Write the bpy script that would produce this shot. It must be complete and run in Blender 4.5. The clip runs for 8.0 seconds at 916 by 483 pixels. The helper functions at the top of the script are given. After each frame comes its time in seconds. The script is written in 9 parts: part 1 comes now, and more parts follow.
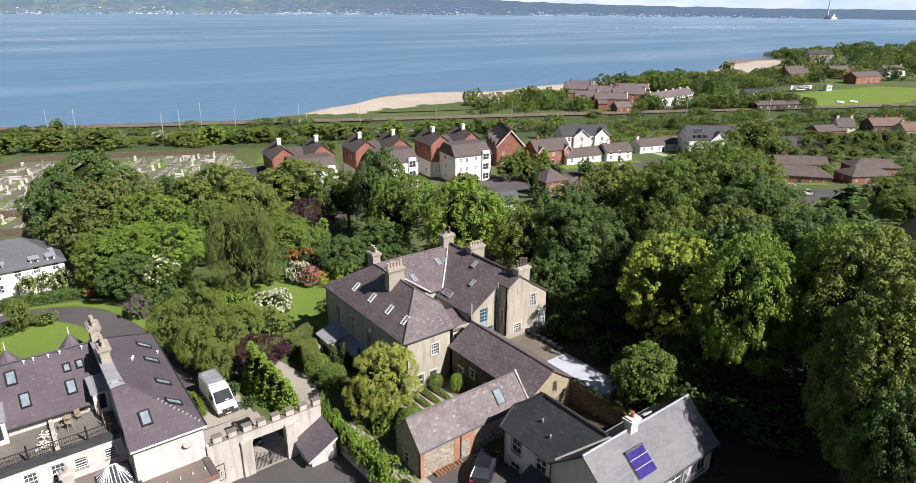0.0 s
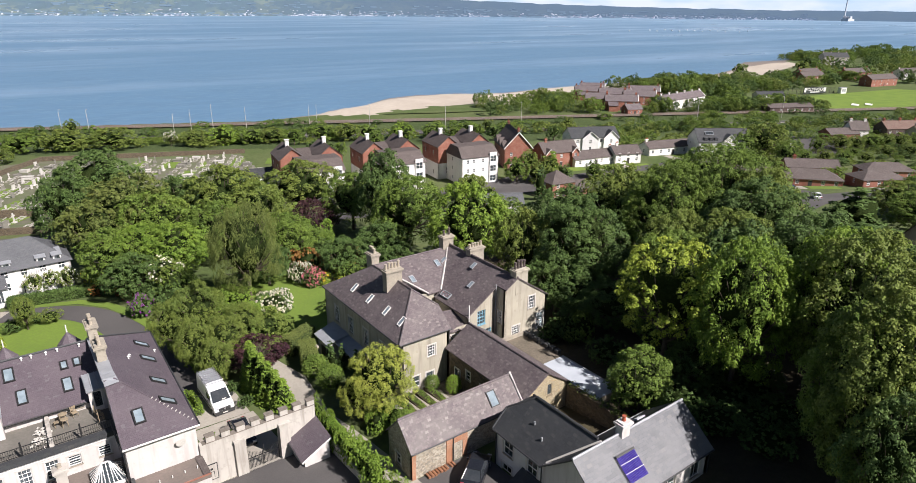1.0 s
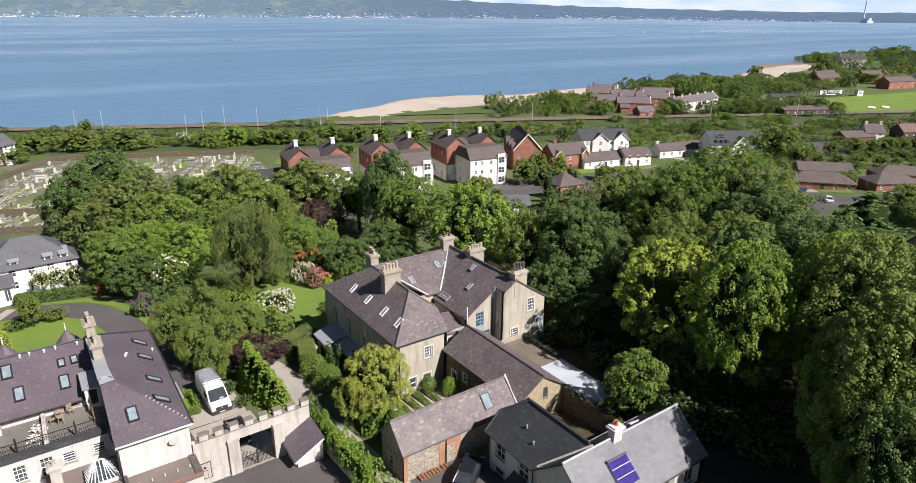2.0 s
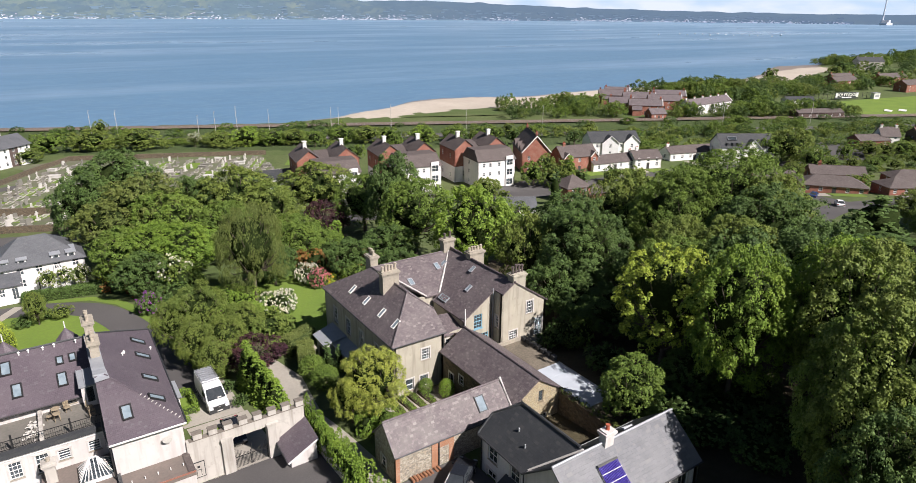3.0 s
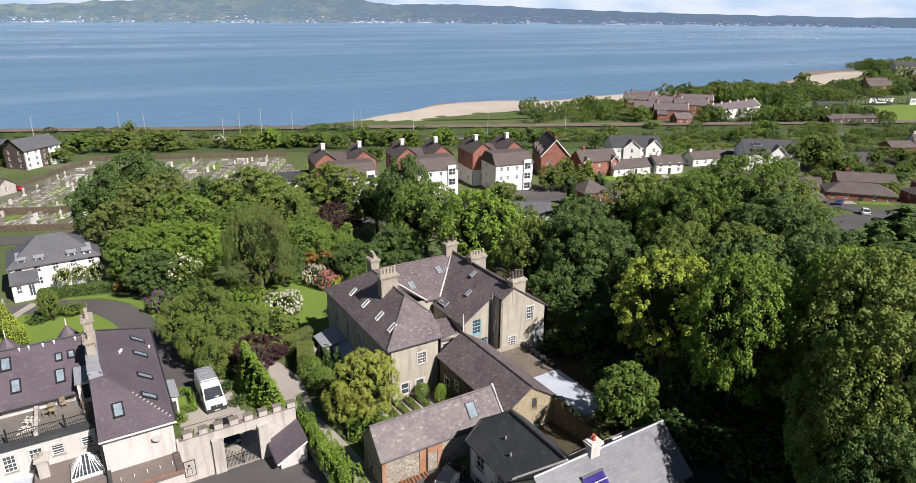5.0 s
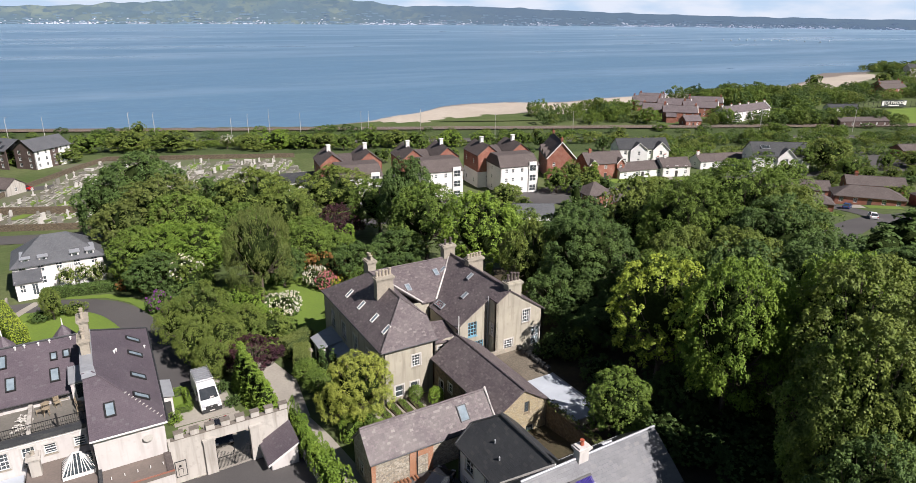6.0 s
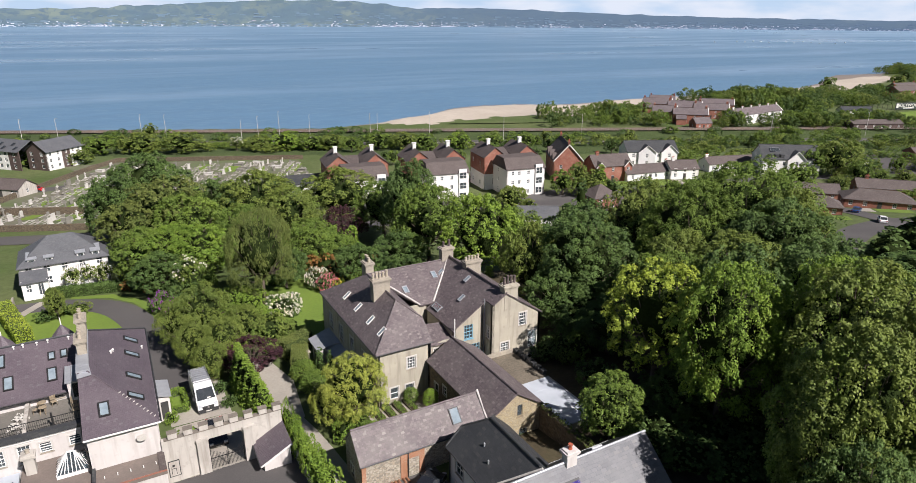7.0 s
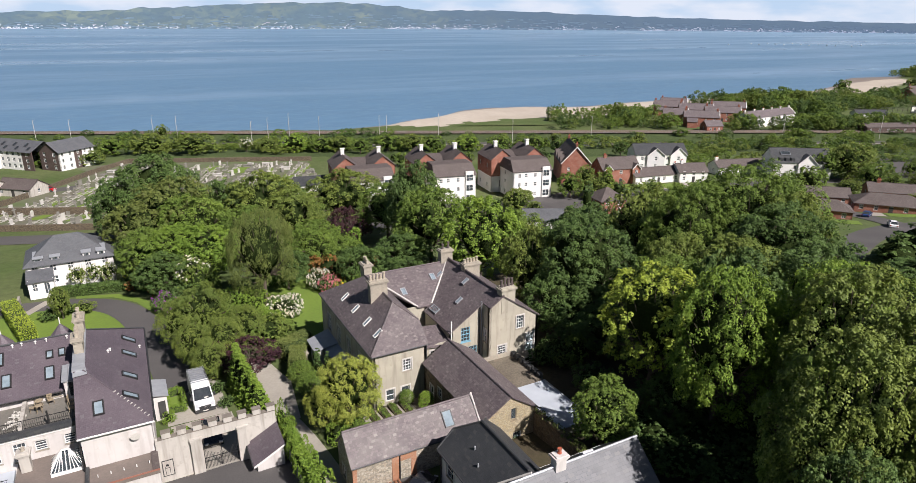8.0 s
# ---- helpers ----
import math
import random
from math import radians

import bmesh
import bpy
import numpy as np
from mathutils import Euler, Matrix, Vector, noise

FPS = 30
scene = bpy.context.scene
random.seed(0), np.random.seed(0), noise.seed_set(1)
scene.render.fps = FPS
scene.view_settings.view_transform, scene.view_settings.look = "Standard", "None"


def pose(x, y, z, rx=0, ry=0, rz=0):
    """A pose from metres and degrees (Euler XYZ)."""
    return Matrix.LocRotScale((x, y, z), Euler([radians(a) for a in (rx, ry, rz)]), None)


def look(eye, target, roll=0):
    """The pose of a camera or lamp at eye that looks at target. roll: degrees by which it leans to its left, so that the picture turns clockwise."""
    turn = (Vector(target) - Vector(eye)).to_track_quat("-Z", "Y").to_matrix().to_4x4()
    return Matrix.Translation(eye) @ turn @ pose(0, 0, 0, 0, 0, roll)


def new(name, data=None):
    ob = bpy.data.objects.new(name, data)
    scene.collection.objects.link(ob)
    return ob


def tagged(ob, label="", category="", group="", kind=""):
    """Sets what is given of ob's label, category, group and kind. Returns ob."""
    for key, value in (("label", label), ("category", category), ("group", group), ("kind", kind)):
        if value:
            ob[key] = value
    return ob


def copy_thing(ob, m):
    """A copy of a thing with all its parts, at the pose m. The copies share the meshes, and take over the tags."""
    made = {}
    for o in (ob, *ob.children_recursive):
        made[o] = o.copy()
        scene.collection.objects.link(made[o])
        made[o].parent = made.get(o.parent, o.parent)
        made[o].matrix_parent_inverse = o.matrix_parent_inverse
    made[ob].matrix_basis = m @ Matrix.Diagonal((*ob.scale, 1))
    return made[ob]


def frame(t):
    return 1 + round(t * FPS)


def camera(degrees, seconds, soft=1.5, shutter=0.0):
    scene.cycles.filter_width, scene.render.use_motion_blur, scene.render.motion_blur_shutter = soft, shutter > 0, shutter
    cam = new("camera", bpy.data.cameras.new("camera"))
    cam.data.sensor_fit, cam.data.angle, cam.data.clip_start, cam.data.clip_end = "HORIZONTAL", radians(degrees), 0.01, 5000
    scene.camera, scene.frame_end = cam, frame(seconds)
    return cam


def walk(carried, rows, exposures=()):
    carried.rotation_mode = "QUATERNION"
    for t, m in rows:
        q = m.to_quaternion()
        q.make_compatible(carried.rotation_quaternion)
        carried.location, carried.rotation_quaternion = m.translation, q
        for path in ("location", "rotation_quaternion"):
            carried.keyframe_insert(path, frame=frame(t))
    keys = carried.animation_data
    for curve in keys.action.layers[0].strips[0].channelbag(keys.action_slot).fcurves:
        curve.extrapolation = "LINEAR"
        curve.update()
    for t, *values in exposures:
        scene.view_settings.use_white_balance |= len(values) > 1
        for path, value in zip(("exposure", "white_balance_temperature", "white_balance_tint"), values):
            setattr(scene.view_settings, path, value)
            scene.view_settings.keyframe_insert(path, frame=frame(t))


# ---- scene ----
cam = camera(71.4, 8.0, 0.6)
PATH = [
    (0, (-0.158, 0.204, 39.288), (0.982, 1.695, 38.595), 0.4),
    (0.5, (0.482, -0.245, 39.251), (1.609, 1.256, 38.561), 0.4),
    (1, (1.126, -0.665, 39.252), (2.237, 0.849, 38.564), 0.4),
    (1.5, (1.839, -1.061, 39.237), (2.933, 0.466, 38.551), 0.4),
    (3, (3.887, -2.246, 39.177), (4.934, -0.683, 38.498), 0.4),
    (3.5, (4.615, -2.616, 39.171), (5.642, -1.039, 38.495), 0.4),
    (4, (5.291, -2.912, 39.162), (6.299, -1.322, 38.487), 0.3),
    (4.5, (5.953, -3.218, 39.175), (6.945, -1.617, 38.502), 0.3),
    (6, (8.045, -4.149, 39.224), (8.998, -2.522, 38.558), 0.4),
    (6.5, (8.775, -4.584, 39.266), (9.712, -2.947, 38.602), 0.3),
    (7, (9.481, -4.974, 39.323), (10.404, -3.327, 38.662), 0.3),
    (7.5, (10.168, -5.324, 39.342), (11.076, -3.668, 38.684), 0.3),
    (8, (10.899, -5.645, 39.329), (11.791, -3.979, 38.674), 0.3),
]
walk(cam, [(t, look(eye, target, roll)) for t, eye, target, roll in PATH],
     [(0.0, 0.72, 6430, 17), (4.5, 0.62, 6430, 17), (8.0, 0.52, 6430, 17)])

# ---- light ----
SUN = Vector((0.33, -1.0, 1.0)).normalized()
world = bpy.data.worlds.new("world")
scene.world = world
world.use_nodes = True
wt = world.node_tree
sky = wt.nodes.new("ShaderNodeTexSky")
sky.sky_type, sky.sun_disc = "NISHITA", False
sky.sun_elevation, sky.sun_rotation = math.asin(SUN.z), math.atan2(SUN.x, SUN.y)
sky.air_density, sky.dust_density, sky.ozone_density = 1.0, 0.3, 1.5
wt.links.new(sky.outputs["Color"], wt.nodes["Background"].inputs["Color"])
wt.nodes["Background"].inputs["Strength"].default_value = 0.026
sun_data = bpy.data.lights.new("sun", "SUN")
sun_data.energy, sun_data.angle, sun_data.color = 5.0, radians(0.53), (1.0, 0.955, 0.88)
sun_ob = new("sun", sun_data)
sun_ob.matrix_world = look(SUN * 200, (0, 0, 0))
scene.view_settings.exposure = 0.72


# ---- materials ----
def nodes_of(name):
    m = bpy.data.materials.new(name)
    m.use_nodes = True
    t = m.node_tree
    return m, t, t.nodes["Principled BSDF"]


def nd(t, kind, **inputs):
    n = t.nodes.new("ShaderNode" + kind)
    for k, v in inputs.items():
        n.inputs[k.replace("_", " ")].default_value = v
    return n


def noise_fac(t, coord, scale, lo=0.35, hi=0.65, detail=5.0):
    n = nd(t, "TexNoise", Scale=scale, Detail=detail)
    if coord:
        t.links.new(coord, n.inputs["Vector"])
    r = nd(t, "MapRange")
    r.inputs["From Min"].default_value, r.inputs["From Max"].default_value = lo, hi
    t.links.new(n.outputs["Fac"], r.inputs["Value"])
    return r.outputs["Result"]


def mix(t, fac, a, b, blend="MIX"):
    m = t.nodes.new("ShaderNodeMix")
    m.data_type, m.blend_type = "RGBA", blend
    for i, v in ((0, fac), (6, a), (7, b)):
        if hasattr(v, "is_output"):
            t.links.new(v, m.inputs[i])
        elif i == 0:
            m.inputs[0].default_value = v
        else:
            m.inputs[i].default_value = (*v, 1)
    return m.outputs[2]


def bump(t, bsdf, height, strength, dist):
    b = nd(t, "Bump", Strength=strength, Distance=dist)
    t.links.new(height, b.inputs["Height"])
    t.links.new(b.outputs["Normal"], bsdf.inputs["Normal"])


def coords(t, which):
    return t.nodes.new("ShaderNodeTexCoord").outputs[which]


def surf(name, c1, c2, scale=0.6, fine=6.0, c3=None, rough=0.85, relief=0.3, dist=0.03, metal=0.0, where="Object", spec=0.3):
    """A plain weathered surface: two tones at a large scale, a third in fine grain."""
    m, t, p = nodes_of(name)
    co = coords(t, where)
    col = mix(t, noise_fac(t, co, scale), c1, c2)
    f = noise_fac(t, co, fine, 0.3, 0.7)
    col = mix(t, f, col, c3 or tuple(0.72 * v for v in c1))
    k = nd(t, "Math")
    k.operation = "MULTIPLY"
    t.links.new(f, k.inputs[0])
    k.inputs[1].default_value = 0.5
    t.links.new(k.outputs[0], [n for n in t.nodes if n.type == "MIX"][-1].inputs[0])
    t.links.new(col, p.inputs["Base Color"])
    p.inputs["Roughness"].default_value, p.inputs["Metallic"].default_value = rough, metal
    p.inputs["Specular IOR Level"].default_value = spec
    if relief:
        bump(t, p, f, relief, dist)
    return m


def streaked(name, c1, c2, dirt, rough=0.92):
    """Old render: broad tones, rain streaks that run down it, and fine grain."""
    m, t, p = nodes_of(name)
    co = coords(t, "Object")
    col = mix(t, noise_fac(t, co, 0.45), c1, c2)
    mp = nd(t, "Mapping")
    mp.inputs["Scale"].default_value = (2.2, 2.2, 0.22)
    t.links.new(co, mp.inputs["Vector"])
    col = mix(t, noise_fac(t, mp.outputs[0], 1.0, 0.5, 0.78, 6.0), col, dirt)
    f = noise_fac(t, co, 7.0, 0.3, 0.7)
    col = mix(t, noise_fac(t, co, 2.2, 0.58, 0.75, 8.0), col, tuple(0.5 * (a + b) for a, b in zip(c1, dirt)))
    t.links.new(col, p.inputs["Base Color"])
    p.inputs["Roughness"].default_value = rough
    p.inputs["Specular IOR Level"].default_value = 0.25
    bump(t, p, f, 0.15, 0.02)
    return m


def slate(name, c1, c2, c3, w=0.32, h=0.21, rough=0.6, patch=0.35, lichen=(0.33, 0.32, 0.29)):
    """Slates in courses, each with its own tone, with stains and lichen."""
    m, t, p = nodes_of(name)
    uv = coords(t, "UV")
    b = nd(t, "TexBrick", Scale=1.0, Mortar_Size=0.012, Mortar_Smooth=0.2, Bias=0.0, Brick_Width=w, Row_Height=h)
    b.inputs["Color1"].default_value, b.inputs["Color2"].default_value, b.inputs["Mortar"].default_value = (*c1, 1), (*c2, 1), (*[v * 0.62 for v in c1], 1)
    t.links.new(uv, b.inputs["Vector"])
    col = mix(t, noise_fac(t, uv, 0.35, 0.4, 0.62, 7.0), b.outputs["Color"], c3)
    q = [n for n in t.nodes if n.type == "MIX"][-1]
    keep = q.inputs[0].links[0].from_socket
    k = nd(t, "Math")
    k.operation = "MULTIPLY"
    k.inputs[1].default_value = patch
    t.links.new(keep, k.inputs[0])
    t.links.new(k.outputs[0], q.inputs[0])
    vor = nd(t, "TexWhiteNoise")
    sn = nd(t, "VectorMath")
    sn.operation = "SNAP"
    sn.inputs[1].default_value = (w, h, 1)
    t.links.new(uv, sn.inputs[0])
    t.links.new(sn.outputs[0], vor.inputs["Vector"])
    r = nd(t, "MapRange")
    r.inputs["From Min"].default_value, r.inputs["From Max"].default_value = 0.90, 1.0
    r.inputs["To Max"].default_value = 0.55
    t.links.new(vor.outputs["Value"], r.inputs["Value"])
    col = mix(t, r.outputs["Result"], col, lichen)
    col = mix(t, noise_fac(t, uv, 3.0, 0.58, 0.75, 8.0), col, tuple(0.5 * (a + b2) for a, b2 in zip(lichen, c1)))
    t.links.new(col, p.inputs["Base Color"])
    p.inputs["Roughness"].default_value = rough
    p.inputs["Specular IOR Level"].default_value = 0.4
    bump(t, p, b.outputs["Fac"], 0.5, -0.02)
    return m


def bricks(name, c1, c2, mortar, w=0.225, h=0.075, rough=0.9):
    m, t, p = nodes_of(name)
    uv = coords(t, "UV")
    b = nd(t, "TexBrick", Scale=1.0, Mortar_Size=0.008, Brick_Width=w, Row_Height=h)
    b.inputs["Color1"].default_value, b.inputs["Color2"].default_value, b.inputs["Mortar"].default_value = (*c1, 1), (*c2, 1), (*mortar, 1)
    t.links.new(uv, b.inputs["Vector"])
    col = mix(t, noise_fac(t, uv, 0.5), b.outputs["Color"], tuple(0.75 * v for v in c1))
    t.links.new(col, p.inputs["Base Color"])
    p.inputs["Roughness"].default_value = rough
    bump(t, p, b.outputs["Fac"], 0.4, -0.01)
    return m


def rubble(name, tones, mortar, size=4.2):
    """Random stonework: cells of several tones with pale joints."""
    m, t, p = nodes_of(name)
    uv = coords(t, "UV")
    d = nd(t, "TexNoise", Scale=3.0, Detail=3.0)
    t.links.new(uv, d.inputs["Vector"])
    warp = mix(t, 0.06, (0, 0, 0), (0, 0, 0))
    wnode = t.nodes[-1]
    t.links.new(uv, wnode.inputs[6])
    t.links.new(d.outputs["Color"], wnode.inputs[7])
    mp = nd(t, "Mapping")
    mp.inputs["Scale"].default_value = (1.0, 1.55, 1.0)
    t.links.new(warp, mp.inputs["Vector"])
    v = nd(t, "TexVoronoi", Scale=size)
    e = nd(t, "TexVoronoi", Scale=size)
    e.feature = "DISTANCE_TO_EDGE"
    for n in (v, e):
        t.links.new(mp.outputs[0], n.inputs["Vector"])
    r = t.nodes.new("ShaderNodeValToRGB")
    for i, c in enumerate(tones):
        el = r.color_ramp.elements[i] if i < 2 else r.color_ramp.elements.new(1.0)
        el.position, el.color = i / max(1, len(tones) - 1), (*c, 1)
    s = nd(t, "SeparateColor")
    t.links.new(v.outputs["Color"], s.inputs[0])
    t.links.new(s.outputs[0], r.inputs["Fac"])
    jr = nd(t, "MapRange")
    jr.inputs["From Min"].default_value, jr.inputs["From Max"].default_value = 0.0, 0.06
    t.links.new(e.outputs["Distance"], jr.inputs["Value"])
    col = mix(t, jr.outputs["Result"], mortar, (1, 1, 1))
    t.links.new(r.outputs["Color"], t.nodes[-1].inputs[7])
    col = mix(t, noise_fac(t, uv, 7.0, 0.45, 0.75), col, tuple(0.6 * c for c in tones[0]))
    t.links.new(col, p.inputs["Base Color"])
    p.inputs["Roughness"].default_value = 0.95
    bump(t, p, jr.outputs["Result"], 0.8, 0.05)
    return m


def leaf(name, c1, c2, c3=None, glow=0.2, obvar=0.5):
    """Foliage: every leaf and every plant has its own shade; light passes partly through."""
    m, t, p = nodes_of(name)
    g = t.nodes.new("ShaderNodeNewGeometry")
    o = t.nodes.new("ShaderNodeObjectInfo")
    col = mix(t, g.outputs["Random Per Island"], tuple(0.62 * v for v in c1), tuple(1.2 * v for v in c2))
    k = nd(t, "Math")
    k.operation = "MULTIPLY"
    k.inputs[1].default_value = obvar
    t.links.new(o.outputs["Random"], k.inputs[0])
    col = mix(t, k.outputs[0], col, c3 or tuple(0.55 * v for v in c1))
    n = noise_fac(t, coords(t, "Object"), 0.35, 0.35, 0.7)
    col = mix(t, n, col, tuple(v * f for v, f in zip(c2, (1.15, 1.05, 0.7))))
    q = [x for x in t.nodes if x.type == "MIX"][-1]
    kk = nd(t, "Math")
    kk.operation = "MULTIPLY"
    kk.inputs[1].default_value = 0.45
    t.links.new(n, kk.inputs[0])
    t.links.new(kk.outputs[0], q.inputs[0])
    t.links.new(col, p.inputs["Base Color"])
    p.inputs["Roughness"].default_value = 0.6
    p.inputs["Specular IOR Level"].default_value = 0.25
    tr = nd(t, "BsdfTranslucent")
    t.links.new(col, tr.inputs["Color"])
    ms = nd(t, "MixShader", Fac=glow)
    t.links.new(p.outputs[0], ms.inputs[1])
    t.links.new(tr.outputs[0], ms.inputs[2])
    t.links.new(ms.outputs[0], t.nodes["Material Output"].inputs["Surface"])
    return m


def glass_mat(name, tint=(0.25, 0.3, 0.33), rough=0.04):
    m, t, p = nodes_of(name)
    p.inputs["Base Color"].default_value = (*tint, 1)
    p.inputs["Roughness"].default_value = rough
    p.inputs["Transmission Weight"].default_value = 0.85
    p.inputs["IOR"].default_value = 1.5
    return m


def sea_mat():
    m, t, p = nodes_of("sea_water")
    co = coords(t, "Object")
    mp = nd(t, "Mapping")
    mp.inputs["Rotation"].default_value = (0, 0, radians(26))
    mp.inputs["Scale"].default_value = (0.001, 0.005, 1)
    t.links.new(co, mp.inputs["Vector"])
    f = noise_fac(t, mp.outputs[0], 1.6, 0.42, 0.66, 4.0)
    mp2 = nd(t, "Mapping")
    mp2.inputs["Rotation"].default_value = (0, 0, radians(26))
    mp2.inputs["Scale"].default_value = (0.04, 0.1, 1)
    t.links.new(co, mp2.inputs["Vector"])
    n2 = nd(t, "TexNoise", Scale=1.0, Detail=8.0, Roughness=0.65)
    wave = noise_fac(t, mp2.outputs[0], 0.8, 0.36, 0.64, 9.0)
    t.links.new(mp2.outputs[0], n2.inputs["Vector"])
    mp3 = nd(t, "Mapping")
    mp3.inputs["Rotation"].default_value = (0, 0, radians(26))
    mp3.inputs["Scale"].default_value = (0.1, 0.3, 1)
    t.links.new(co, mp3.inputs["Vector"])
    col = mix(t, f, (0.108, 0.213, 0.336), (0.178, 0.288, 0.415))
    col = mix(t, wave, col, (0.096, 0.19, 0.3))
    col = mix(t, noise_fac(t, mp3.outputs[0], 1.0, 0.5, 0.72, 6.0), col, (0.15, 0.25, 0.35))
    t.links.new(col, p.inputs["Base Color"])
    rr = nd(t, "MapRange")
    rr.inputs["To Min"].default_value, rr.inputs["To Max"].default_value = 0.4, 0.27
    t.links.new(f, rr.inputs["Value"])
    t.links.new(rr.outputs["Result"], p.inputs["Roughness"])
    p.inputs["IOR"].default_value = 1.33
    bump(t, p, n2.outputs["Fac"], 0.25, 0.6)
    return m


M = {}
M["slate"] = slate("purple_slate", (0.14, 0.114, 0.12), (0.085, 0.07, 0.076), (0.165, 0.142, 0.142), patch=0.45, lichen=(0.26, 0.235, 0.22))
M["slate_barn"] = slate("weathered_slate", (0.15, 0.122, 0.128), (0.09, 0.075, 0.08), (0.18, 0.16, 0.155), patch=0.55, lichen=(0.3, 0.28, 0.26))
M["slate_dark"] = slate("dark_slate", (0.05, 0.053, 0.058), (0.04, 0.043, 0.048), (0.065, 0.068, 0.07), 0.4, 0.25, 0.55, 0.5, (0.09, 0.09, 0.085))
M["slate_sunlit"] = slate("sunlit_slate", (0.155, 0.16, 0.175), (0.118, 0.123, 0.135), (0.185, 0.19, 0.2), 0.5, 0.27, 0.5, 0.5, (0.2, 0.2, 0.2))
M["slate_villa"] = slate("blue_grey_slate", (0.105, 0.11, 0.12), (0.085, 0.09, 0.1), (0.125, 0.13, 0.14), 0.4, 0.25, 0.55, 0.5, (0.14, 0.14, 0.14))
M["slate_new"] = slate("plum_slate", (0.11, 0.088, 0.105), (0.09, 0.074, 0.088), (0.13, 0.108, 0.122), 0.28, 0.18, 0.5, 0.5, (0.16, 0.15, 0.16))
M["tile_brown"] = slate("brown_tile", (0.105, 0.085, 0.08), (0.085, 0.07, 0.066), (0.12, 0.1, 0.095), 0.3, 0.28, 0.8, 0.4, (0.15, 0.13, 0.12))
M["render_beige"] = streaked("aged_beige_render", (0.43, 0.4, 0.325), (0.37, 0.345, 0.285), (0.25, 0.23, 0.185))
M["tile_rust"] = slate("weathered_red_tile", (0.16, 0.1, 0.08), (0.13, 0.085, 0.07), (0.18, 0.13, 0.11), 0.3, 0.28, 0.85, 0.4, (0.2, 0.15, 0.12))
M["render_grey"] = surf("grey_white_render", (0.62, 0.62, 0.62), (0.55, 0.555, 0.56), 0.5, 4.0, (0.5, 0.5, 0.5), 0.9, 0.1)
M["render_white"] = streaked("white_render", (0.58, 0.555, 0.54), (0.52, 0.495, 0.48), (0.42, 0.39, 0.37))
M["render_bright"] = surf("bright_white_render", (0.8, 0.79, 0.77), (0.74, 0.73, 0.71), 0.3, 2.0, (0.64, 0.63, 0.61), 0.9, 0.1)
M["stucco"] = streaked("stained_cream_stucco", (0.5, 0.475, 0.435), (0.43, 0.405, 0.37), (0.26, 0.235, 0.205))
M["white_paint"] = surf("white_paint", (0.78, 0.77, 0.75), (0.74, 0.73, 0.71), 1.0, 8.0, (0.66, 0.65, 0.63), 0.55, 0.0)
M["blue_paint"] = surf("blue_paint", (0.2, 0.42, 0.55), (0.25, 0.46, 0.58), 1.0, 8.0, None, 0.5, 0.0)
M["dark_metal"] = surf("dark_metal", (0.03, 0.032, 0.035), (0.045, 0.045, 0.047), 2.0, 12.0, None, 0.5, 0.0, spec=0.5)
M["lead"] = surf("lead_sheet", (0.36, 0.38, 0.41), (0.3, 0.32, 0.35), 1.5, 6.0, (0.42, 0.43, 0.45), 0.45, 0.1, metal=0.3)
M["lead_white"] = surf("pale_mortar", (0.58, 0.56, 0.53), (0.5, 0.48, 0.46), 2.0, 9.0, None, 0.8, 0.1)
M["iron"] = surf("black_iron", (0.018, 0.018, 0.02), (0.03, 0.03, 0.03), 3.0, 14.0, None, 0.5, 0.0)
M["stone"] = surf("chimney_stone", (0.4, 0.36, 0.29), (0.33, 0.3, 0.25), 0.9, 5.0, (0.22, 0.2, 0.17), 0.95, 0.35)
M["coping_stone"] = surf("dark_stained_coping", (0.24, 0.21, 0.18), (0.17, 0.15, 0.13), 1.2, 6.0, (0.11, 0.1, 0.085), 0.95, 0.3)
M["pot_buff"] = surf("buff_clay", (0.45, 0.4, 0.32), (0.38, 0.33, 0.27), 2.0, 8.0, None, 0.85, 0.1)
M["pot_dark"] = surf("dark_clay", (0.1, 0.085, 0.08), (0.14, 0.11, 0.1), 2.0, 8.0, None, 0.85, 0.1)
M["pot_red"] = surf("red_clay", (0.42, 0.11, 0.06), (0.35, 0.1, 0.06), 2.0, 8.0, None, 0.8, 0.1)
M["rubble"] = rubble("rubble_stone", [(0.4, 0.36, 0.29), (0.56, 0.51, 0.42), (0.22, 0.2, 0.17), (0.47, 0.4, 0.3)], (0.38, 0.33, 0.26), 5.0)
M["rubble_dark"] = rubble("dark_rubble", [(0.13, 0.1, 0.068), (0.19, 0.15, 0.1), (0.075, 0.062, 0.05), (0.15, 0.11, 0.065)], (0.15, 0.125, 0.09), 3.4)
M["rubble_warm"] = rubble("warm_rubble", [(0.42, 0.35, 0.22), (0.5, 0.43, 0.29), (0.33, 0.29, 0.21), (0.46, 0.36, 0.2)], (0.42, 0.36, 0.27), 5.0)
M["brick_orange"] = bricks("orange_brick", (0.42, 0.2, 0.11), (0.36, 0.16, 0.09), (0.4, 0.35, 0.28))
M["brick_red"] = bricks("red_brick", (0.33, 0.125, 0.085), (0.28, 0.105, 0.075), (0.32, 0.25, 0.2))
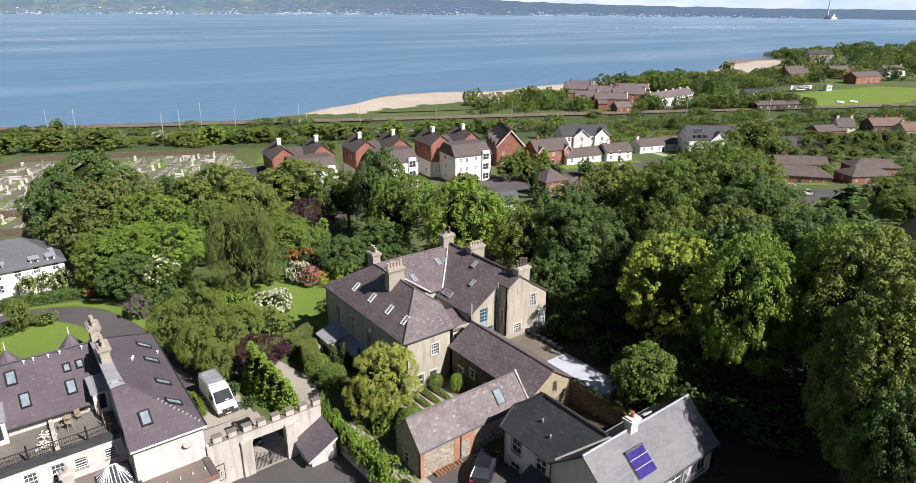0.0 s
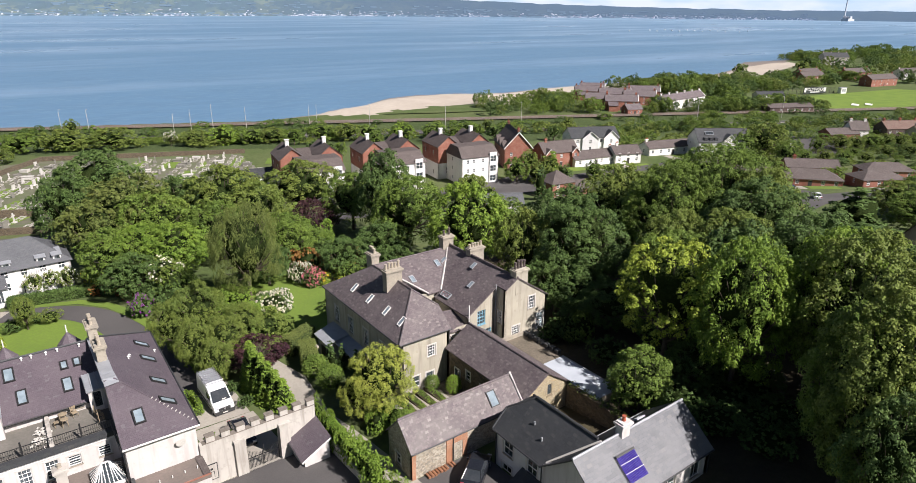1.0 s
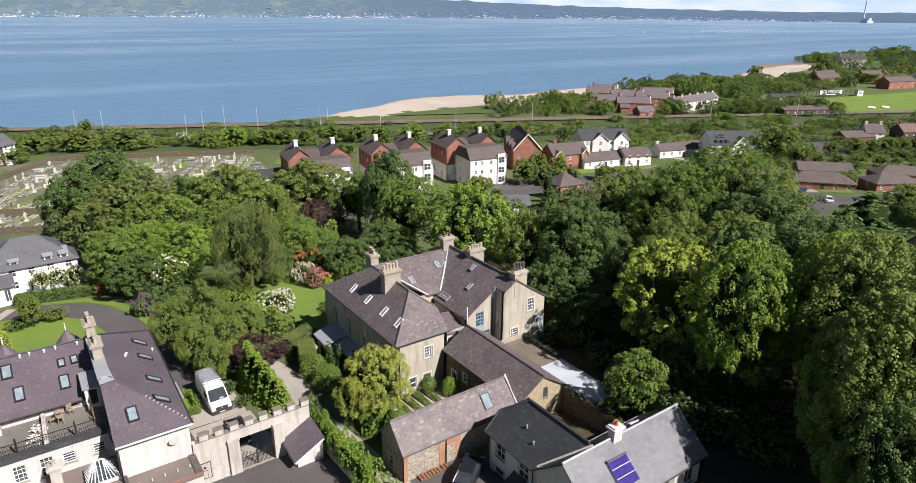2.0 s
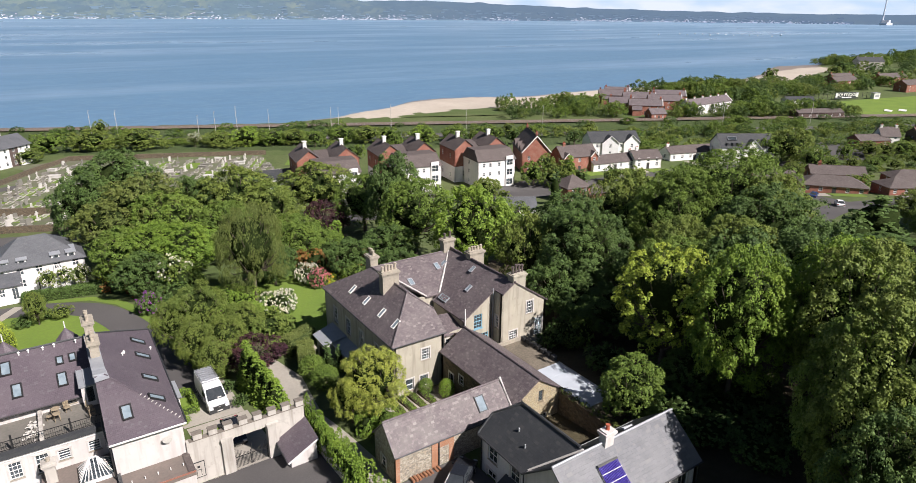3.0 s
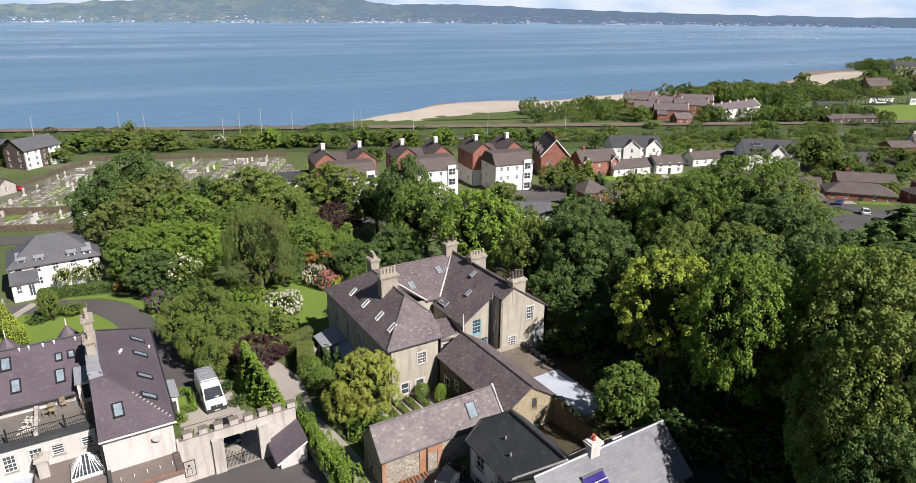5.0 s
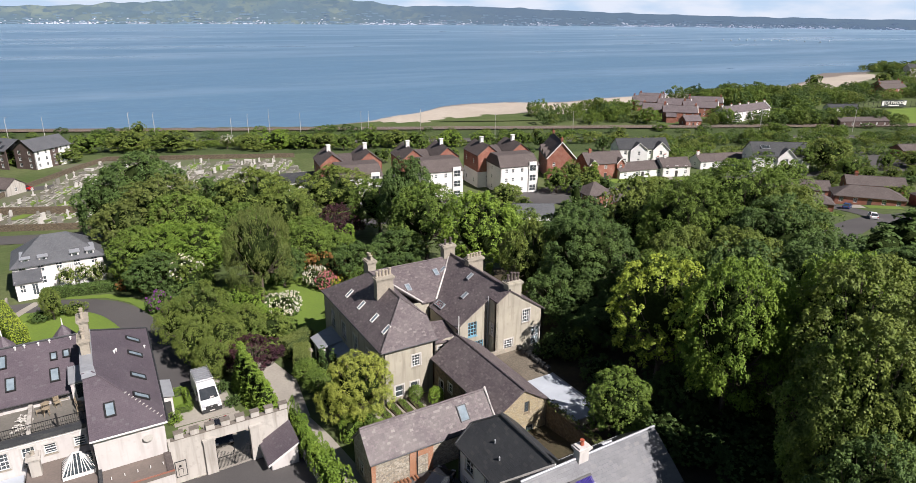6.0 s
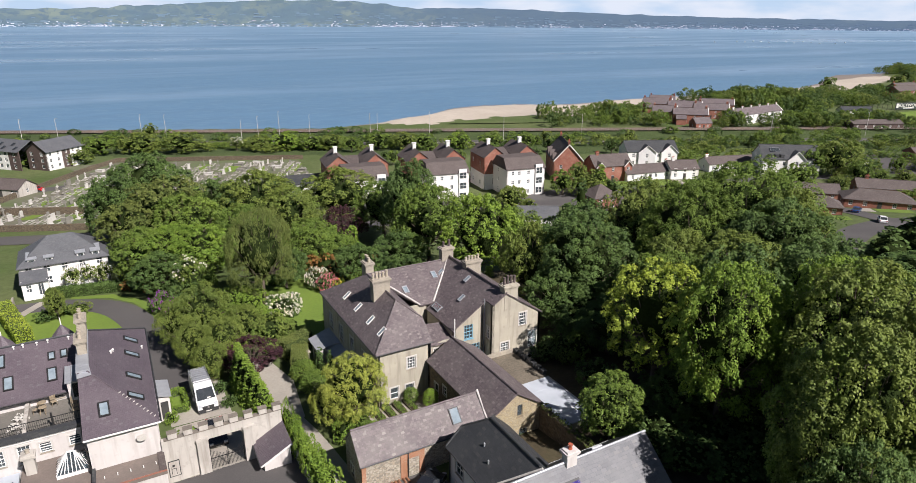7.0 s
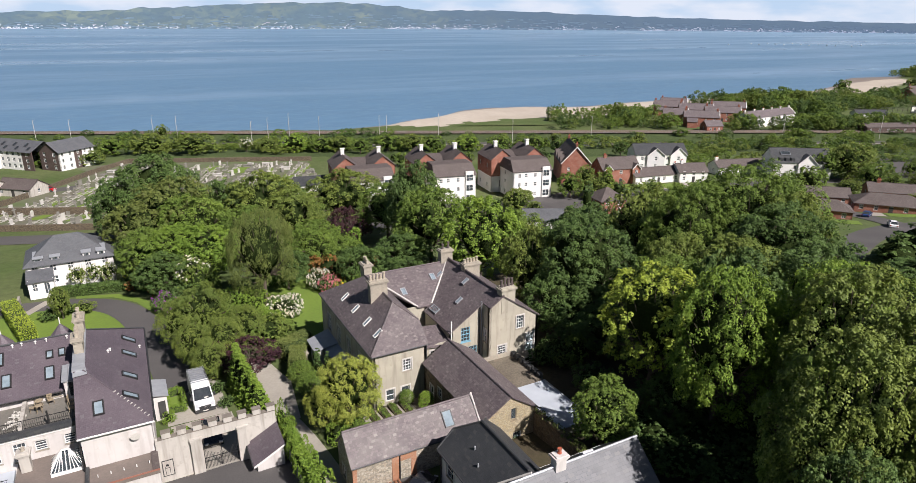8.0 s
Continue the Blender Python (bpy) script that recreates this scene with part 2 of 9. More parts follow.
M["brick_dark"] = bricks("dark_brick", (0.11, 0.075, 0.065), (0.085, 0.06, 0.055), (0.13, 0.11, 0.1))
M["grass"] = surf("rough_grass", (0.075, 0.115, 0.03), (0.12, 0.145, 0.055), 0.06, 0.8, (0.045, 0.06, 0.022), 0.95, 0.6, 0.12)
M["lawn"] = surf("mown_lawn", (0.155, 0.235, 0.034), (0.12, 0.195, 0.03), 0.12, 2.5, (0.12, 0.165, 0.04), 0.95, 0.4, 0.05)
M["earth"] = surf("leaf_litter", (0.06, 0.045, 0.03), (0.085, 0.07, 0.04), 0.3, 2.0, (0.04, 0.04, 0.02), 0.97, 0.6, 0.1)
M["asphalt"] = surf("worn_asphalt", (0.085, 0.08, 0.08), (0.11, 0.104, 0.102), 0.12, 9.0, (0.065, 0.062, 0.062), 0.92, 0.2, 0.01)
M["concrete"] = surf("pale_concrete", (0.4, 0.37, 0.32), (0.33, 0.305, 0.265), 0.25, 4.0, (0.27, 0.25, 0.22), 0.93, 0.15, 0.01)
M["gravel"] = surf("brown_gravel", (0.21, 0.18, 0.14), (0.15, 0.13, 0.1), 0.5, 5.5, (0.05, 0.045, 0.038), 0.97, 0.8, 0.05)
M["felt"] = surf("pale_roof_felt", (0.46, 0.5, 0.55), (0.37, 0.41, 0.46), 0.5, 4.0, (0.44, 0.47, 0.52), 0.7, 0.1, 0.01)
M["felt_brown"] = surf("brown_roof_felt", (0.2, 0.165, 0.145), (0.16, 0.135, 0.12), 0.4, 5.0, (0.13, 0.11, 0.1), 0.95, 0.2, 0.01)
M["deck"] = surf("mossy_deck", (0.15, 0.14, 0.125), (0.2, 0.185, 0.165), 0.5, 4.0, (0.1, 0.1, 0.085), 0.95, 0.3, 0.02)
M["sand"] = surf("pale_sand", (0.5, 0.45, 0.38), (0.42, 0.37, 0.31), 0.03, 0.5, (0.36, 0.31, 0.26), 0.95, 0.1)
M["wet_sand"] = surf("wet_sand", (0.27, 0.215, 0.17), (0.22, 0.19, 0.165), 0.03, 0.4, (0.17, 0.15, 0.14), 0.45, 0.1)
M["ballast"] = surf("rail_ballast", (0.2, 0.155, 0.12), (0.16, 0.125, 0.1), 0.08, 2.0, (0.1, 0.08, 0.065), 0.95, 0.3)
M["scrub"] = surf("scrub_bank", (0.055, 0.085, 0.025), (0.08, 0.11, 0.035), 0.06, 0.9, (0.035, 0.055, 0.018), 0.97, 0.8, 0.4)
M["bark"] = surf("bark", (0.13, 0.105, 0.08), (0.09, 0.075, 0.06), 1.5, 12.0, None, 0.95, 0.5)
M["wood"] = surf("weathered_wood", (0.33, 0.27, 0.185), (0.26, 0.21, 0.15), 1.5, 12.0, None, 0.85, 0.2)
M["cut_wood"] = surf("cut_log_wood", (0.34, 0.16, 0.085), (0.27, 0.13, 0.075), 2.0, 12.0, (0.2, 0.11, 0.07), 0.9, 0.2)
M["grey_stone"] = surf("grey_headstone", (0.28, 0.265, 0.235), (0.2, 0.195, 0.17), 0.3, 7.0, (0.13, 0.13, 0.11), 0.9, 0.3)
M["pale_stone"] = surf("pale_headstone", (0.6, 0.58, 0.55), (0.52, 0.5, 0.47), 1.2, 7.0, None, 0.85, 0.2)
M["glass"] = glass_mat("window_glass")
M["glass_clear"] = glass_mat("skylight_glass", (0.85, 0.9, 0.92))
# Pale bluish base colour stands in for the sky reflected in roof panes.
M["sky_glass"] = surf("sky_tinted_glass", (0.27, 0.33, 0.37), (0.22, 0.28, 0.32), 1.0, 2.0, (0.12, 0.16, 0.19), 0.06, 0.0, spec=0.9)
M["dark_in"] = surf("dark_interior", (0.05, 0.05, 0.05), (0.07, 0.065, 0.06), 1.0, 4.0, None, 0.9, 0.0)
M["blind"] = surf("pale_blind", (0.62, 0.6, 0.56), (0.56, 0.54, 0.5), 1.0, 8.0, None, 0.8, 0.0)
M["red_blind"] = surf("red_blind", (0.35, 0.03, 0.04), (0.3, 0.03, 0.04), 1.0, 8.0, None, 0.8, 0.0)
M["sea"] = sea_mat()
M["car_white"] = surf("white_car_paint", (0.78, 0.79, 0.8), (0.75, 0.76, 0.77), 1.0, 5.0, (0.7, 0.71, 0.72), 0.25, 0.0, spec=0.6)
M["car_dark"] = surf("black_car_paint", (0.015, 0.017, 0.022), (0.02, 0.022, 0.028), 1.0, 5.0, None, 0.15, 0.0, spec=0.7)
M["car_grey"] = surf("grey_car_paint", (0.12, 0.13, 0.14), (0.14, 0.15, 0.16), 1.0, 5.0, None, 0.2, 0.0, metal=0.5, spec=0.6)
M["car_red"] = surf("red_car_paint", (0.5, 0.02, 0.02), (0.45, 0.02, 0.02), 1.0, 5.0, None, 0.2, 0.0, spec=0.6)
M["car_blue"] = surf("blue_car_paint", (0.03, 0.07, 0.2), (0.03, 0.06, 0.18), 1.0, 5.0, None, 0.2, 0.0, spec=0.6)
M["car_glass"] = surf("dark_car_glass", (0.03, 0.036, 0.042), (0.05, 0.056, 0.062), 1.0, 5.0, None, 0.05, 0.0, spec=0.9)
M["tyre"] = surf("tyre_rubber", (0.02, 0.02, 0.02), (0.025, 0.025, 0.025), 3.0, 10.0, None, 0.9, 0.0)
M["alloy"] = surf("alloy", (0.5, 0.5, 0.52), (0.45, 0.45, 0.47), 3.0, 10.0, None, 0.35, 0.0, metal=0.9)
M["solar"] = surf("violet_tubes", (0.07, 0.05, 0.3), (0.1, 0.08, 0.38), 2.0, 8.0, None, 0.15, 0.0, spec=0.8)
M["leaf_green"] = leaf("green_leaves", (0.090, 0.158, 0.028), (0.167, 0.249, 0.048), (0.071, 0.125, 0.028))
M["leaf_mid"] = leaf("mid_green_leaves", (0.108, 0.165, 0.032), (0.194, 0.251, 0.059), (0.082, 0.133, 0.029))
M["leaf_dark"] = leaf("dark_green_leaves", (0.057, 0.111, 0.032), (0.112, 0.183, 0.053), (0.050, 0.091, 0.029))
M["leaf_bright"] = leaf("bright_green_leaves", (0.127, 0.233, 0.029), (0.214, 0.319, 0.050), (0.106, 0.193, 0.032))
M["leaf_yellow"] = leaf("yellow_green_leaves", (0.2, 0.29, 0.045), (0.37, 0.46, 0.07), (0.17, 0.26, 0.04), 0.3, 0.2)
M["leaf_lime"] = leaf("lime_leaves", (0.235, 0.29, 0.05), (0.36, 0.41, 0.09), (0.21, 0.265, 0.05), 0.25, 0.2)
M["leaf_olive"] = leaf("olive_leaves", (0.104, 0.145, 0.037), (0.162, 0.198, 0.056), (0.089, 0.125, 0.033))
M["leaf_willow"] = leaf("grey_green_leaves", (0.16, 0.21, 0.065), (0.24, 0.295, 0.095), (0.14, 0.19, 0.057), 0.35, 0.2)
M["leaf_copper"] = leaf("copper_leaves", (0.045, 0.02, 0.03), (0.08, 0.035, 0.045), (0.035, 0.018, 0.025), 0.2, 0.3)
M["leaf_rust"] = leaf("rust_leaves", (0.217, 0.105, 0.039), (0.295, 0.154, 0.052), (0.155, 0.098, 0.039), 0.3, 0.3)
# Near-black solid within crowns: the shade between leaves is put into this colour.
M["core_shade"] = surf("inner_twigs", (0.022, 0.036, 0.011), (0.032, 0.046, 0.015), 0.8, 4.0, (0.012, 0.018, 0.006), 1.0, 0.6, 0.2, spec=0.0)
M["bloom_white"] = leaf("white_blossom", (0.68, 0.66, 0.58), (0.8, 0.78, 0.72), (0.7, 0.68, 0.6), 0.25, 0.2)
M["bloom_pink"] = leaf("pink_blossom", (0.55, 0.15, 0.22), (0.68, 0.24, 0.3), (0.52, 0.14, 0.2), 0.25, 0.2)
M["bloom_purple"] = leaf("purple_blossom", (0.22, 0.05, 0.3), (0.32, 0.09, 0.4), (0.2, 0.05, 0.26), 0.25, 0.2)
M["bloom_yellow"] = leaf("yellow_blossom", (0.6, 0.45, 0.03), (0.7, 0.55, 0.06), (0.55, 0.4, 0.03), 0.25, 0.2)


# ---- geometry helpers ----
class Mesh:
    """Vertices and faces gathered in metres."""

    def __init__(self):
        self.v, self.f = [], []

    def poly(self, pts):
        n = len(self.v)
        self.v += [tuple(p) for p in pts]
        self.f.append(tuple(range(n, n + len(pts))))
        return self

    def box(self, x0, x1, y0, y1, z0, z1):
        n = len(self.v)
        self.v += [(x, y, z) for z in (z0, z1) for x, y in ((x0, y0), (x1, y0), (x1, y1), (x0, y1))]
        self.f += [tuple(n + i for i in q) for q in ((3, 2, 1, 0), (4, 5, 6, 7), (0, 1, 5, 4), (1, 2, 6, 5), (2, 3, 7, 6), (3, 0, 4, 7))]
        return self

    def obox(self, m, sx, sy, sz):
        """A box of that size, centred, under the matrix m."""
        n = len(self.v)
        self.v += [tuple(m @ Vector((x * sx / 2, y * sy / 2, z * sz / 2))) for z in (-1, 1) for x, y in ((-1, -1), (1, -1), (1, 1), (-1, 1))]
        self.f += [tuple(n + i for i in q) for q in ((3, 2, 1, 0), (4, 5, 6, 7), (0, 1, 5, 4), (1, 2, 6, 5), (2, 3, 7, 6), (3, 0, 4, 7))]
        return self

    def slab(self, pts, thick=0.12):
        """A sheet of even thickness below the given upper outline."""
        n, k = len(self.v), len(pts)
        self.v += [tuple(p) for p in pts] + [(p[0], p[1], p[2] - thick) for p in pts]
        self.f.append(tuple(range(n, n + k)))
        self.f.append(tuple(range(n + 2 * k - 1, n + k - 1, -1)))
        self.f += [(n + i, n + k + i, n + k + (i + 1) % k, n + (i + 1) % k) for i in range(k)]
        return self

    def tube(self, pts, radii, sides=7, cap=True):
        n, k = len(self.v), len(pts)
        for i, p in enumerate(pts):
            p = Vector(p)
            a = Vector(pts[min(i + 1, k - 1)]) - Vector(pts[max(i - 1, 0)])
            a = a.normalized() if a.length > 1e-6 else Vector((0, 0, 1))
            u = a.orthogonal().normalized()
            w = a.cross(u)
            for j in range(sides):
                q = 2 * math.pi * j / sides
                self.v.append(tuple(p + radii[i] * (math.cos(q) * u + math.sin(q) * w)))
        for i in range(k - 1):
            for j in range(sides):
                a, b = n + i * sides + j, n + i * sides + (j + 1) % sides
                self.f.append((a, b, b + sides, a + sides))
        if cap:
            self.f.append(tuple(range(n + sides - 1, n - 1, -1)))
            self.f.append(tuple(range(n + (k - 1) * sides, n + k * sides)))
        return self

    def lathe(self, cx, cy, prof, sides=10):
        """A turned form: (radius, z) from the bottom up."""
        return self.tube([(cx, cy, z) for _, z in prof], [r for r, _ in prof], sides)


def data_of(name, mb, mat, uv=True, smooth=False):
    me = bpy.data.meshes.new(name)
    me.from_pydata(mb.v, [], mb.f)
    me.materials.append(mat)
    if uv and len(mb.f) < 20000:
        lay = me.uv_layers.new(name="UVMap").data
        for p in me.polygons:
            n = p.normal
            if abs(n.z) > 0.985:
                t, b = Vector((1, 0, 0)), Vector((0, 1, 0))
            else:
                t = Vector((-n.y, n.x, 0)).normalized()
                b = n.cross(t)
            for li in p.loop_indices:
                c = me.vertices[me.loops[li].vertex_index].co
                lay[li].uv = (c.dot(t), c.dot(b))
    if smooth:
        me.polygons.foreach_set("use_smooth", [True] * len(me.polygons))
    return me


OFF = {}


def thing(name, x, y, z, rz=0.0, label="", category="", group="", kind="", world=True):
    """An Empty at a thing's base. With world=True its parts are given in world metres (then rz is 0)."""
    e = new(name)
    e.matrix_basis = pose(x, y, z, 0, 0, rz)
    OFF[e] = Vector((x, y, z)) if world else Vector((0, 0, 0))
    return tagged(e, label, category, group, kind)


def part(name, mb, mat, parent, label="", smooth=False):
    o = OFF[parent]
    if o.length:
        mb.v = [(a - o.x, b - o.y, c - o.z) for a, b, c in mb.v]
    ob = new(name, data_of(name, mb, mat, smooth=smooth))
    ob.parent = parent
    OFF[ob] = o
    return tagged(ob, label)


def solo(name, mb, mat, label, category, group="", kind="", smooth=False):
    """A thing of one mesh, its origin at the middle of its base."""
    a = np.array(mb.v)
    o = Vector((*(0.5 * (a[:, :2].min(0) + a[:, :2].max(0))), a[:, 2].min()))
    mb.v = [(x - o.x, y - o.y, z - o.z) for x, y, z in mb.v]
    ob = new(name, data_of(name, mb, mat, smooth=smooth))
    ob.location = o
    return tagged(ob, label, category, group, kind)


def clip_poly(pts, outline):
    """Cut a polygon in the plane to a convex outline given anticlockwise."""
    for i in range(len(outline)):
        (ax, ay), (bx, by) = outline[i], outline[(i + 1) % len(outline)]
        res = []
        for j in range(len(pts)):
            p, q = pts[j], pts[(j + 1) % len(pts)]
            dp = (bx - ax) * (p[1] - ay) - (by - ay) * (p[0] - ax)
            dq = (bx - ax) * (q[1] - ay) - (by - ay) * (q[0] - ax)
            if dp >= -1e-9:
                res.append(p)
            if dp * dq < -1e-12:
                k = dp / (dp - dq)
                res.append((p[0] + k * (q[0] - p[0]), p[1] + k * (q[1] - p[1])))
        pts = res
        if len(pts) < 3:
            return []
    return pts


def window(parent, at, w, h, style="sash", mat=None, sill=True, rich=True):
    """One window in an opening; at(s, z, d) gives a point on the wall, d metres out."""
    fm = mat or M["white_paint"]
    b = 0.07 if rich else 0.1

    def bar(mb, s0, s1, z0, z1, d0, d1):
        n = len(mb.v)
        mb.v += [tuple(at(s, z, d)) for d in (d0, d1) for s, z in ((s0, z0), (s1, z0), (s1, z1), (s0, z1))]
        mb.f += [tuple(n + i for i in q) for q in ((3, 2, 1, 0), (4, 5, 6, 7), (0, 1, 5, 4), (1, 2, 6, 5), (2, 3, 7, 6), (3, 0, 4, 7))]

    fr = Mesh()
    for d in (-0.14, -0.06):
        fr.v += [tuple(at(s, z, d)) for s, z in ((0, 0), (w, 0), (w, h), (0, h), (b, b), (w - b, b), (w - b, h - b), (b, h - b))]
    for i in range(4):
        j = (i + 1) % 4
        fr.f += [(8 + i, 8 + j, 12 + j, 12 + i), (j, i, 4 + i, 4 + j), (i, j, 8 + j, 8 + i), (4 + j, 4 + i, 12 + i, 12 + j)]
    wob = part("window", fr, fm, parent)
    if rich and mat is None and sill:
        su = Mesh()
        bar(su, -0.14, 0.0, 0.0, h, 0.003, 0.05)
        bar(su, w, w + 0.14, 0.0, h, 0.003, 0.05)
        bar(su, -0.14, w + 0.14, h, h + 0.16, 0.003, 0.055)
        part("surround", su, M["lead_white"], wob)
    cols, rows = {"sash": (3, 4), "case": (2, 1), "two": (2, 2), "plain": (1, 2), "wide": (3, 1), "bars": (1, 4), "slot": (1, 1)}[style]
    tb = 0.03 if rich else 0.06
    for i in range(1, cols):
        c = w * i / cols
        gb = Mesh()
        bar(gb, c - tb / 2, c + tb / 2, b, h - b, -0.12, -0.075)
        part("glazing_bar", gb, fm, wob)
    for i in range(1, rows):
        c = h * i / rows
        k = tb * (2.0 if i * 2 == rows else 1.0)
        gb = Mesh()
        bar(gb, b, w - b, c - k / 2, c + k / 2, -0.125, -0.07)
        part("glazing_bar", gb, fm, wob)
    pa = Mesh()
    bar(pa, b, w - b, b, h - b, -0.115, -0.1)
    pane = part("pane", pa, M["glass"], wob)
    pane.visible_shadow = False
    if sill:
        si = Mesh()
        bar(si, -0.08, w + 0.08, -0.1, 0.0, -0.14, 0.07)
        part("sill", si, M["stone"] if mat is None and rich else fm, wob)
    return wob


def wall(parent, p0, p1, z0, z1, mat, openings=(), outline=None, name="wall", reveal=0.16, rich=True, label=""):
    """A wall from p0 to p1, its outer side to the right of that way. openings: (s, z, w, h, style[, frame material])."""
    d = Vector((p1[0] - p0[0], p1[1] - p0[1], 0))
    L = d.length
    d.normalize()
    n = Vector((d.y, -d.x, 0))
    outline = outline or [(0, z0), (L, z0), (L, z1), (0, z1)]

    def at(s, z, out=0.0):
        return Vector((p0[0], p0[1], 0)) + d * s + n * out + Vector((0, 0, z))

    ss = sorted({0.0, L, *(o[0] for o in openings), *(o[0] + o[2] for o in openings)})
    zt = max(z for _, z in outline)
    zz = sorted({z0, zt, *(o[1] for o in openings), *(o[1] + o[3] for o in openings)})
    mb = Mesh()
    for a, b in zip(ss, ss[1:]):
        for c, e in zip(zz, zz[1:]):
            ms, mz = (a + b) / 2, (c + e) / 2
            if any(o[0] < ms < o[0] + o[2] and o[1] < mz < o[1] + o[3] for o in openings):
                continue
            q = clip_poly([(a, c), (b, c), (b, e), (a, e)], outline)
            if q:
                mb.poly([at(*p) for p in q])
    inner = [at(s, z, -0.3) for s, z in outline]
    if not openings:
        mb.poly(inner[::-1])
    k = len(outline)
    for i in range(k):
        (a, b), (c, e) = outline[i], outline[(i + 1) % k]
        mb.poly([at(a, b), at(a, b, -0.3), at(c, e, -0.3), at(c, e)])
    for o in openings:
        s, z, w, h = o[:4]
        for (a, b), (c, e) in (((s, z), (s + w, z)), ((s + w, z), (s + w, z + h)), ((s + w, z + h), (s, z + h)), ((s, z + h), (s, z))):
            mb.poly([at(a, b), at(c, e), at(c, e, -reveal - 0.14), at(a, b, -reveal - 0.14)])
    ob = part(name, mb, mat, parent, label)
    for o in openings:
        if o[4] != "hole":
            window(parent, lambda s, z, out, o=o: at(o[0] + s, o[1] + z, out), o[2], o[3], o[4], o[5] if len(o) > 5 else None, rich=rich, sill=rich)
    return ob


def rooflight(parent, c, normal, w, h, frame_mat, fill=None, b=0.09):
    """A skylight lying on a slope, c its middle."""
    n = Vector(normal).normalized()
    t = Vector((-n.y, n.x, 0)).normalized()
    u = n.cross(t)
    m = Matrix(((t.x, u.x, n.x, c[0]), (t.y, u.y, n.y, c[1]), (t.z, u.z, n.z, c[2]), (0, 0, 0, 1)))
    mb = Mesh()
    for sx, sy, ww, hh in ((-w / 2, 0, b, h + b), (w / 2, 0, b, h + b), (0, h / 2, w - b, b), (0, -h / 2, w - b, b)):
        mb.obox(m @ Matrix.Translation((sx, sy, 0.05)), ww, hh, 0.14)
    ob = part("skylight", mb, frame_mat, parent)
    pb = Mesh()
    pb.obox(m @ Matrix.Translation((0, 0, 0.07)), w - b, h - b, 0.02)
    part("pane", pb, M["sky_glass"] if fill is M["blind"] else M["glass_clear"] if fill else M["glass"], ob)
    # With no fill, a dark sheet here stands for the unlit room below.
    bb = Mesh()
    bb.obox(m @ Matrix.Translation((0, 0, 0.025)), w - b, h - b, 0.02)
    part("blind", bb, fill or M["dark_in"], ob)
    return ob


def chimney(parent, x, y, z0, z1, sx, sy, pots=4, mat=None, pot_mat=None, along="x", pot_h=0.7, label=""):
    mat = mat or M["stone"]
    mb = Mesh()
    mb.box(x - sx / 2, x + sx / 2, y - sy / 2, y + sy / 2, z0, z1 - 0.45)
    mb.box(x - sx / 2 - 0.07, x + sx / 2 + 0.07, y - sy / 2 - 0.07, y + sy / 2 + 0.07, z1 - 0.45, z1 - 0.3)
    mb.box(x - sx / 2 - 0.16, x + sx / 2 + 0.16, y - sy / 2 - 0.16, y + sy / 2 + 0.16, z1 - 0.3, z1 - 0.12)
    mb.box(x - sx / 2 - 0.04, x + sx / 2 + 0.04, y - sy / 2 - 0.04, y + sy / 2 + 0.04, z1 - 0.12, z1)
    c = part("chimney", mb, mat, parent, label)
    for i in range(pots):
        o = (i - (pots - 1) / 2) * ((sx if along == "x" else sy) / max(pots, 1))
        px, py = (x + o, y) if along == "x" else (x, y + o)
        h = pot_h * (0.85 + 0.3 * ((i * 37) % 10) / 10)
        part("chimney_pot", Mesh().lathe(px, py, [(0.17, z1), (0.15, z1 + 0.1), (0.13, z1 + h * 0.75), (0.17, z1 + h * 0.8), (0.17, z1 + h)], 9), pot_mat or M["pot_buff"], c)
    return c


# ---- ground, water and distance ----
def lerp_table(v, xs, ys):
    return float(np.interp(v, xs, ys))


def shore(u):
    return lerp_table(u, (-2000, -250, -40, -13, 1, 15, 32, 59, 81, 102, 125, 155, 203, 282, 351, 400, 440, 475, 500, 540, 600, 700, 800, 930, 2500), (345, 345, 350, 366, 388, 403, 437, 461, 468, 464, 470, 490, 508, 546, 578, 624, 680, 716, 722, 735, 765, 830, 880, 900, 905))


def ground_z(x, y):
    """Height of the land: it falls towards the shore, and rises a little across the gardens."""
    s, u = 0.435 * x + 0.9 * y, 0.9 * x - 0.435 * y
    z = lerp_table(s, (-300, 0, 45, 60, 100, 140, 178, 250, 290, 330, 700, 1200, 5000), (11, 4.5, 1.3, -0.5, -3, -6.2, -10.8, -12.5, -15, -15.2, -14.0, -12, -12))
    z += min(2.5, max(-1.2, 0.06 * (x - 14))) * lerp_table(s, (70, 160), (1, 0))
    k = lerp_table(u, (-15, 60), (0.25, 0.028))
    far = shore(u) - s
    return max(-30.0, min(z, -18.35 + k * min(far, 80) + 0.15 * max(0, far - 80)))


def steps(spans):
    out = []
    for a, b, d in spans:
        out += list(np.arange(a, b, d))
    return out + [spans[-1][1]]


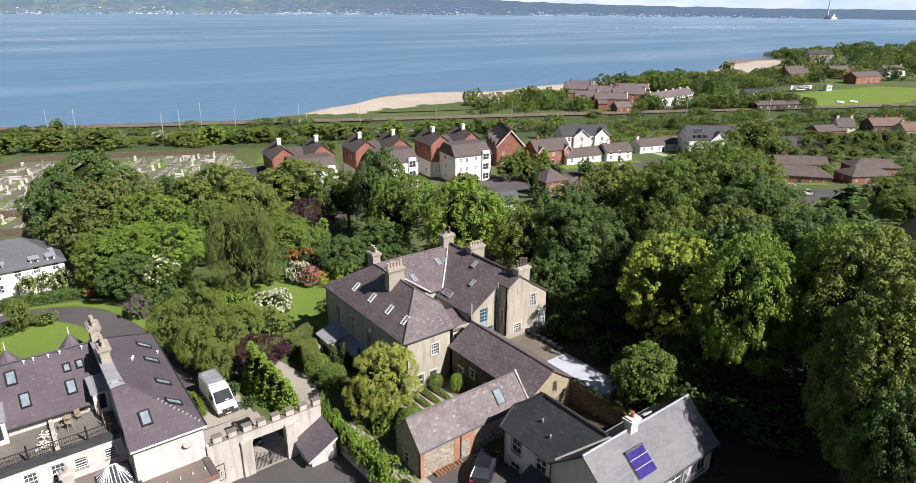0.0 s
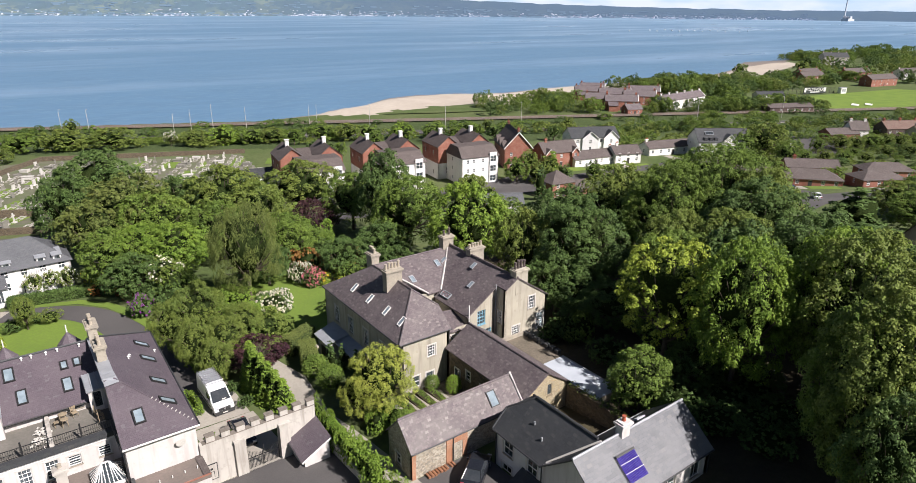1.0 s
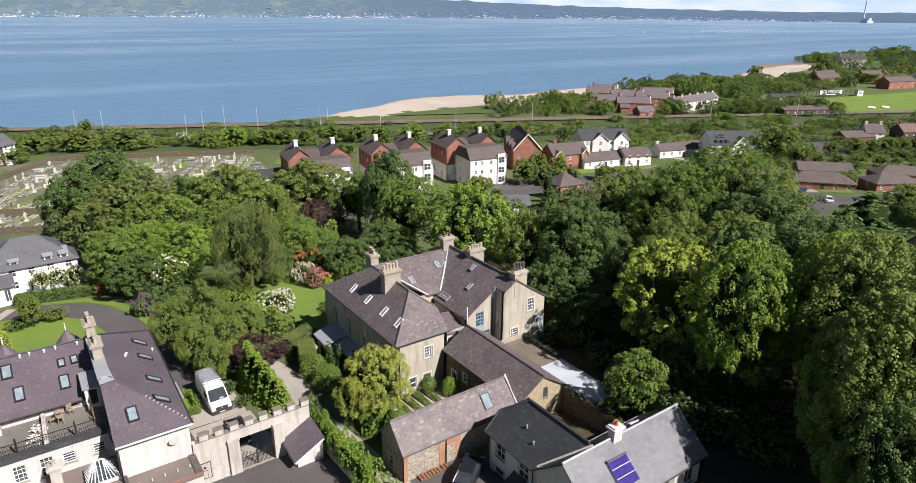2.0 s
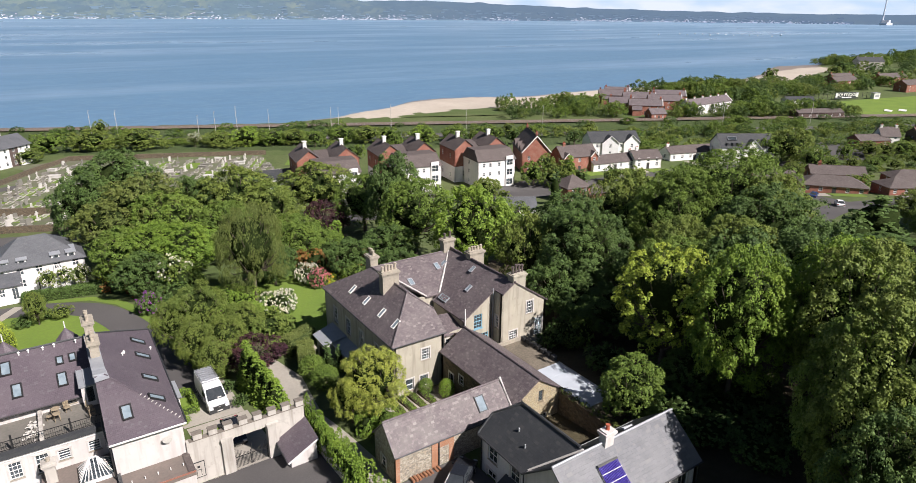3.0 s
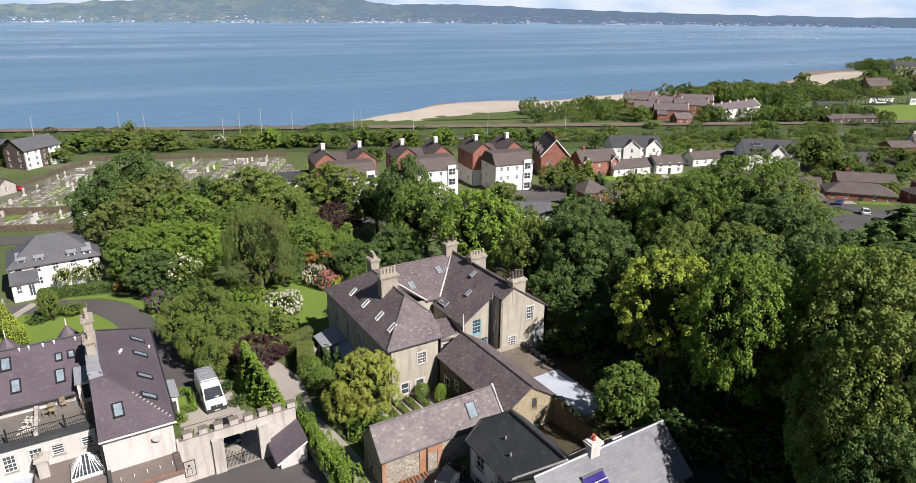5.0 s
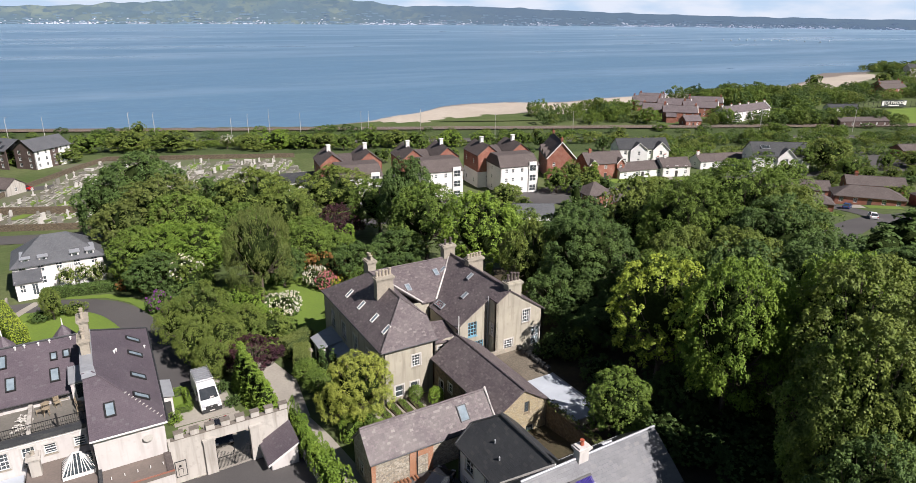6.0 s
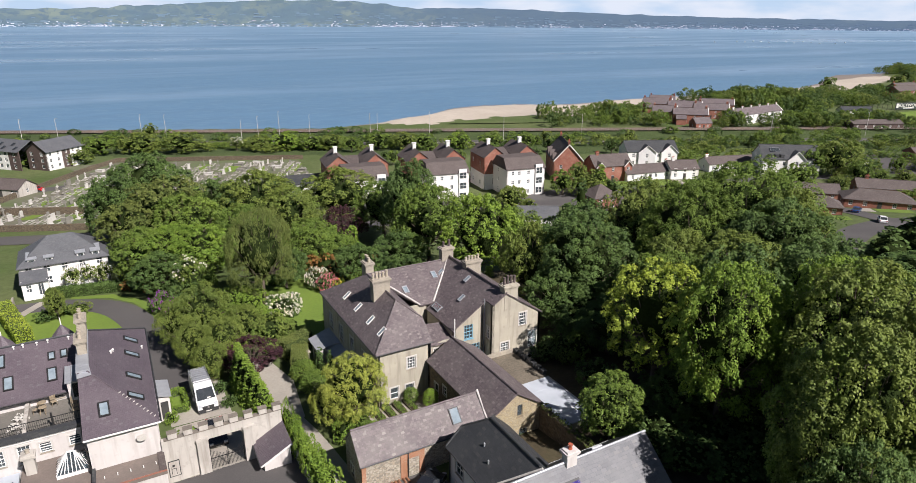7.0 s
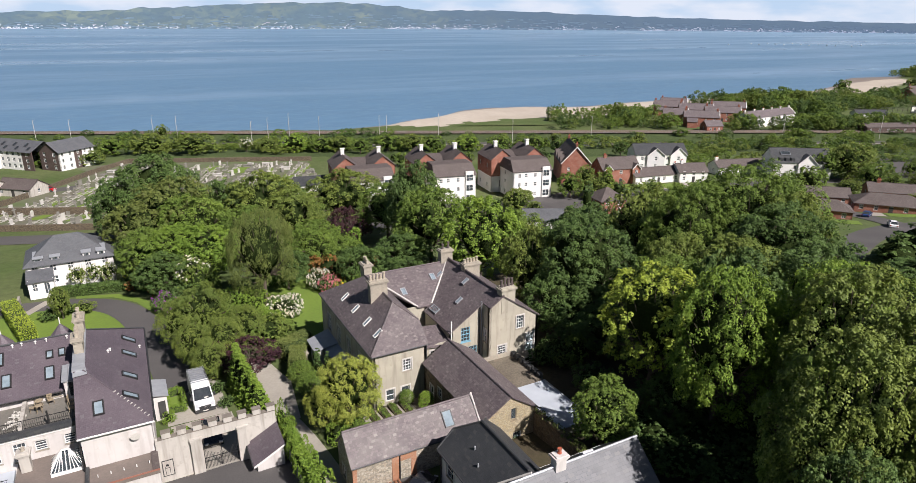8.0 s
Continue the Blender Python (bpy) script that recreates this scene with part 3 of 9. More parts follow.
def build_ground():
    xs = steps([(-4200, -400, 380), (-400, -60, 20), (-60, 100, 2), (100, 460, 6), (460, 860, 10), (860, 1300, 24), (1300, 4900, 300)])
    ys = steps([(-600, -60, 60), (-60, 140, 2), (140, 480, 5), (480, 1400, 24), (1400, 4700, 300)])
    nx = len(xs)
    verts = [(x, y, ground_z(x, y)) for y in ys for x in xs]
    faces, idx = [], []
    for j in range(len(ys) - 1):
        for i in range(nx - 1):
            faces.append((j * nx + i, j * nx + i + 1, (j + 1) * nx + i + 1, (j + 1) * nx + i))
            x, y = (xs[i] + xs[i + 1]) / 2, (ys[j] + ys[j + 1]) / 2
            s, u = 0.435 * x + 0.9 * y, 0.9 * x - 0.435 * y
            z, sh = ground_z(x, y), shore(u)
            if -30 < u < 555 and s > 345 and sh - s < lerp_table(u, (0, 350, 420, 450, 500, 545), (15, 15, 26, 48, 52, 15)):
                idx.append(3)
            elif -12 < u < 512 and s > 349 and sh - s < lerp_table(u, (0, 40, 107, 139, 166, 203, 301, 340, 361, 400, 430, 460, 490, 510), (42, 82, 82, 52, 54, 44, 30, 40, 58, 74, 92, 108, 96, 60)):
                idx.append(2)
            elif 12 < u * 0.9 + 30 and x > 40 and y < 80 and x < 130:
                idx.append(1)
            elif s > 255 and s < 330:
                idx.append(4)
            else:
                idx.append(0)
    me = bpy.data.meshes.new("ground")
    me.from_pydata(verts, [], faces)
    for k in ("grass", "earth", "sand", "wet_sand", "scrub"):
        me.materials.append(M[k])
    me.polygons.foreach_set("material_index", idx)
    me.polygons.foreach_set("use_smooth", [True] * len(faces))
    tagged(new("ground", me), "gently falling ground of rough grass, earth and shore sand", "ground", kind="structure")


build_ground()
sea = Mesh()
sea.poly([(-4800, 200, -18), (4990, -900, -18), (4990, 4960, -18), (-4800, 4960, -18)])
tagged(new("water", data_of("water", sea, M["sea"])), "calm blue sea lough with pale streaks", "water", kind="structure")


def ribbon(name, pts, width, mat, label, dz=0.06, step=3.0, category="road", z=None, side=0.0):
    """A strip that follows the ground along a line of points."""
    line = [Vector(p) for p in pts]
    dense = []
    for a, b in zip(line, line[1:]):
        k = max(1, int((b - a).length / step))
        dense += [a.lerp(b, i / k) for i in range(k)]
    dense.append(line[-1])
    for _ in range(3):
        dense = [dense[0]] + [(p + 2 * q + r) / 4 for p, q, r in zip(dense, dense[1:], dense[2:])] + [dense[-1]]
    mb, cols = Mesh(), max(1, int(width / 3))
    for i, p in enumerate(dense):
        t = (dense[min(i + 1, len(dense) - 1)] - dense[max(i - 1, 0)]).normalized()
        n = Vector((-t.y, t.x))
        for j in range(cols + 1):
            q = p + n * (side + width * (j / cols - 0.5))
            mb.v.append((q.x, q.y, (ground_z(q.x, q.y) if z is None else z) + dz))
    w = cols + 1
    for i in range(len(dense) - 1):
        for j in range(cols):
            a = i * w + j
            mb.f.append((a, a + 1, a + 1 + w, a + w))
    return tagged(new(name, data_of(name, mb, mat)), label, category, kind="structure")


def patch(name, outline, mat, label, dz=0.05, category="ground", cuts=5):
    """A flat area of another surface that follows the ground."""
    bm = bmesh.new()
    bm.faces.new([bm.verts.new((x, y, 0)) for x, y in outline])
    bmesh.ops.triangulate(bm, faces=bm.faces[:])
    for _ in range(cuts):
        long = [e for e in bm.edges if e.calc_length() > 2.5]
        if not long or len(bm.edges) > 9000:
            break
        bmesh.ops.subdivide_edges(bm, edges=long, cuts=1)
        bmesh.ops.triangulate(bm, faces=bm.faces[:])
    for v in bm.verts:
        v.co.z = ground_z(v.co.x, v.co.y) + dz
    me = bpy.data.meshes.new(name)
    bm.to_mesh(me)
    bm.free()
    me.materials.append(mat)
    return tagged(new(name, me), label, category, kind="structure")


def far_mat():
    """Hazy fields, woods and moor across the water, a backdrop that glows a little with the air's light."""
    m, t, p = nodes_of("far_hills")
    co = coords(t, "Object")
    v = nd(t, "TexVoronoi", Scale=0.011)
    mp = nd(t, "Mapping")
    mp.inputs["Scale"].default_value = (1, 1, 2.2)
    t.links.new(co, mp.inputs["Vector"])
    t.links.new(mp.outputs[0], v.inputs["Vector"])
    s = nd(t, "SeparateColor")
    t.links.new(v.outputs["Color"], s.inputs[0])
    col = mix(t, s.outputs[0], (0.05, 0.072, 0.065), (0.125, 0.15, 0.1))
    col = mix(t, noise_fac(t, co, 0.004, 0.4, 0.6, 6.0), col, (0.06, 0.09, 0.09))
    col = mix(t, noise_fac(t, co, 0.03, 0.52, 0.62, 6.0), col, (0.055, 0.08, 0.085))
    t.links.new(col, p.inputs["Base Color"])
    # Distance haze put into the base colour: bluer towards larger X.
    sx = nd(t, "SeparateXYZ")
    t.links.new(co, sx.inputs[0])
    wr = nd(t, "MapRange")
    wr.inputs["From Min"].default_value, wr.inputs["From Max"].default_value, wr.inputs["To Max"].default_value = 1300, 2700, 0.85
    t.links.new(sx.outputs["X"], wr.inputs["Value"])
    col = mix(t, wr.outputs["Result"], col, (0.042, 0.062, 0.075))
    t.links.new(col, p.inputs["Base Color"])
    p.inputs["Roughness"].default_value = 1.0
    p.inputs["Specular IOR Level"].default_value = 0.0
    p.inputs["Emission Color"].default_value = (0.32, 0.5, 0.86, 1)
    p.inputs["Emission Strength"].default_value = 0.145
    return m


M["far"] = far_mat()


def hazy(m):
    """Haze put in as a bluish glow, so far-shore things share the hills' air light."""
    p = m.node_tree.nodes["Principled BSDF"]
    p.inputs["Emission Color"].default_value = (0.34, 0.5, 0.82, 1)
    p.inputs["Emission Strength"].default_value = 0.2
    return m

SHORE_R, CREST_R = 4640.0, 4880.0


def crest(a):
    """Skyline height over the bearing a, in degrees to the right of the y axis."""
    h = lerp_table(a, (-40, -16, -9, 0, 6, 12, 15, 19, 22, 26, 31, 37, 45, 52, 62, 75, 90), (60, 88, 95, 115, 150, 176, 186, 190, 172, 132, 142, 118, 92, 76, 62, 58, 50))
    return 0.92 * h + 4 * noise.noise((a * 0.35, 3.1, 0)) + 2 * noise.noise((a * 1.7, 9.0, 0))


def build_far():
    mb = Mesh()
    n, rows = 300, 14
    for i in range(n + 1):
        a = -40 + 130 * i / n
        d = Vector((math.sin(radians(a)), math.cos(radians(a)), 0))
        for j in range(rows + 1):
            k = j / rows
            r = SHORE_R + (CREST_R - SHORE_R) * k + 14 * noise.noise((a * 0.5, 0, 5.0))
            prof = 0.10 * min(1, k * 5) + 0.9 * max(0, (k - 0.2) / 0.8) ** 0.85
            z = -18.2 + crest(a) * prof * (1 + 0.10 * noise.noise((a * 0.8, k * 6, 2.0)))
            mb.v.append((d.x * r, d.y * r, z))
    for i in range(n):
        for j in range(rows):
            a = i * (rows + 1) + j
            mb.f.append((a, a + rows + 1, a + rows + 2, a + 1))
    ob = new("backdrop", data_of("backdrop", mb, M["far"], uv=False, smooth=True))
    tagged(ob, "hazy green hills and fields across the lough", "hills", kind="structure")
    rng = random.Random(5)
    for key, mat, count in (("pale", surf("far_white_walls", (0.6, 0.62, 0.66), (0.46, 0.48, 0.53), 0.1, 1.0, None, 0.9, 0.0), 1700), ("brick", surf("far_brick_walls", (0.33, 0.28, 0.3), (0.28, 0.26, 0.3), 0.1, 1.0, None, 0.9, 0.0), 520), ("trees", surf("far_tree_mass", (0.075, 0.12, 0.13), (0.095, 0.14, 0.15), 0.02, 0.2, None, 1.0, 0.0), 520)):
        mb = Mesh()
        for _ in range(count):
            a = rng.uniform(-14, 64)
            if key != "trees" and noise.noise((a * 0.33, 1.7, 0)) < -0.12 and rng.random() < 0.8:
                continue
            k = rng.random() ** (2.2 if key != "trees" else 1.3) * (0.3 if key != "trees" else 0.55)
            r = SHORE_R + 4 + (CREST_R - SHORE_R) * k
            prof = 0.10 * min(1, k * 5) + 0.9 * max(0, (k - 0.2) / 0.8) ** 0.85
            z = -18.2 + crest(a) * prof
            w, h = (rng.uniform(4, 13), rng.uniform(2, 4.6)) if key != "trees" else (rng.uniform(15, 45), rng.uniform(4, 9))
            m = Matrix.Translation((math.sin(radians(a)) * r, math.cos(radians(a)) * r, z + h / 2)) @ Matrix.Rotation(-radians(a), 4, "Z")
            mb.obox(m, w, 8, h)
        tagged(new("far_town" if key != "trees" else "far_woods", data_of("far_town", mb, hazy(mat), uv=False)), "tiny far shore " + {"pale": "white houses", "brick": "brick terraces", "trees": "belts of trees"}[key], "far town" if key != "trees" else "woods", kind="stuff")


build_far()


def build_clouds():
    """A pale bank of summer cloud behind the hills."""
    m, t, p = nodes_of("cloud_bank")
    co = coords(t, "Object")
    mp = nd(t, "Mapping")
    mp.inputs["Scale"].default_value = (0.0016, 0.0016, 0.006)
    t.links.new(co, mp.inputs["Vector"])
    col = mix(t, noise_fac(t, mp.outputs[0], 1.3, 0.4, 0.62, 7.0), (0.52, 0.58, 0.64), (0.36, 0.48, 0.6))
    em = nd(t, "Emission", Strength=1.0)
    t.links.new(col, em.inputs["Color"])
    t.links.new(em.outputs[0], t.nodes["Material Output"].inputs["Surface"])
    mb = Mesh()
    n = 60
    for i in range(n + 1):
        a = radians(-50 + 150 * i / n)
        for z in (-25, 480):
            mb.v.append((math.sin(a) * 4945, math.cos(a) * 4945, z))
    mb.f = [(2 * i, 2 * i + 2, 2 * i + 3, 2 * i + 1) for i in range(n)]
    tagged(new("backdrop", data_of("backdrop", mb, m, uv=False)), "pale summer cloud low over the hills", "sky", kind="structure")


build_clouds()


def power_station():
    a, r = 66.15, 4560.0
    x, y = math.sin(radians(a)) * r, math.cos(radians(a)) * r
    # Air haze is put into this pale bluish concrete colour.
    white = surf("hazy_concrete", (0.62, 0.65, 0.7), (0.55, 0.58, 0.64), 0.05, 1.0, None, 0.9, 0.0)
    e = thing("power_station", x, y, -18, label="hazy pale power station with one tall chimney", category="power station", world=False)
    OFF[e] = Vector((0, 0, 0))
    part("boiler_house", Mesh().box(-34, 14, -20, 20, 0, 14).box(-15, 8, -20, 20, 14, 26), white, e)
    part("turbine_hall", Mesh().box(14, 38, -20, 20, 0, 10), white, e)
    part("chimney_stack", Mesh().lathe(10, 25, [(4.6, 0), (3.8, 80), (3.0, 190)], 12), white, e)


power_station()


# ---- plants ----
def leaves(rng, lobes, count, size, inner=0.22, spread=0.5, per=11, droop=0.0, flat=0.8):
    """Leaves on small domed sprays that stand proud of several lobes, with gaps between the sprays. Returns numpy vertices and faces."""
    lob = np.array(lobes, float)
    area = (lob[:, 3] * lob[:, 4] + lob[:, 3] * lob[:, 5] + lob[:, 4] * lob[:, 5])
    nc = max(4, count // per)
    pick = rng.choice(len(lob), nc, p=area / area.sum())
    mid = lob[:, :3].mean(0)
    outw = lob[pick, :3] - mid
    outw /= np.linalg.norm(outw, axis=1)[:, None] + 1e-6
    d = rng.normal(size=(nc, 3)) * 0.8 + 0.8 * outw + np.array([0, 0, 0.4])
    d /= np.linalg.norm(d, axis=1)[:, None]
    rad = np.where(rng.random(nc) < inner, rng.uniform(0.5, 0.8, nc), rng.uniform(0.82, 1.12, nc))
    cen = lob[pick, :3] + d * lob[pick, 3:6] * rad[:, None]
    k = np.sort(rng.integers(0, nc, count))
    dome = rng.normal(size=(count, 3)) * 0.75 + 0.6 * d[k] + np.array([0, 0, 0.5])
    dome /= np.linalg.norm(dome, axis=1)[:, None]
    reach = (spread * rng.uniform(0.65, 1.5, nc))[k] * rng.uniform(0.6, 1.1, count) ** 0.7
    off = dome * reach[:, None]
    off[:, 2] *= flat
    p = cen[k] + off
    p[:, 2] -= droop * np.abs(rng.normal(size=count)) + 0.35 * reach ** 2 / spread * (1 - dome[:, 2]).clip(0, 1)
    nrm = dome * 0.9 + rng.normal(size=(count, 3)) * 0.38 + np.array([0, 0, 0.35])
    nrm /= np.linalg.norm(nrm, axis=1)[:, None]
    t = np.cross(nrm, rng.normal(size=(count, 3)))
    t /= np.linalg.norm(t, axis=1)[:, None]
    if droop:
        t = t * 0.35 + np.array([0, 0, -1.0])
        t /= np.linalg.norm(t, axis=1)[:, None]
    b = np.cross(nrm, t)
    ln = size * rng.uniform(0.6, 1.3, count)[:, None]
    wd = ln * (0.72 if not droop else 0.3)
    v = np.stack([p - t * ln * 0.5, p + b * wd * 0.5 - nrm * ln * 0.12, p + t * ln * 0.5, p - b * wd * 0.5 - nrm * ln * 0.12], 1)
    return v.reshape(-1, 3), np.arange(count * 4).reshape(-1, 4)


def leaf_mesh(name, v, f, mat):
    me = bpy.data.meshes.new(name)
    me.vertices.add(len(v))
    me.vertices.foreach_set("co", v.ravel())
    me.loops.add(f.size)
    me.loops.foreach_set("vertex_index", f.ravel())
    me.polygons.add(len(f))
    me.polygons.foreach_set("loop_start", np.arange(0, f.size, 4))
    me.update(calc_edges=True)
    me.materials.append(mat)
    return me


def limbs(seed, height, radius, lobes, base=0.34):
    """A tapered trunk with a limb to each lobe."""
    rng = random.Random(seed)
    mb = Mesh()
    top = height * 0.62
    pts = [(0, 0, -0.3), (0.05, 0, height * 0.15), (rng.uniform(-.3, .3), rng.uniform(-.3, .3), height * 0.4), (rng.uniform(-.5, .5), rng.uniform(-.5, .5), top)]
    mb.tube(pts, [base * 1.25, base, base * 0.75, base * 0.4], 8)
    for cx, cy, cz, *_ in lobes:
        z0 = height * rng.uniform(0.22, 0.5)
        z0 = min(z0, cz)
        mb.tube([(0, 0, z0), (cx * 0.45, cy * 0.45, z0 + (cz - z0) * 0.35), (cx * 0.85, cy * 0.85, z0 + (cz - z0) * 0.85), (cx * 1.05, cy * 1.05, cz + 0.4)], [base * 0.5, base * 0.34, base * 0.2, base * 0.07], 6)
    return mb


def round_lobes(seed, height, radius, n=9, low=0.32, top=1.0):
    """Billows over the surface of an egg-shaped crown."""
    rng = random.Random(seed)
    n = n * 2 + 4
    cz, az = height * (low + top) / 2, height * (top - low) / 2
    out = []
    for i in range(n):
        k = 1 - 1.75 * (i + 0.5) / n
        a = i * 2.39996 + rng.uniform(-0.25, 0.25)
        q = math.sqrt(max(0.0, 1 - k * k))
        s = radius * rng.uniform(0.2, 0.33)
        e = rng.uniform(0.68, 0.84)
        out.append((radius * e * q * math.cos(a), radius * e * q * math.sin(a), cz + az * 0.72 * k + rng.uniform(-0.3, 0.3), s, s * rng.uniform(0.85, 1.15), s * 0.85))
    return out


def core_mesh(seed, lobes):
    """A lumpy closed form added inside the leaves; its dark colour shades the gaps."""
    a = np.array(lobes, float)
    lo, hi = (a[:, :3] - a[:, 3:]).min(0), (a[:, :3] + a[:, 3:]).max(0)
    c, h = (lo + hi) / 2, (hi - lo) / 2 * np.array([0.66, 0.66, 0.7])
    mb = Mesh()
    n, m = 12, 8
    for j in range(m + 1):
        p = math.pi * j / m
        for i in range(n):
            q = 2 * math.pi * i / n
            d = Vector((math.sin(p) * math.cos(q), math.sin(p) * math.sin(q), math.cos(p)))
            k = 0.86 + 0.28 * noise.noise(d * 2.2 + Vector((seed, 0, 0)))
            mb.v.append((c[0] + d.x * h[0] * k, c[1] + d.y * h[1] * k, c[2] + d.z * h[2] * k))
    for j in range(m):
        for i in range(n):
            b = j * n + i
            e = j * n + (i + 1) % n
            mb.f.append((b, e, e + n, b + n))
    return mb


def tree_proto(name, seed, height, radius, count, size, mat, label, category="tree", lobes=None, group="", droop=0.0, blossom=None, core=True, spread=0.5, base=0.34, inner=0.22, per=11):
    """The first of a kind of tree or shrub, at the origin; the others are copies."""
    rng = np.random.default_rng(seed)
    lobes = lobes or round_lobes(seed, height, radius)
    e = new(name)
    OFF[e] = Vector((0, 0, 0))
    tagged(e, label, category, group)
    part("trunk", limbs(seed, height, radius, lobes, base), M["bark"], e)
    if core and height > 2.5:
        part("inner_crown", core_mesh(seed, lobes), M["core_shade"], e, smooth=True)
    v, f = leaves(rng, lobes, count, size, inner, spread, per, droop=droop)
    c = new("crown", leaf_mesh("crown", v, f, mat))
    c.parent = e
    if blossom:
        bm_, bcount, bsize = blossom
        big = [(x, y, z + 0.05, a * 1.06, b * 1.06, cc * 1.08) for x, y, z, a, b, cc in lobes]
        v, f = leaves(rng, big, bcount, bsize, 0.0, 0.12, per=14, flat=0.9)
        c = new("blossom", leaf_mesh("blossom", v, f, bm_))
        c.parent = e
    return e


def shrub_lobes(seed, height, radius, n=6):
    rng = random.Random(seed)
    out = [(0, 0, height * 0.45, radius * 0.75, radius * 0.75, height * 0.5)]
    for i in range(n):
        a = 2 * math.pi * (i + rng.random() * 0.6) / n
        s = radius * rng.uniform(0.38, 0.55)
        out.append((radius * 0.62 * math.cos(a), radius * 0.62 * math.sin(a), height * rng.uniform(0.3, 0.62), s, s, height * rng.uniform(0.24, 0.36)))
    return out


PROTO = {}


def plant(kind, x, y, h, r, label="", spin=None, sink=0.0):
    """Set a plant of that kind, h metres high and r in radius, on the ground."""
    p, ph, pr = PROTO[kind]
    z = ground_z(x, y) - sink
    s = Matrix.Diagonal((r / pr, r / pr, h / ph, 1))
    a = spin if spin is not None else (x * 37.7 + y * 91.3) % 360
    m = pose(x, y, z, 0, 0, a) @ s
    if PROTO_USED.get(kind):
        ob = copy_thing(p, m @ Matrix.Diagonal((1 / p.scale.x, 1 / p.scale.y, 1 / p.scale.z, 1)))
    else:
        p.matrix_basis = m
        ob = p
        PROTO_USED[kind] = True
    return tagged(ob, label)


PROTO_USED = {}


def proto(kind, *args, **kw):
    name, seed, h, r = args[:4]
    PROTO[kind] = (tree_proto(*args, **kw), h, r)


G = "garden and woodland trees"
for i, (mat, lab) in enumerate((("leaf_green", "tall broadleaved tree in full green leaf"), ("leaf_mid", "tall broadleaved tree in fresh mid-green leaf"), ("leaf_dark", "dense dark green broadleaved tree in wood"), ("leaf_bright", "bright green broadleaved tree in new leaf"))):
    proto("near%d" % i, "broadleaf_tree", 11 + i, 16, 6, 34000, 0.23, M[mat], lab, lobes=round_lobes(11 + i, 16, 6, 34, low=0.1), group=G, spread=0.55, inner=0.12, per=60)
    proto("mid%d" % i, "broadleaf_tree", 31 + i, 14, 6, 17000, 0.32, M[mat], lab, lobes=round_lobes(31 + i, 14, 6, 28, low=0.08), group=G, spread=0.6, inner=0.12, per=40)
    proto("far%d" % i, "broadleaf_tree", 51 + i, 10, 5, 1800, 0.58, M[("leaf_green", "leaf_dark", "leaf_mid", "leaf_green")[i]], lab + " far off", lobes=round_lobes(51 + i, 10, 5, 9, low=0.0), group="trees along the shore", spread=0.6, inner=0.3, per=16)
    proto("bush%d" % i, "shrub", 71 + i, 3, 2, 2600, 0.2, M[mat], lab.replace("tall ", "").replace("tree", "shrub"), "shrub", lobes=shrub_lobes(71 + i, 3, 2), group="garden shrubs", spread=0.16, base=0.09, per=9)
for i in range(3):
    proto("fmid%d" % i, "broadleaf_tree", 66 + i, 10, 5, 3800, 0.5, M[("leaf_green", "leaf_mid", "leaf_bright")[i]], "rounded broadleaved tree in fresh green leaf", lobes=round_lobes(66 + i, 10, 5, 14, low=0.0), group=G, spread=0.5, per=20)
for i in range(3):
    proto("vfar%d" % i, "broadleaf_tree", 61 + i, 10, 5, 760, 1.0, M[("leaf_green", "leaf_mid", "leaf_dark")[i]], "hazy green broadleaved tree on the far headland", lobes=round_lobes(61 + i, 10, 5, 8, low=0.0), group="trees along the shore", spread=0.8, inner=0.3, per=8)
proto("big", "broadleaf_tree", 88, 20, 9, 62000, 0.25, M["leaf_green"], "broad domed broadleaved tree in full green leaf", lobes=round_lobes(88, 20, 9, 70, low=0.12), group=G, spread=0.62, inner=0.1, per=56)
proto("olive", "broadleaf_tree", 90, 14, 6, 14000, 0.34, M["leaf_olive"], "olive-green broadleaved tree with thin upper twigs", lobes=round_lobes(90, 14, 6, 18), group=G, spread=0.5, per=30)
proto("yellow", "broadleaf_tree", 91, 16, 6, 15000, 0.25, M["leaf_yellow"], "yellow-green tree with open crown and bare inner twigs", lobes=round_lobes(91, 16, 6, 18, low=0.22), group=G, spread=0.42, inner=0.15, per=34)
proto("lime", "garden_tree", 92, 8, 4, 26000, 0.14, M["leaf_lime"], "feathery lime-green garden tree beside the house", lobes=round_lobes(92, 8, 4, 16, low=0.1), group=G, spread=0.27, per=26)
proto("fine", "garden_tree", 106, 8, 4, 26000, 0.15, M["leaf_mid"], "feathery mid-green garden tree beside the drive", lobes=round_lobes(106, 8, 4, 16, low=0.06), group=G, spread=0.3, per=22)
proto("willow", "weeping_tree", 93, 14, 6, 30000, 0.26, M["leaf_willow"], "weeping tree with drooping grey-green branches", lobes=round_lobes(93, 14, 6, 18, low=0.05), group=G, spread=0.38, per=30, droop=0.16)
proto("copper", "copper_tree", 94, 6, 4, 9500, 0.22, M["leaf_copper"], "dark copper-leaved spreading small tree", lobes=round_lobes(94, 6, 4, 18, low=0.2), group=G, spread=0.3, per=20, core=False, base=0.14)
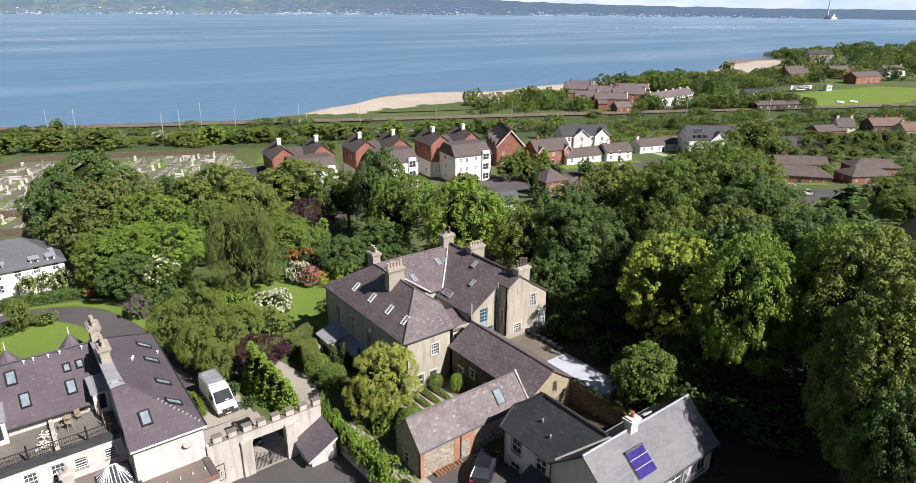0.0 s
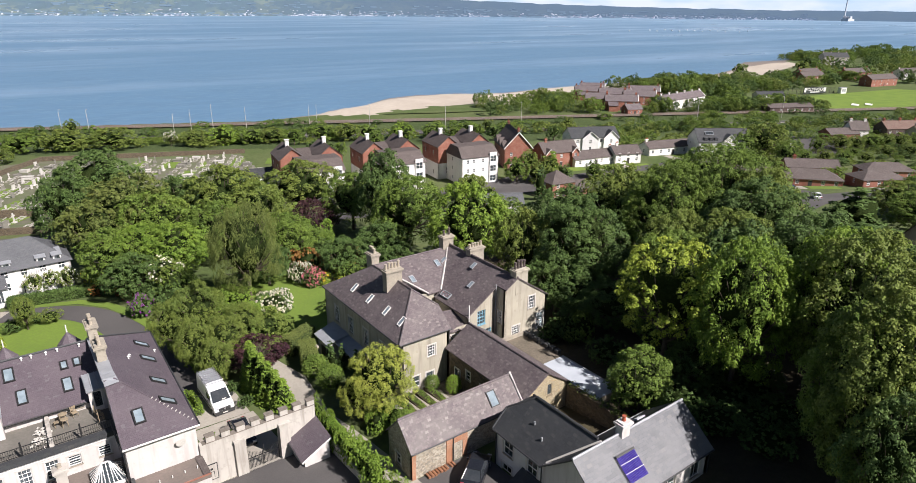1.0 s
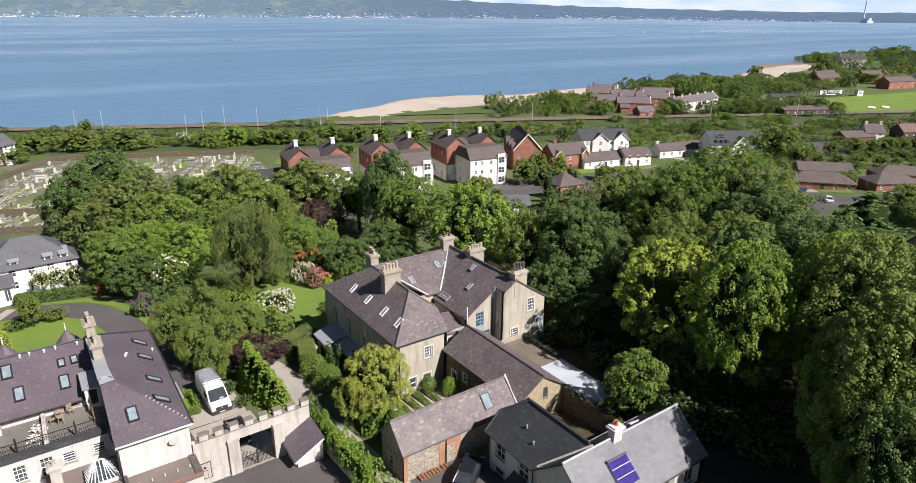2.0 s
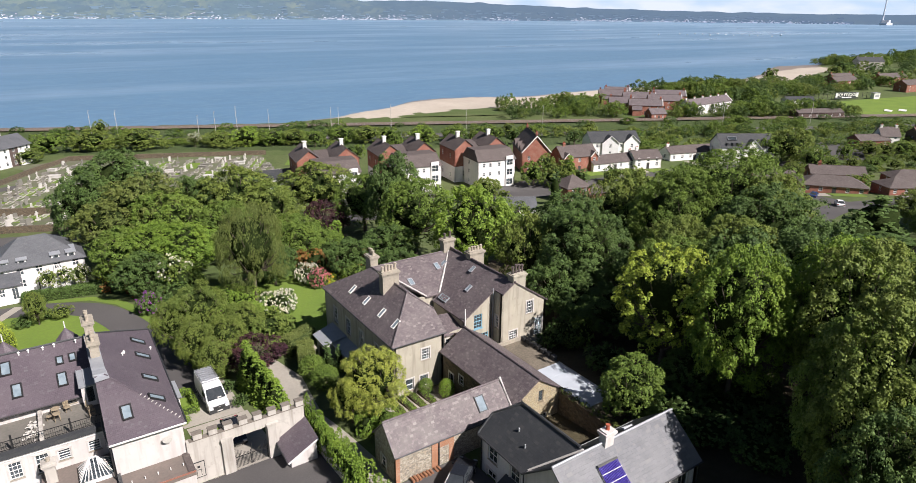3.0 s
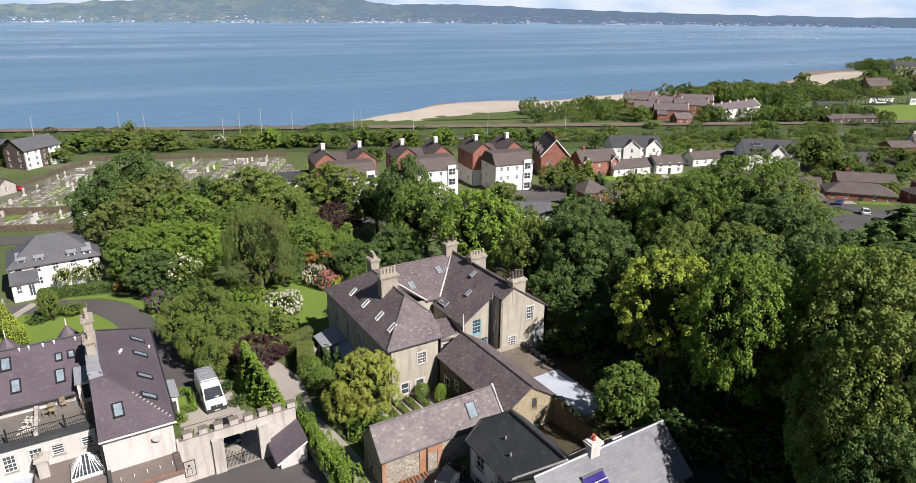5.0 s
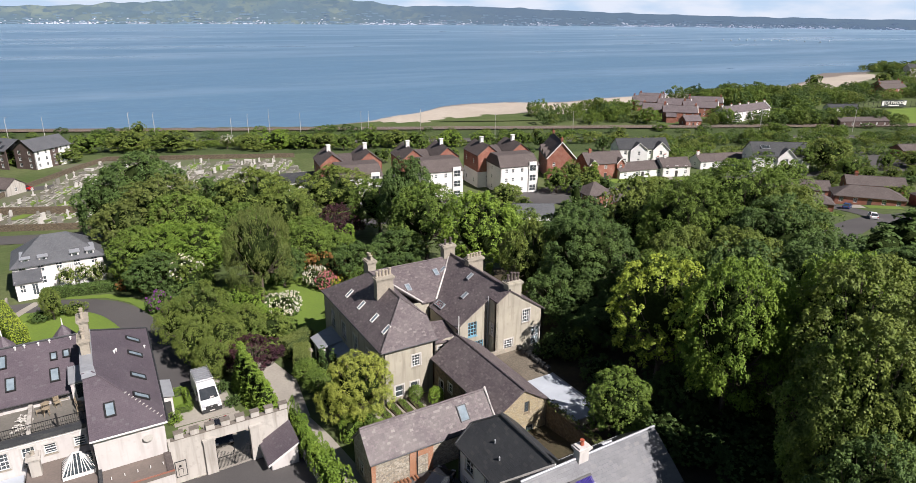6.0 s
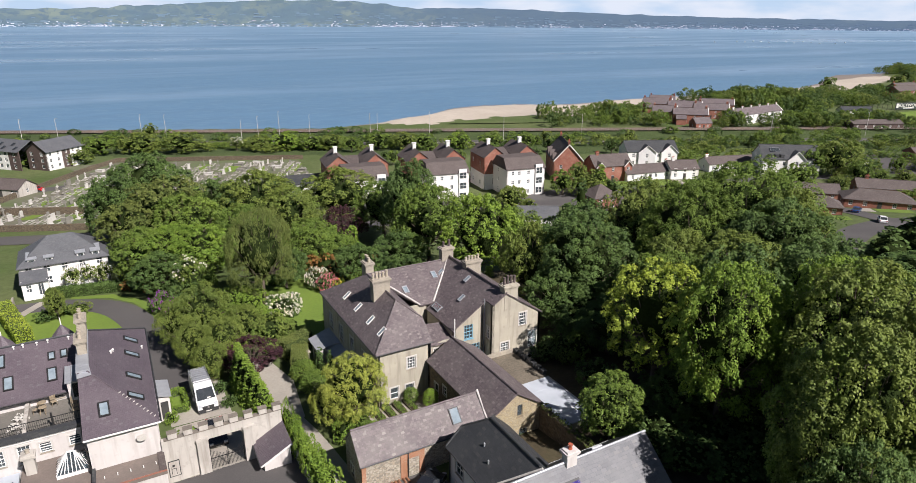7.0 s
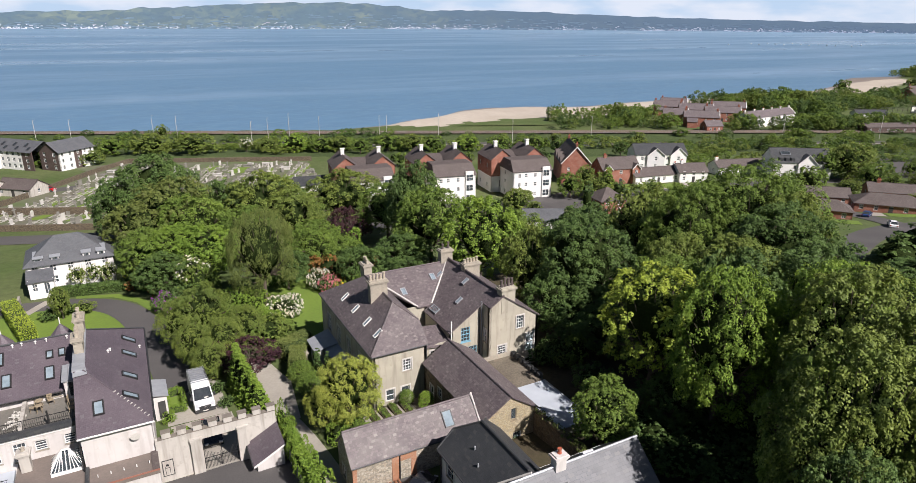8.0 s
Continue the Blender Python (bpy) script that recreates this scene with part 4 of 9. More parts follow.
proto("rust", "shrub", 95, 3, 2, 1800, 0.28, M["leaf_rust"], "rust-brown leaved garden shrub among lawns", "shrub", lobes=shrub_lobes(95, 3, 2), spread=0.2, base=0.08, group="garden shrubs")
proto("rhodo_white", "rhododendron", 96, 3, 3, 1800, 0.3, M["leaf_dark"], "rhododendron covered in white blossom", "shrub", lobes=shrub_lobes(96, 3, 3, 8), spread=0.2, base=0.08, blossom=(M["bloom_white"], 4200, 0.22), group="flowering shrubs")
proto("rhodo_pink", "rhododendron", 97, 3, 2, 1500, 0.3, M["leaf_dark"], "rhododendron covered in pink blossom", "shrub", lobes=shrub_lobes(97, 3, 2, 7), spread=0.2, base=0.08, blossom=(M["bloom_pink"], 3200, 0.2), group="flowering shrubs")
proto("rhodo_purple", "rhododendron", 98, 3, 2, 1800, 0.3, M["leaf_dark"], "dark rhododendron with purple blossom", "shrub", lobes=shrub_lobes(98, 3, 2, 7), spread=0.2, base=0.08, blossom=(M["bloom_purple"], 1700, 0.18), group="flowering shrubs")
proto("yellow_bush", "shrub", 99, 2, 2, 1200, 0.25, M["leaf_yellow"], "yellow-leaved garden shrub in flower", "shrub", lobes=shrub_lobes(99, 2, 2), spread=0.18, base=0.07, blossom=(M["bloom_yellow"], 500, 0.16), group="flowering shrubs")
proto("may", "hawthorn", 100, 5, 2, 2200, 0.26, M["leaf_mid"], "small tree full of white blossom", "tree", lobes=round_lobes(100, 5, 2, 8, low=0.3), spread=0.2, base=0.1, blossom=(M["bloom_white"], 1500, 0.17), group="flowering shrubs")


proto("bigbush", "evergreen_bush", 105, 8, 3, 15000, 0.17, M["leaf_green"], "tall rounded evergreen bush beside the wall", "shrub", lobes=round_lobes(105, 8, 3, 18, low=0.02), per=14, spread=0.2, base=0.12, group="garden shrubs")


def cone_lobes(h, r, n=9, p=0.85):
    return [(0, 0, h * (i + 0.4) / n, r * (1 - i / n) ** p + 0.12, r * (1 - i / n) ** p + 0.12, h / n * 0.85) for i in range(n)]


proto("cypress", "cypress", 101, 6, 1, 6000, 0.2, M["leaf_bright"], "bright green upright cypress tree", "tree", lobes=cone_lobes(6, 1.05), per=7, spread=0.14, base=0.1, group="upright conifers")
proto("yew", "yew", 102, 5, 0.7, 1600, 0.24, M["leaf_dark"], "dark columnar clipped yew tree", "tree", lobes=cone_lobes(5, 0.65, 8, 0.45), spread=0.1, base=0.07, group="upright conifers")
proto("conifer", "conifer", 103, 11, 4, 4500, 0.5, M["leaf_dark"], "dark broad conifer among suburban gardens", "tree", lobes=cone_lobes(11, 3.6, 9, 0.7), spread=0.4, group=G)
proto("topiary", "topiary_ball", 104, 2, 1, 2600, 0.13, M["leaf_green"], "clipped round topiary bush", "shrub", lobes=[(0, 0, 1.0, 0.95, 0.95, 0.98)], spread=0.07, per=2, base=0.05, inner=0.05, group="clipped bushes")


proto("topiary_bright", "topiary_ball", 107, 2, 1, 2600, 0.13, M["leaf_bright"], "bright clipped egg-shaped bush", "shrub", lobes=[(0, 0, 1.0, 0.9, 0.9, 1.0)], spread=0.07, per=2, base=0.05, inner=0.05, group="clipped bushes")


def hedge(x0, y0, x1, y1, h, w, mat, label, count=None, size=0.2, zbase=None):
    """A clipped hedge: a leafy body along a line."""
    d = Vector((x1 - x0, y1 - y0, 0))
    L = d.length
    d.normalize()
    n = Vector((-d.y, d.x, 0))
    z = ground_z((x0 + x1) / 2, (y0 + y1) / 2) if zbase is None else zbase
    rng = np.random.default_rng(int(abs(x0 * 13 + y0 * 7) * 10) % 9999)
    count = count or int(min(5000, 90 * (L * h * 2 + L * w)))
    k = rng.integers(0, 5, count)
    a, b, c = rng.uniform(0, L, count), rng.uniform(-w / 2, w / 2, count), rng.uniform(0.05, h, count)
    a = np.where(k == 3, rng.choice([0.0, L], count), a)
    b = np.where(k == 1, -w / 2, np.where(k == 2, w / 2, b))
    c = np.where((k == 0) | (k == 4), h, c)
    jit = rng.normal(size=(count, 3)) * 0.07
    p = np.stack([a * d.x + b * n.x, a * d.y + b * n.y, c + np.array([ground_z(x0 + d.x * q, y0 + d.y * q) for q in a]) - z], 1) + jit
    nr = rng.normal(size=(count, 3))
    nr[:, 2] += 0.5
    nr /= np.linalg.norm(nr, axis=1)[:, None]
    t = np.cross(nr, rng.normal(size=(count, 3)))
    t /= np.linalg.norm(t, axis=1)[:, None]
    bb = np.cross(nr, t)
    ln = size * rng.uniform(0.7, 1.3, count)[:, None]
    v = np.stack([p - t * ln / 2, p + bb * ln * 0.35, p + t * ln / 2, p - bb * ln * 0.35], 1).reshape(-1, 3)
    e = thing("hedge", x0, y0, z, label=label, category="hedge", world=False)
    c = new("foliage", leaf_mesh("foliage", v, np.arange(count * 4).reshape(-1, 4), mat))
    c.parent = e
    m = Mesh()
    e1 = Vector((0, 0, 0)) + d * 0.15
    core = [e1 - n * (w / 2 - .12), d * (L - .15) - n * (w / 2 - .12), d * (L - .15) + n * (w / 2 - .12), e1 + n * (w / 2 - .12)]
    gz = [ground_z(x0 + q.x, y0 + q.y) - z for q in core]
    m.v = [(q.x, q.y, g - 0.1) for q, g in zip(core, gz)] + [(q.x, q.y, g + h - 0.12) for q, g in zip(core, gz)]
    m.f = [(3, 2, 1, 0), (4, 5, 6, 7), (0, 1, 5, 4), (1, 2, 6, 5), (2, 3, 7, 6), (3, 0, 4, 7)]
    part("core", m, M["scrub"], e)
    return e


# woodland beside and behind the houses: kind, x, y, height, radius
WOOD = [
    ("mid2", 16.3, 144.4, 18.0, 8.0),
    ("mid2", 9.9, 136.7, 15.0, 6.0),
    ("olive", 17.6, 122.2, 15.4, 7.0),
    ("olive", 12.1, 118.6, 12.1, 6.0),
    ("mid0", 20.9, 115.9, 13.4, 6.0),
    ("near3", 16.8, 106.2, 10.3, 5.0),
    ("mid0", 12.7, 106.6, 9.9, 5.0),
    ("mid3", 21.2, 103.7, 9.7, 5.0),
    ("mid1", 34.7, 121.5, 15.5, 7.0),
    ("mid2", 27.9, 126.9, 13.6, 6.0),
    ("mid1", 38.9, 117.4, 12.5, 6.0),
    ("mid0", 29.3, 109.4, 11.5, 5.0),
    ("willow", 27.1, 86.3, 16.2, 5.0),
    ("mid0", 37.5, 96.9, 8.5, 4.2),
    ("mid1", 54.0, 129.3, 13.5, 8.0),
    ("copper", 49.7, 113.9, 7.1, 4.5),
    ("mid2", 58.2, 100.4, 17.7, 5.2),
    ("mid0", 58.1, 113.7, 12.4, 6.0),
    ("mid0", 56.7, 89.9, 14.7, 6.2),
    ("mid3", 57.6, 74.2, 15.2, 5.8),
    ("mid0", 66.5, 76.4, 11.6, 5.0),
    ("mid1", 57.5, 60.6, 13.4, 3.8),
    ("near2", 62.1, 55.1, 15.6, 6.3),
    ("mid1", 81.7, 65.1, 17.1, 6.0),
    ("big", 79.2, 52.5, 18.5, 7.0),
    ("big", 87.8, 50.7, 20.7, 9.5),
    ("near1", 86.4, 43.4, 18.6, 5.5),
    ("near2", 80.3, 39.9, 17.9, 7.2),
    ("near1", 63.9, 41.1, 16.1, 4.8),
    ("yellow", 54.2, 34.5, 15.3, 5.3),
    ("near3", 54.4, 26.9, 17.3, 4.4),
    ("near3", 61.0, 22.0, 18.0, 4.6),
    ("near1", 59.5, 19.1, 18.5, 5.5),
    ("near1", 49.1, 12.7, 18.0, 4.6),
    ("near0", 49.0, 14.2, 16.4, 3.7),
    ("near1", 46.6, 11.8, 14.1, 3.6),
    ("near2", 44.4, 9.5, 12.9, 3.4),
    ("near2", 58.4, 45.5, 6.5, 4.0),
    # Next two are added behind visible crowns to shade the trees beside the manor.
    ("near0", 59.0, 37.6, 15.0, 5.0),
    ("near1", 66.0, 35.0, 17.0, 6.0),
    ("bush2", 50.8, 47.6, 2.6, 1.7),
    ("bush1", 52.6, 46.0, 2.4, 1.5),
    ("mid2", 57.8, 50.5, 7.5, 4.0),
    ("mid2", 50.3, 87.5, 7.4, 4.6),
    ("mid2", 42.6, 86.6, 6.6, 3.6),
    ("mid0", 42.8, 100.4, 5.4, 4.0),
    ("mid2", 31.7, 91.3, 6.8, 3.4),
    ("fine", 17.3, 76.0, 8.4, 3.6),
    ("fine", 18.5, 69.7, 6.0, 2.6),
    ("fine", 15.3, 70.2, 6.4, 2.4),
    ("fine", 16.3, 66.0, 5.1, 2.0),
    ("fine", 21.7, 73.2, 5.5, 2.6),
    ("fine", 14.1, 76.4, 7.1, 2.6),
    ("conifer", 132.7, 48.8, 8.6, 7.0),
    ("conifer", 125.0, 49.1, 6.7, 5.0),
    ("mid2", 118.1, 39.5, 5.0, 7.0),
    ("mid2", 41.1, 134.4, 11.5, 6.0),
    # The first two, mostly out of view, are added to shade the hollow.
    ("near1", 53, 7.5, 17, 5), ("near1", 57, 13.5, 17, 4.5), ("near2", 52.5, 30, 6, 2.6), ("mid2", 75, 70, 13, 6), ("mid0", 86, 60, 14, 7), ("near2", 70, 28, 17, 6.5), ("mid2", 73, 14, 17, 7), ("mid0", 84, 24, 12, 6), ("mid2", 49, -1, 13, 5), ("mid2", 56, -5, 17, 6), ("near1", 60, 9, 18, 6), ("mid2", 66, 3, 18, 7), ("mid2", 62, 32, 16, 5.5), ("mid2", 66, 44, 12, 5), ("mid2", 56.5, 53, 9, 4), ("mid2", 70, 60, 11, 5), ("mid2", 14, 100, 7, 4), ("mid2", 47, 78, 6, 3.2), ("mid0", 40, 105, 8, 4.5),
]
for w in WOOD:
    plant(*w)


# ---- the old house ----
def main_house():
    H = thing("manor_house", 40, 56, 0, label="rambling old house of beige render with purple slate roofs", category="house")
    W, S = M["render_beige"], M["slate"]
    E1 = 7.2
    # front range
    wall(H, (30.3, 48.9), (36.4, 48.9), -0.5, E1, W, [(3.35, 4.45, 0.95, 1.35, "sash"), (1.35, 1.35, 0.95, 1.35, "plain"), (3.1, 1.3, 0.95, 1.35, "plain")])
    wall(H, (36.4, 48.9), (36.4, 57.0), -0.5, 9.0, W, [], [(0, -0.5), (8.1, -0.5), (8.1, 9.0), (2.2, 8.9), (0, E1)])
    wall(H, (30.3, 66.7), (30.3, 48.9), -1.5, E1, W, [(s, 3.6, 1.1, 2.0, "sash") for s in (2.6, 6.2, 9.8, 13.6)] + [(s, 0.4, 1.1, 2.0, "sash") for s in (9.8, 13.6)])
    wall(H, (36.4, 66.7), (30.3, 66.7), -1.5, E1, W)
    rz, rx, o = 10.6, 34.4, 0.22
    roof = [("roof", [(30.3 - o, 48.9 - o, E1 - 0.1), (rx, 53.1, rz), (rx, 61.6, rz), (30.3 - o, 66.7 + o, E1 - 0.1)]),
            ("roof", [(30.3 - o, 48.9 - o, E1 - 0.1), (36.55, 48.9 - o, E1 - 0.1), (36.55, 51.0, 8.9), (rx, 53.1, rz)]),
            ("roof", [(rx, 53.1, rz), (36.55, 51.0, 8.9), (36.55, 59.3, 8.9), (rx, 61.9, rz)]),
            ("roof", [(30.3 - o, 66.7 + o, E1 - 0.1), (rx, 61.6, rz), (38.6, 66.7 + o, E1 - 0.1)]),
            # cross range
            ("roof", [(36.55, 59.3, 8.9), (39.0, 56.7, 7.45), (40.7, 56.7, 7.45), (45.45, 62.0, 10.35), (rx, 62.0, 10.4)]),
            ("roof", [(rx, 62.0, 10.4), (45.45, 62.0, 10.35), (45.5, 67.0, 7.4), (36, 67.0, 7.4)]),
            # rear range
            ("roof", [(39.7, 50.0, 6.9), (43.9, 50.0, 9.7), (43.9, 48.45, 9.7), (45.6, 48.45, 10.82), (45.6, 62.0, 10.82), (45.45, 62.0, 10.35), (40.7, 56.7, 7.45), (39.7, 56.7, 6.9)]),
            ("roof", [(45.6, 48.45, 10.82), (50.6, 48.45, 7.5), (50.6, 66.0, 7.5), (45.6, 62.0, 10.82)]),
            # small link roof
            ("roof", [(36.3, 49.9, 6.0), (39.9, 49.9, 5.6), (39.9, 53.2, 6.6), (36.3, 53.2, 7.0)])]
    for nm, pts in roof:
        part(nm, Mesh().slab(pts, 0.14), S, H)
    wall(H, (36.4, 56.9), (39.9, 56.9), 0, 7.4, W, [(0.5, 5.0, 0.8, 1.6, "sash")])
    wall(H, (36.4, 50.1), (39.9, 50.1), 0.3, 5.9, W, [(1.0, 3.9, 0.8, 1.4, "sash")])
    ga, gb = 50.2, 48.6
    blue = M["blue_paint"]
    wall(H, (39.9, ga), (43.9, ga), 0.3, 9.6, W, [(1.35, 5.35, 1.15, 1.75, "sash", blue), (2.3, 2.9, 1.1, 1.7, "sash", blue)], [(0, 0.3), (4.0, 0.3), (4.0, 9.6), (0, 6.95)])
    wall(H, (43.9, ga), (43.9, gb), 0.3, 9.6, W, [(0.45, 5.2, 0.6, 1.5, "sash")])
    wall(H, (43.9, gb), (50.4, gb), 0.3, 10.7, W, [(3.6, 6.3, 0.95, 1.6, "sash"), (1.2, 3.5, 1.1, 1.2, "sash"), (4.95, 3.2, 1.1, 2.2, "two"), (5.0, 1.2, 0.7, 1.0, "plain")], [(0, 0.3), (6.5, 0.3), (6.5, 7.5), (1.7, 10.7), (0, 9.6)])
    part("window_blind", Mesh().box(48.92, 49.88, gb + 0.13, gb + 0.145, 3.27, 5.33), M["white_paint"], H)
    wall(H, (50.4, gb), (50.4, 66), 0.3, 7.5, W, [(3, 4, 1, 1.7, "sash"), (8, 4, 1, 1.7, "sash")])
    wall(H, (39.9, 56.7), (39.9, ga), 0.3, 6.95, W)
    wall(H, (50.4, 66), (36.4, 66.7), -1, 7.4, W)
    # lead valleys, ridges and hips
    ld = Mesh()
    ld.tube([(45.45, 61.9, 10.45), (40.75, 56.75, 7.52)], [0.13, 0.13], 6)
    part("valley", ld, M["lead_white"], H, "pale lead valley")
    part("valley", Mesh().tube([(35.2, 61.0, 10.1), (39.0, 56.72, 7.52)], [0.12, 0.12], 6), M["lead_white"], H, "pale lead valley")
    for a, b in (((rx, 53.1, rz), (rx, 61.6, rz)), ((30.1, 48.7, E1 - 0.05), (rx, 53.1, rz)), ((rx, 53.1, rz), (36.5, 51.05, 8.95)), ((45.6, 48.45, 10.85), (45.6, 62, 10.85)), ((rx, 62, 10.42), (45.4, 62, 10.4))):
        part("ridge", Mesh().tube([a, b], [0.1, 0.1], 6), S, H)
    # gutters and downpipes
    for a, b in (((30.05, 48.7, 7.05), (30.05, 66.9, 7.05)), ((30.1, 48.63, 7.05), (36.6, 48.63, 7.05))):
        part("gutter", Mesh().tube([a, b], [0.07, 0.07], 6), M["dark_metal"], H)
    for x, y, z0, z1, mt in ((36.3, 48.75, 0.6, 7.0, "dark_metal"), (43.75, 50.05, 0.6, 9.9, "lead"), (39.95, 50.05, 1.0, 8.3, "white_paint"), (43.5, 50.05, 0.6, 9.3, "dark_metal"), (30.5, 48.75, 0.6, 7.0, "dark_metal")):
        part("downpipe", Mesh().tube([(x, y, z0), (x, y, z1)], [0.07, 0.07], 6), M[mt], H)
    # chimneys
    chimney(H, 33.95, 56.4, 8.6, 12.1, 2.0, 0.9, 5, M["stone"], M["pot_buff"], "x")
    chimney(H, 34.9, 62.6, 9.0, 11.8, 1.0, 1.3, 3, M["stone"], M["pot_buff"], "y")
    chimney(H, 45.4, 62.2, 9.4, 12.0, 1.6, 0.9, 2, M["stone"], M["pot_dark"], "x", 0.8)
    chimney(H, 46.5, 57.6, 9.0, 11.6, 2.1, 0.9, 5, M["stone"], M["pot_buff"], "x", 0.5)
    chimney(H, 46.3, 49.06, 8.6, 11.65, 1.75, 1.0, 4, M["render_beige"], M["pot_dark"], "x", 0.95)
    # skylights
    nw = Vector((-(rz - E1), 0, rx - 30.3))
    for y in (50.9, 54.0, 57.7, 61.4):
        x = 31.75
        rooflight(H, (x, y, E1 + (x - 30.3) * (rz - E1) / (rx - 30.3) + 0.02), nw, 0.5, 1.05, M["white_paint"], M["blind"])
    nb = Vector((0, -(10.35 - 7.45), 5.3))
    for x, y in ((38.2, 59.0), (42.6, 60.2)):
        rooflight(H, (x, y, 7.45 + (y - 56.7) * 0.547 + 0.02), nb, 0.55, 0.95, M["lead"], M["blind"])
    nc = Vector((-0.667, 0, 1))
    for x, y in ((43.6, 60.3), (44.6, 55.4), (42.7, 53.4)):
        rooflight(H, (x, y, 7.0 + 0.667 * (x - 39.85) + 0.02), nc, 0.42, 0.85, M["lead"], M["blind"])
    rooflight(H, (40.5, 55.3, 7.0 + 0.667 * 0.65 + 0.06), nc, 1.5, 0.7, M["lead"], M["red_blind"])
    # porch
    part("porch_wall", Mesh().box(27.9, 30.3, 61.2, 64.2, -1.2, 2.3), M["render_white"], H)
    part("porch_roof", Mesh().slab([(27.5, 61.0, 2.4), (30.3, 60.6, 3.1), (30.3, 64.8, 3.1), (27.5, 64.4, 2.4)], 0.14), M["lead"], H)
    part("veranda_roof", Mesh().slab([(28.6, 53.5, 2.35), (30.3, 53.5, 2.95), (30.3, 61.0, 2.95), (28.6, 61.0, 2.35)], 0.12), M["lead"], H)
    part("porch_door", Mesh().box(27.82, 27.9, 62.0, 63.2, -1.0, 1.4), M["dark_in"], H)
    # flat-roofed extension with gravel
    part("extension", Mesh().box(42.05, 46.9, 34.2, 48.55, 0.3, 3.3), W, H)
    part("flat_roof", Mesh().slab([(42.05, 42.1, 3.36), (46.9, 42.1, 3.36), (46.9, 48.4, 3.36), (42.05, 48.4, 3.36)], 0.05), M["gravel"], H, "brown gravel flat roof")
    part("flat_roof", Mesh().slab([(42.05, 34.2, 3.38), (46.9, 34.2, 3.38), (46.9, 42.1, 3.38), (42.05, 42.1, 3.38)], 0.05), M["felt"], H, "pale felt flat roof in dappled shade")
    for i in range(1, 4):
        part("felt_lap", Mesh().box(42.1, 46.85, 34.2 + i * 2.0, 34.28 + i * 2.0, 3.38, 3.392), M["felt"], H)
    part("roof_edge", Mesh().box(46.8, 46.98, 34.2, 42.1, 3.3, 3.44), M["lead"], H)
    part("parapet", Mesh().box(42.05, 46.9, 48.2, 48.5, 3.3, 3.75), M["stone"], H)
    for i in range(7):
        y = 42.6 + i * 0.85
        part("coping_block", Mesh().box(46.6, 47.1, y, y + 0.55, 3.3, 3.85), M["slate_dark"], H)
    return H


main_house()


def gabled(parent, x0, x1, y0, y1, zb, ze, zr, axis, wm, rm, ops=None, over=0.18, west=None, ridge_mat=None, rich=True):
    """Four walls and a plain gabled roof. axis: the ridge's. ops: openings by side s, e, n, w."""
    ops = ops or {}
    if axis == "x":
        ym = (y0 + y1) / 2
        g = y1 - y0
        wall(parent, (x0, y0), (x1, y0), zb, ze, wm, ops.get("s", ()), rich=rich)
        wall(parent, (x1, y0), (x1, y1), zb, zr, wm, ops.get("e", ()), [(0, zb), (g, zb), (g, ze), (g / 2, zr - 0.06), (0, ze)], rich=rich)
        wall(parent, (x1, y1), (x0, y1), zb, ze, wm, ops.get("n", ()), rich=rich)
        wall(parent, (x0, y1), (x0, y0), zb, zr, wm, ops.get("w", ()), [(0, zb), (g, zb), (g, ze), (g / 2, zr - 0.06), (0, ze)], rich=rich)
        k = (zr - ze) / (ym - y0)
        a, b = x0 - over, x1 + over
        part("roof", Mesh().slab([(a, y0 - over, ze - k * over + 0.08), (b, y0 - over, ze - k * over + 0.08), (b, ym, zr + 0.08), (a, ym, zr + 0.08)], 0.13), rm, parent)
        part("roof", Mesh().slab([(b, y1 + over, ze - k * over + 0.08), (a, y1 + over, ze - k * over + 0.08), (a, ym, zr + 0.08), (b, ym, zr + 0.08)], 0.13), rm, parent)
        part("ridge", Mesh().tube([(a, ym, zr + 0.1), (b, ym, zr + 0.1)], [0.1, 0.1], 6), ridge_mat or rm, parent)
    else:
        xm = (x0 + x1) / 2
        g = x1 - x0
        wall(parent, (x0, y0), (x1, y0), zb, zr, wm, ops.get("s", ()), [(0, zb), (g, zb), (g, ze), (g / 2, zr - 0.06), (0, ze)], rich=rich)
        wall(parent, (x1, y0), (x1, y1), zb, ze, wm, ops.get("e", ()), rich=rich)
        wall(parent, (x1, y1), (x0, y1), zb, zr, wm, ops.get("n", ()), [(0, zb), (g, zb), (g, ze), (g / 2, zr - 0.06), (0, ze)], rich=rich)
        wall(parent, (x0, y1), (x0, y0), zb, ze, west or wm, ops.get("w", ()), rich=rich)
        k = (zr - ze) / (xm - x0)
        a, b = y0 - over, y1 + over
        part("roof", Mesh().slab([(x0 - over, b, ze - k * over + 0.08), (x0 - over, a, ze - k * over + 0.08), (xm, a, zr + 0.08), (xm, b, zr + 0.08)], 0.13), rm, parent)
        part("roof", Mesh().slab([(x1 + over, a, ze - k * over + 0.08), (x1 + over, b, ze - k * over + 0.08), (xm, b, zr + 0.08), (xm, a, zr + 0.08)], 0.13), rm, parent)
        part("ridge", Mesh().tube([(xm, a, zr + 0.1), (xm, b, zr + 0.1)], [0.1, 0.1], 6), ridge_mat or rm, parent)


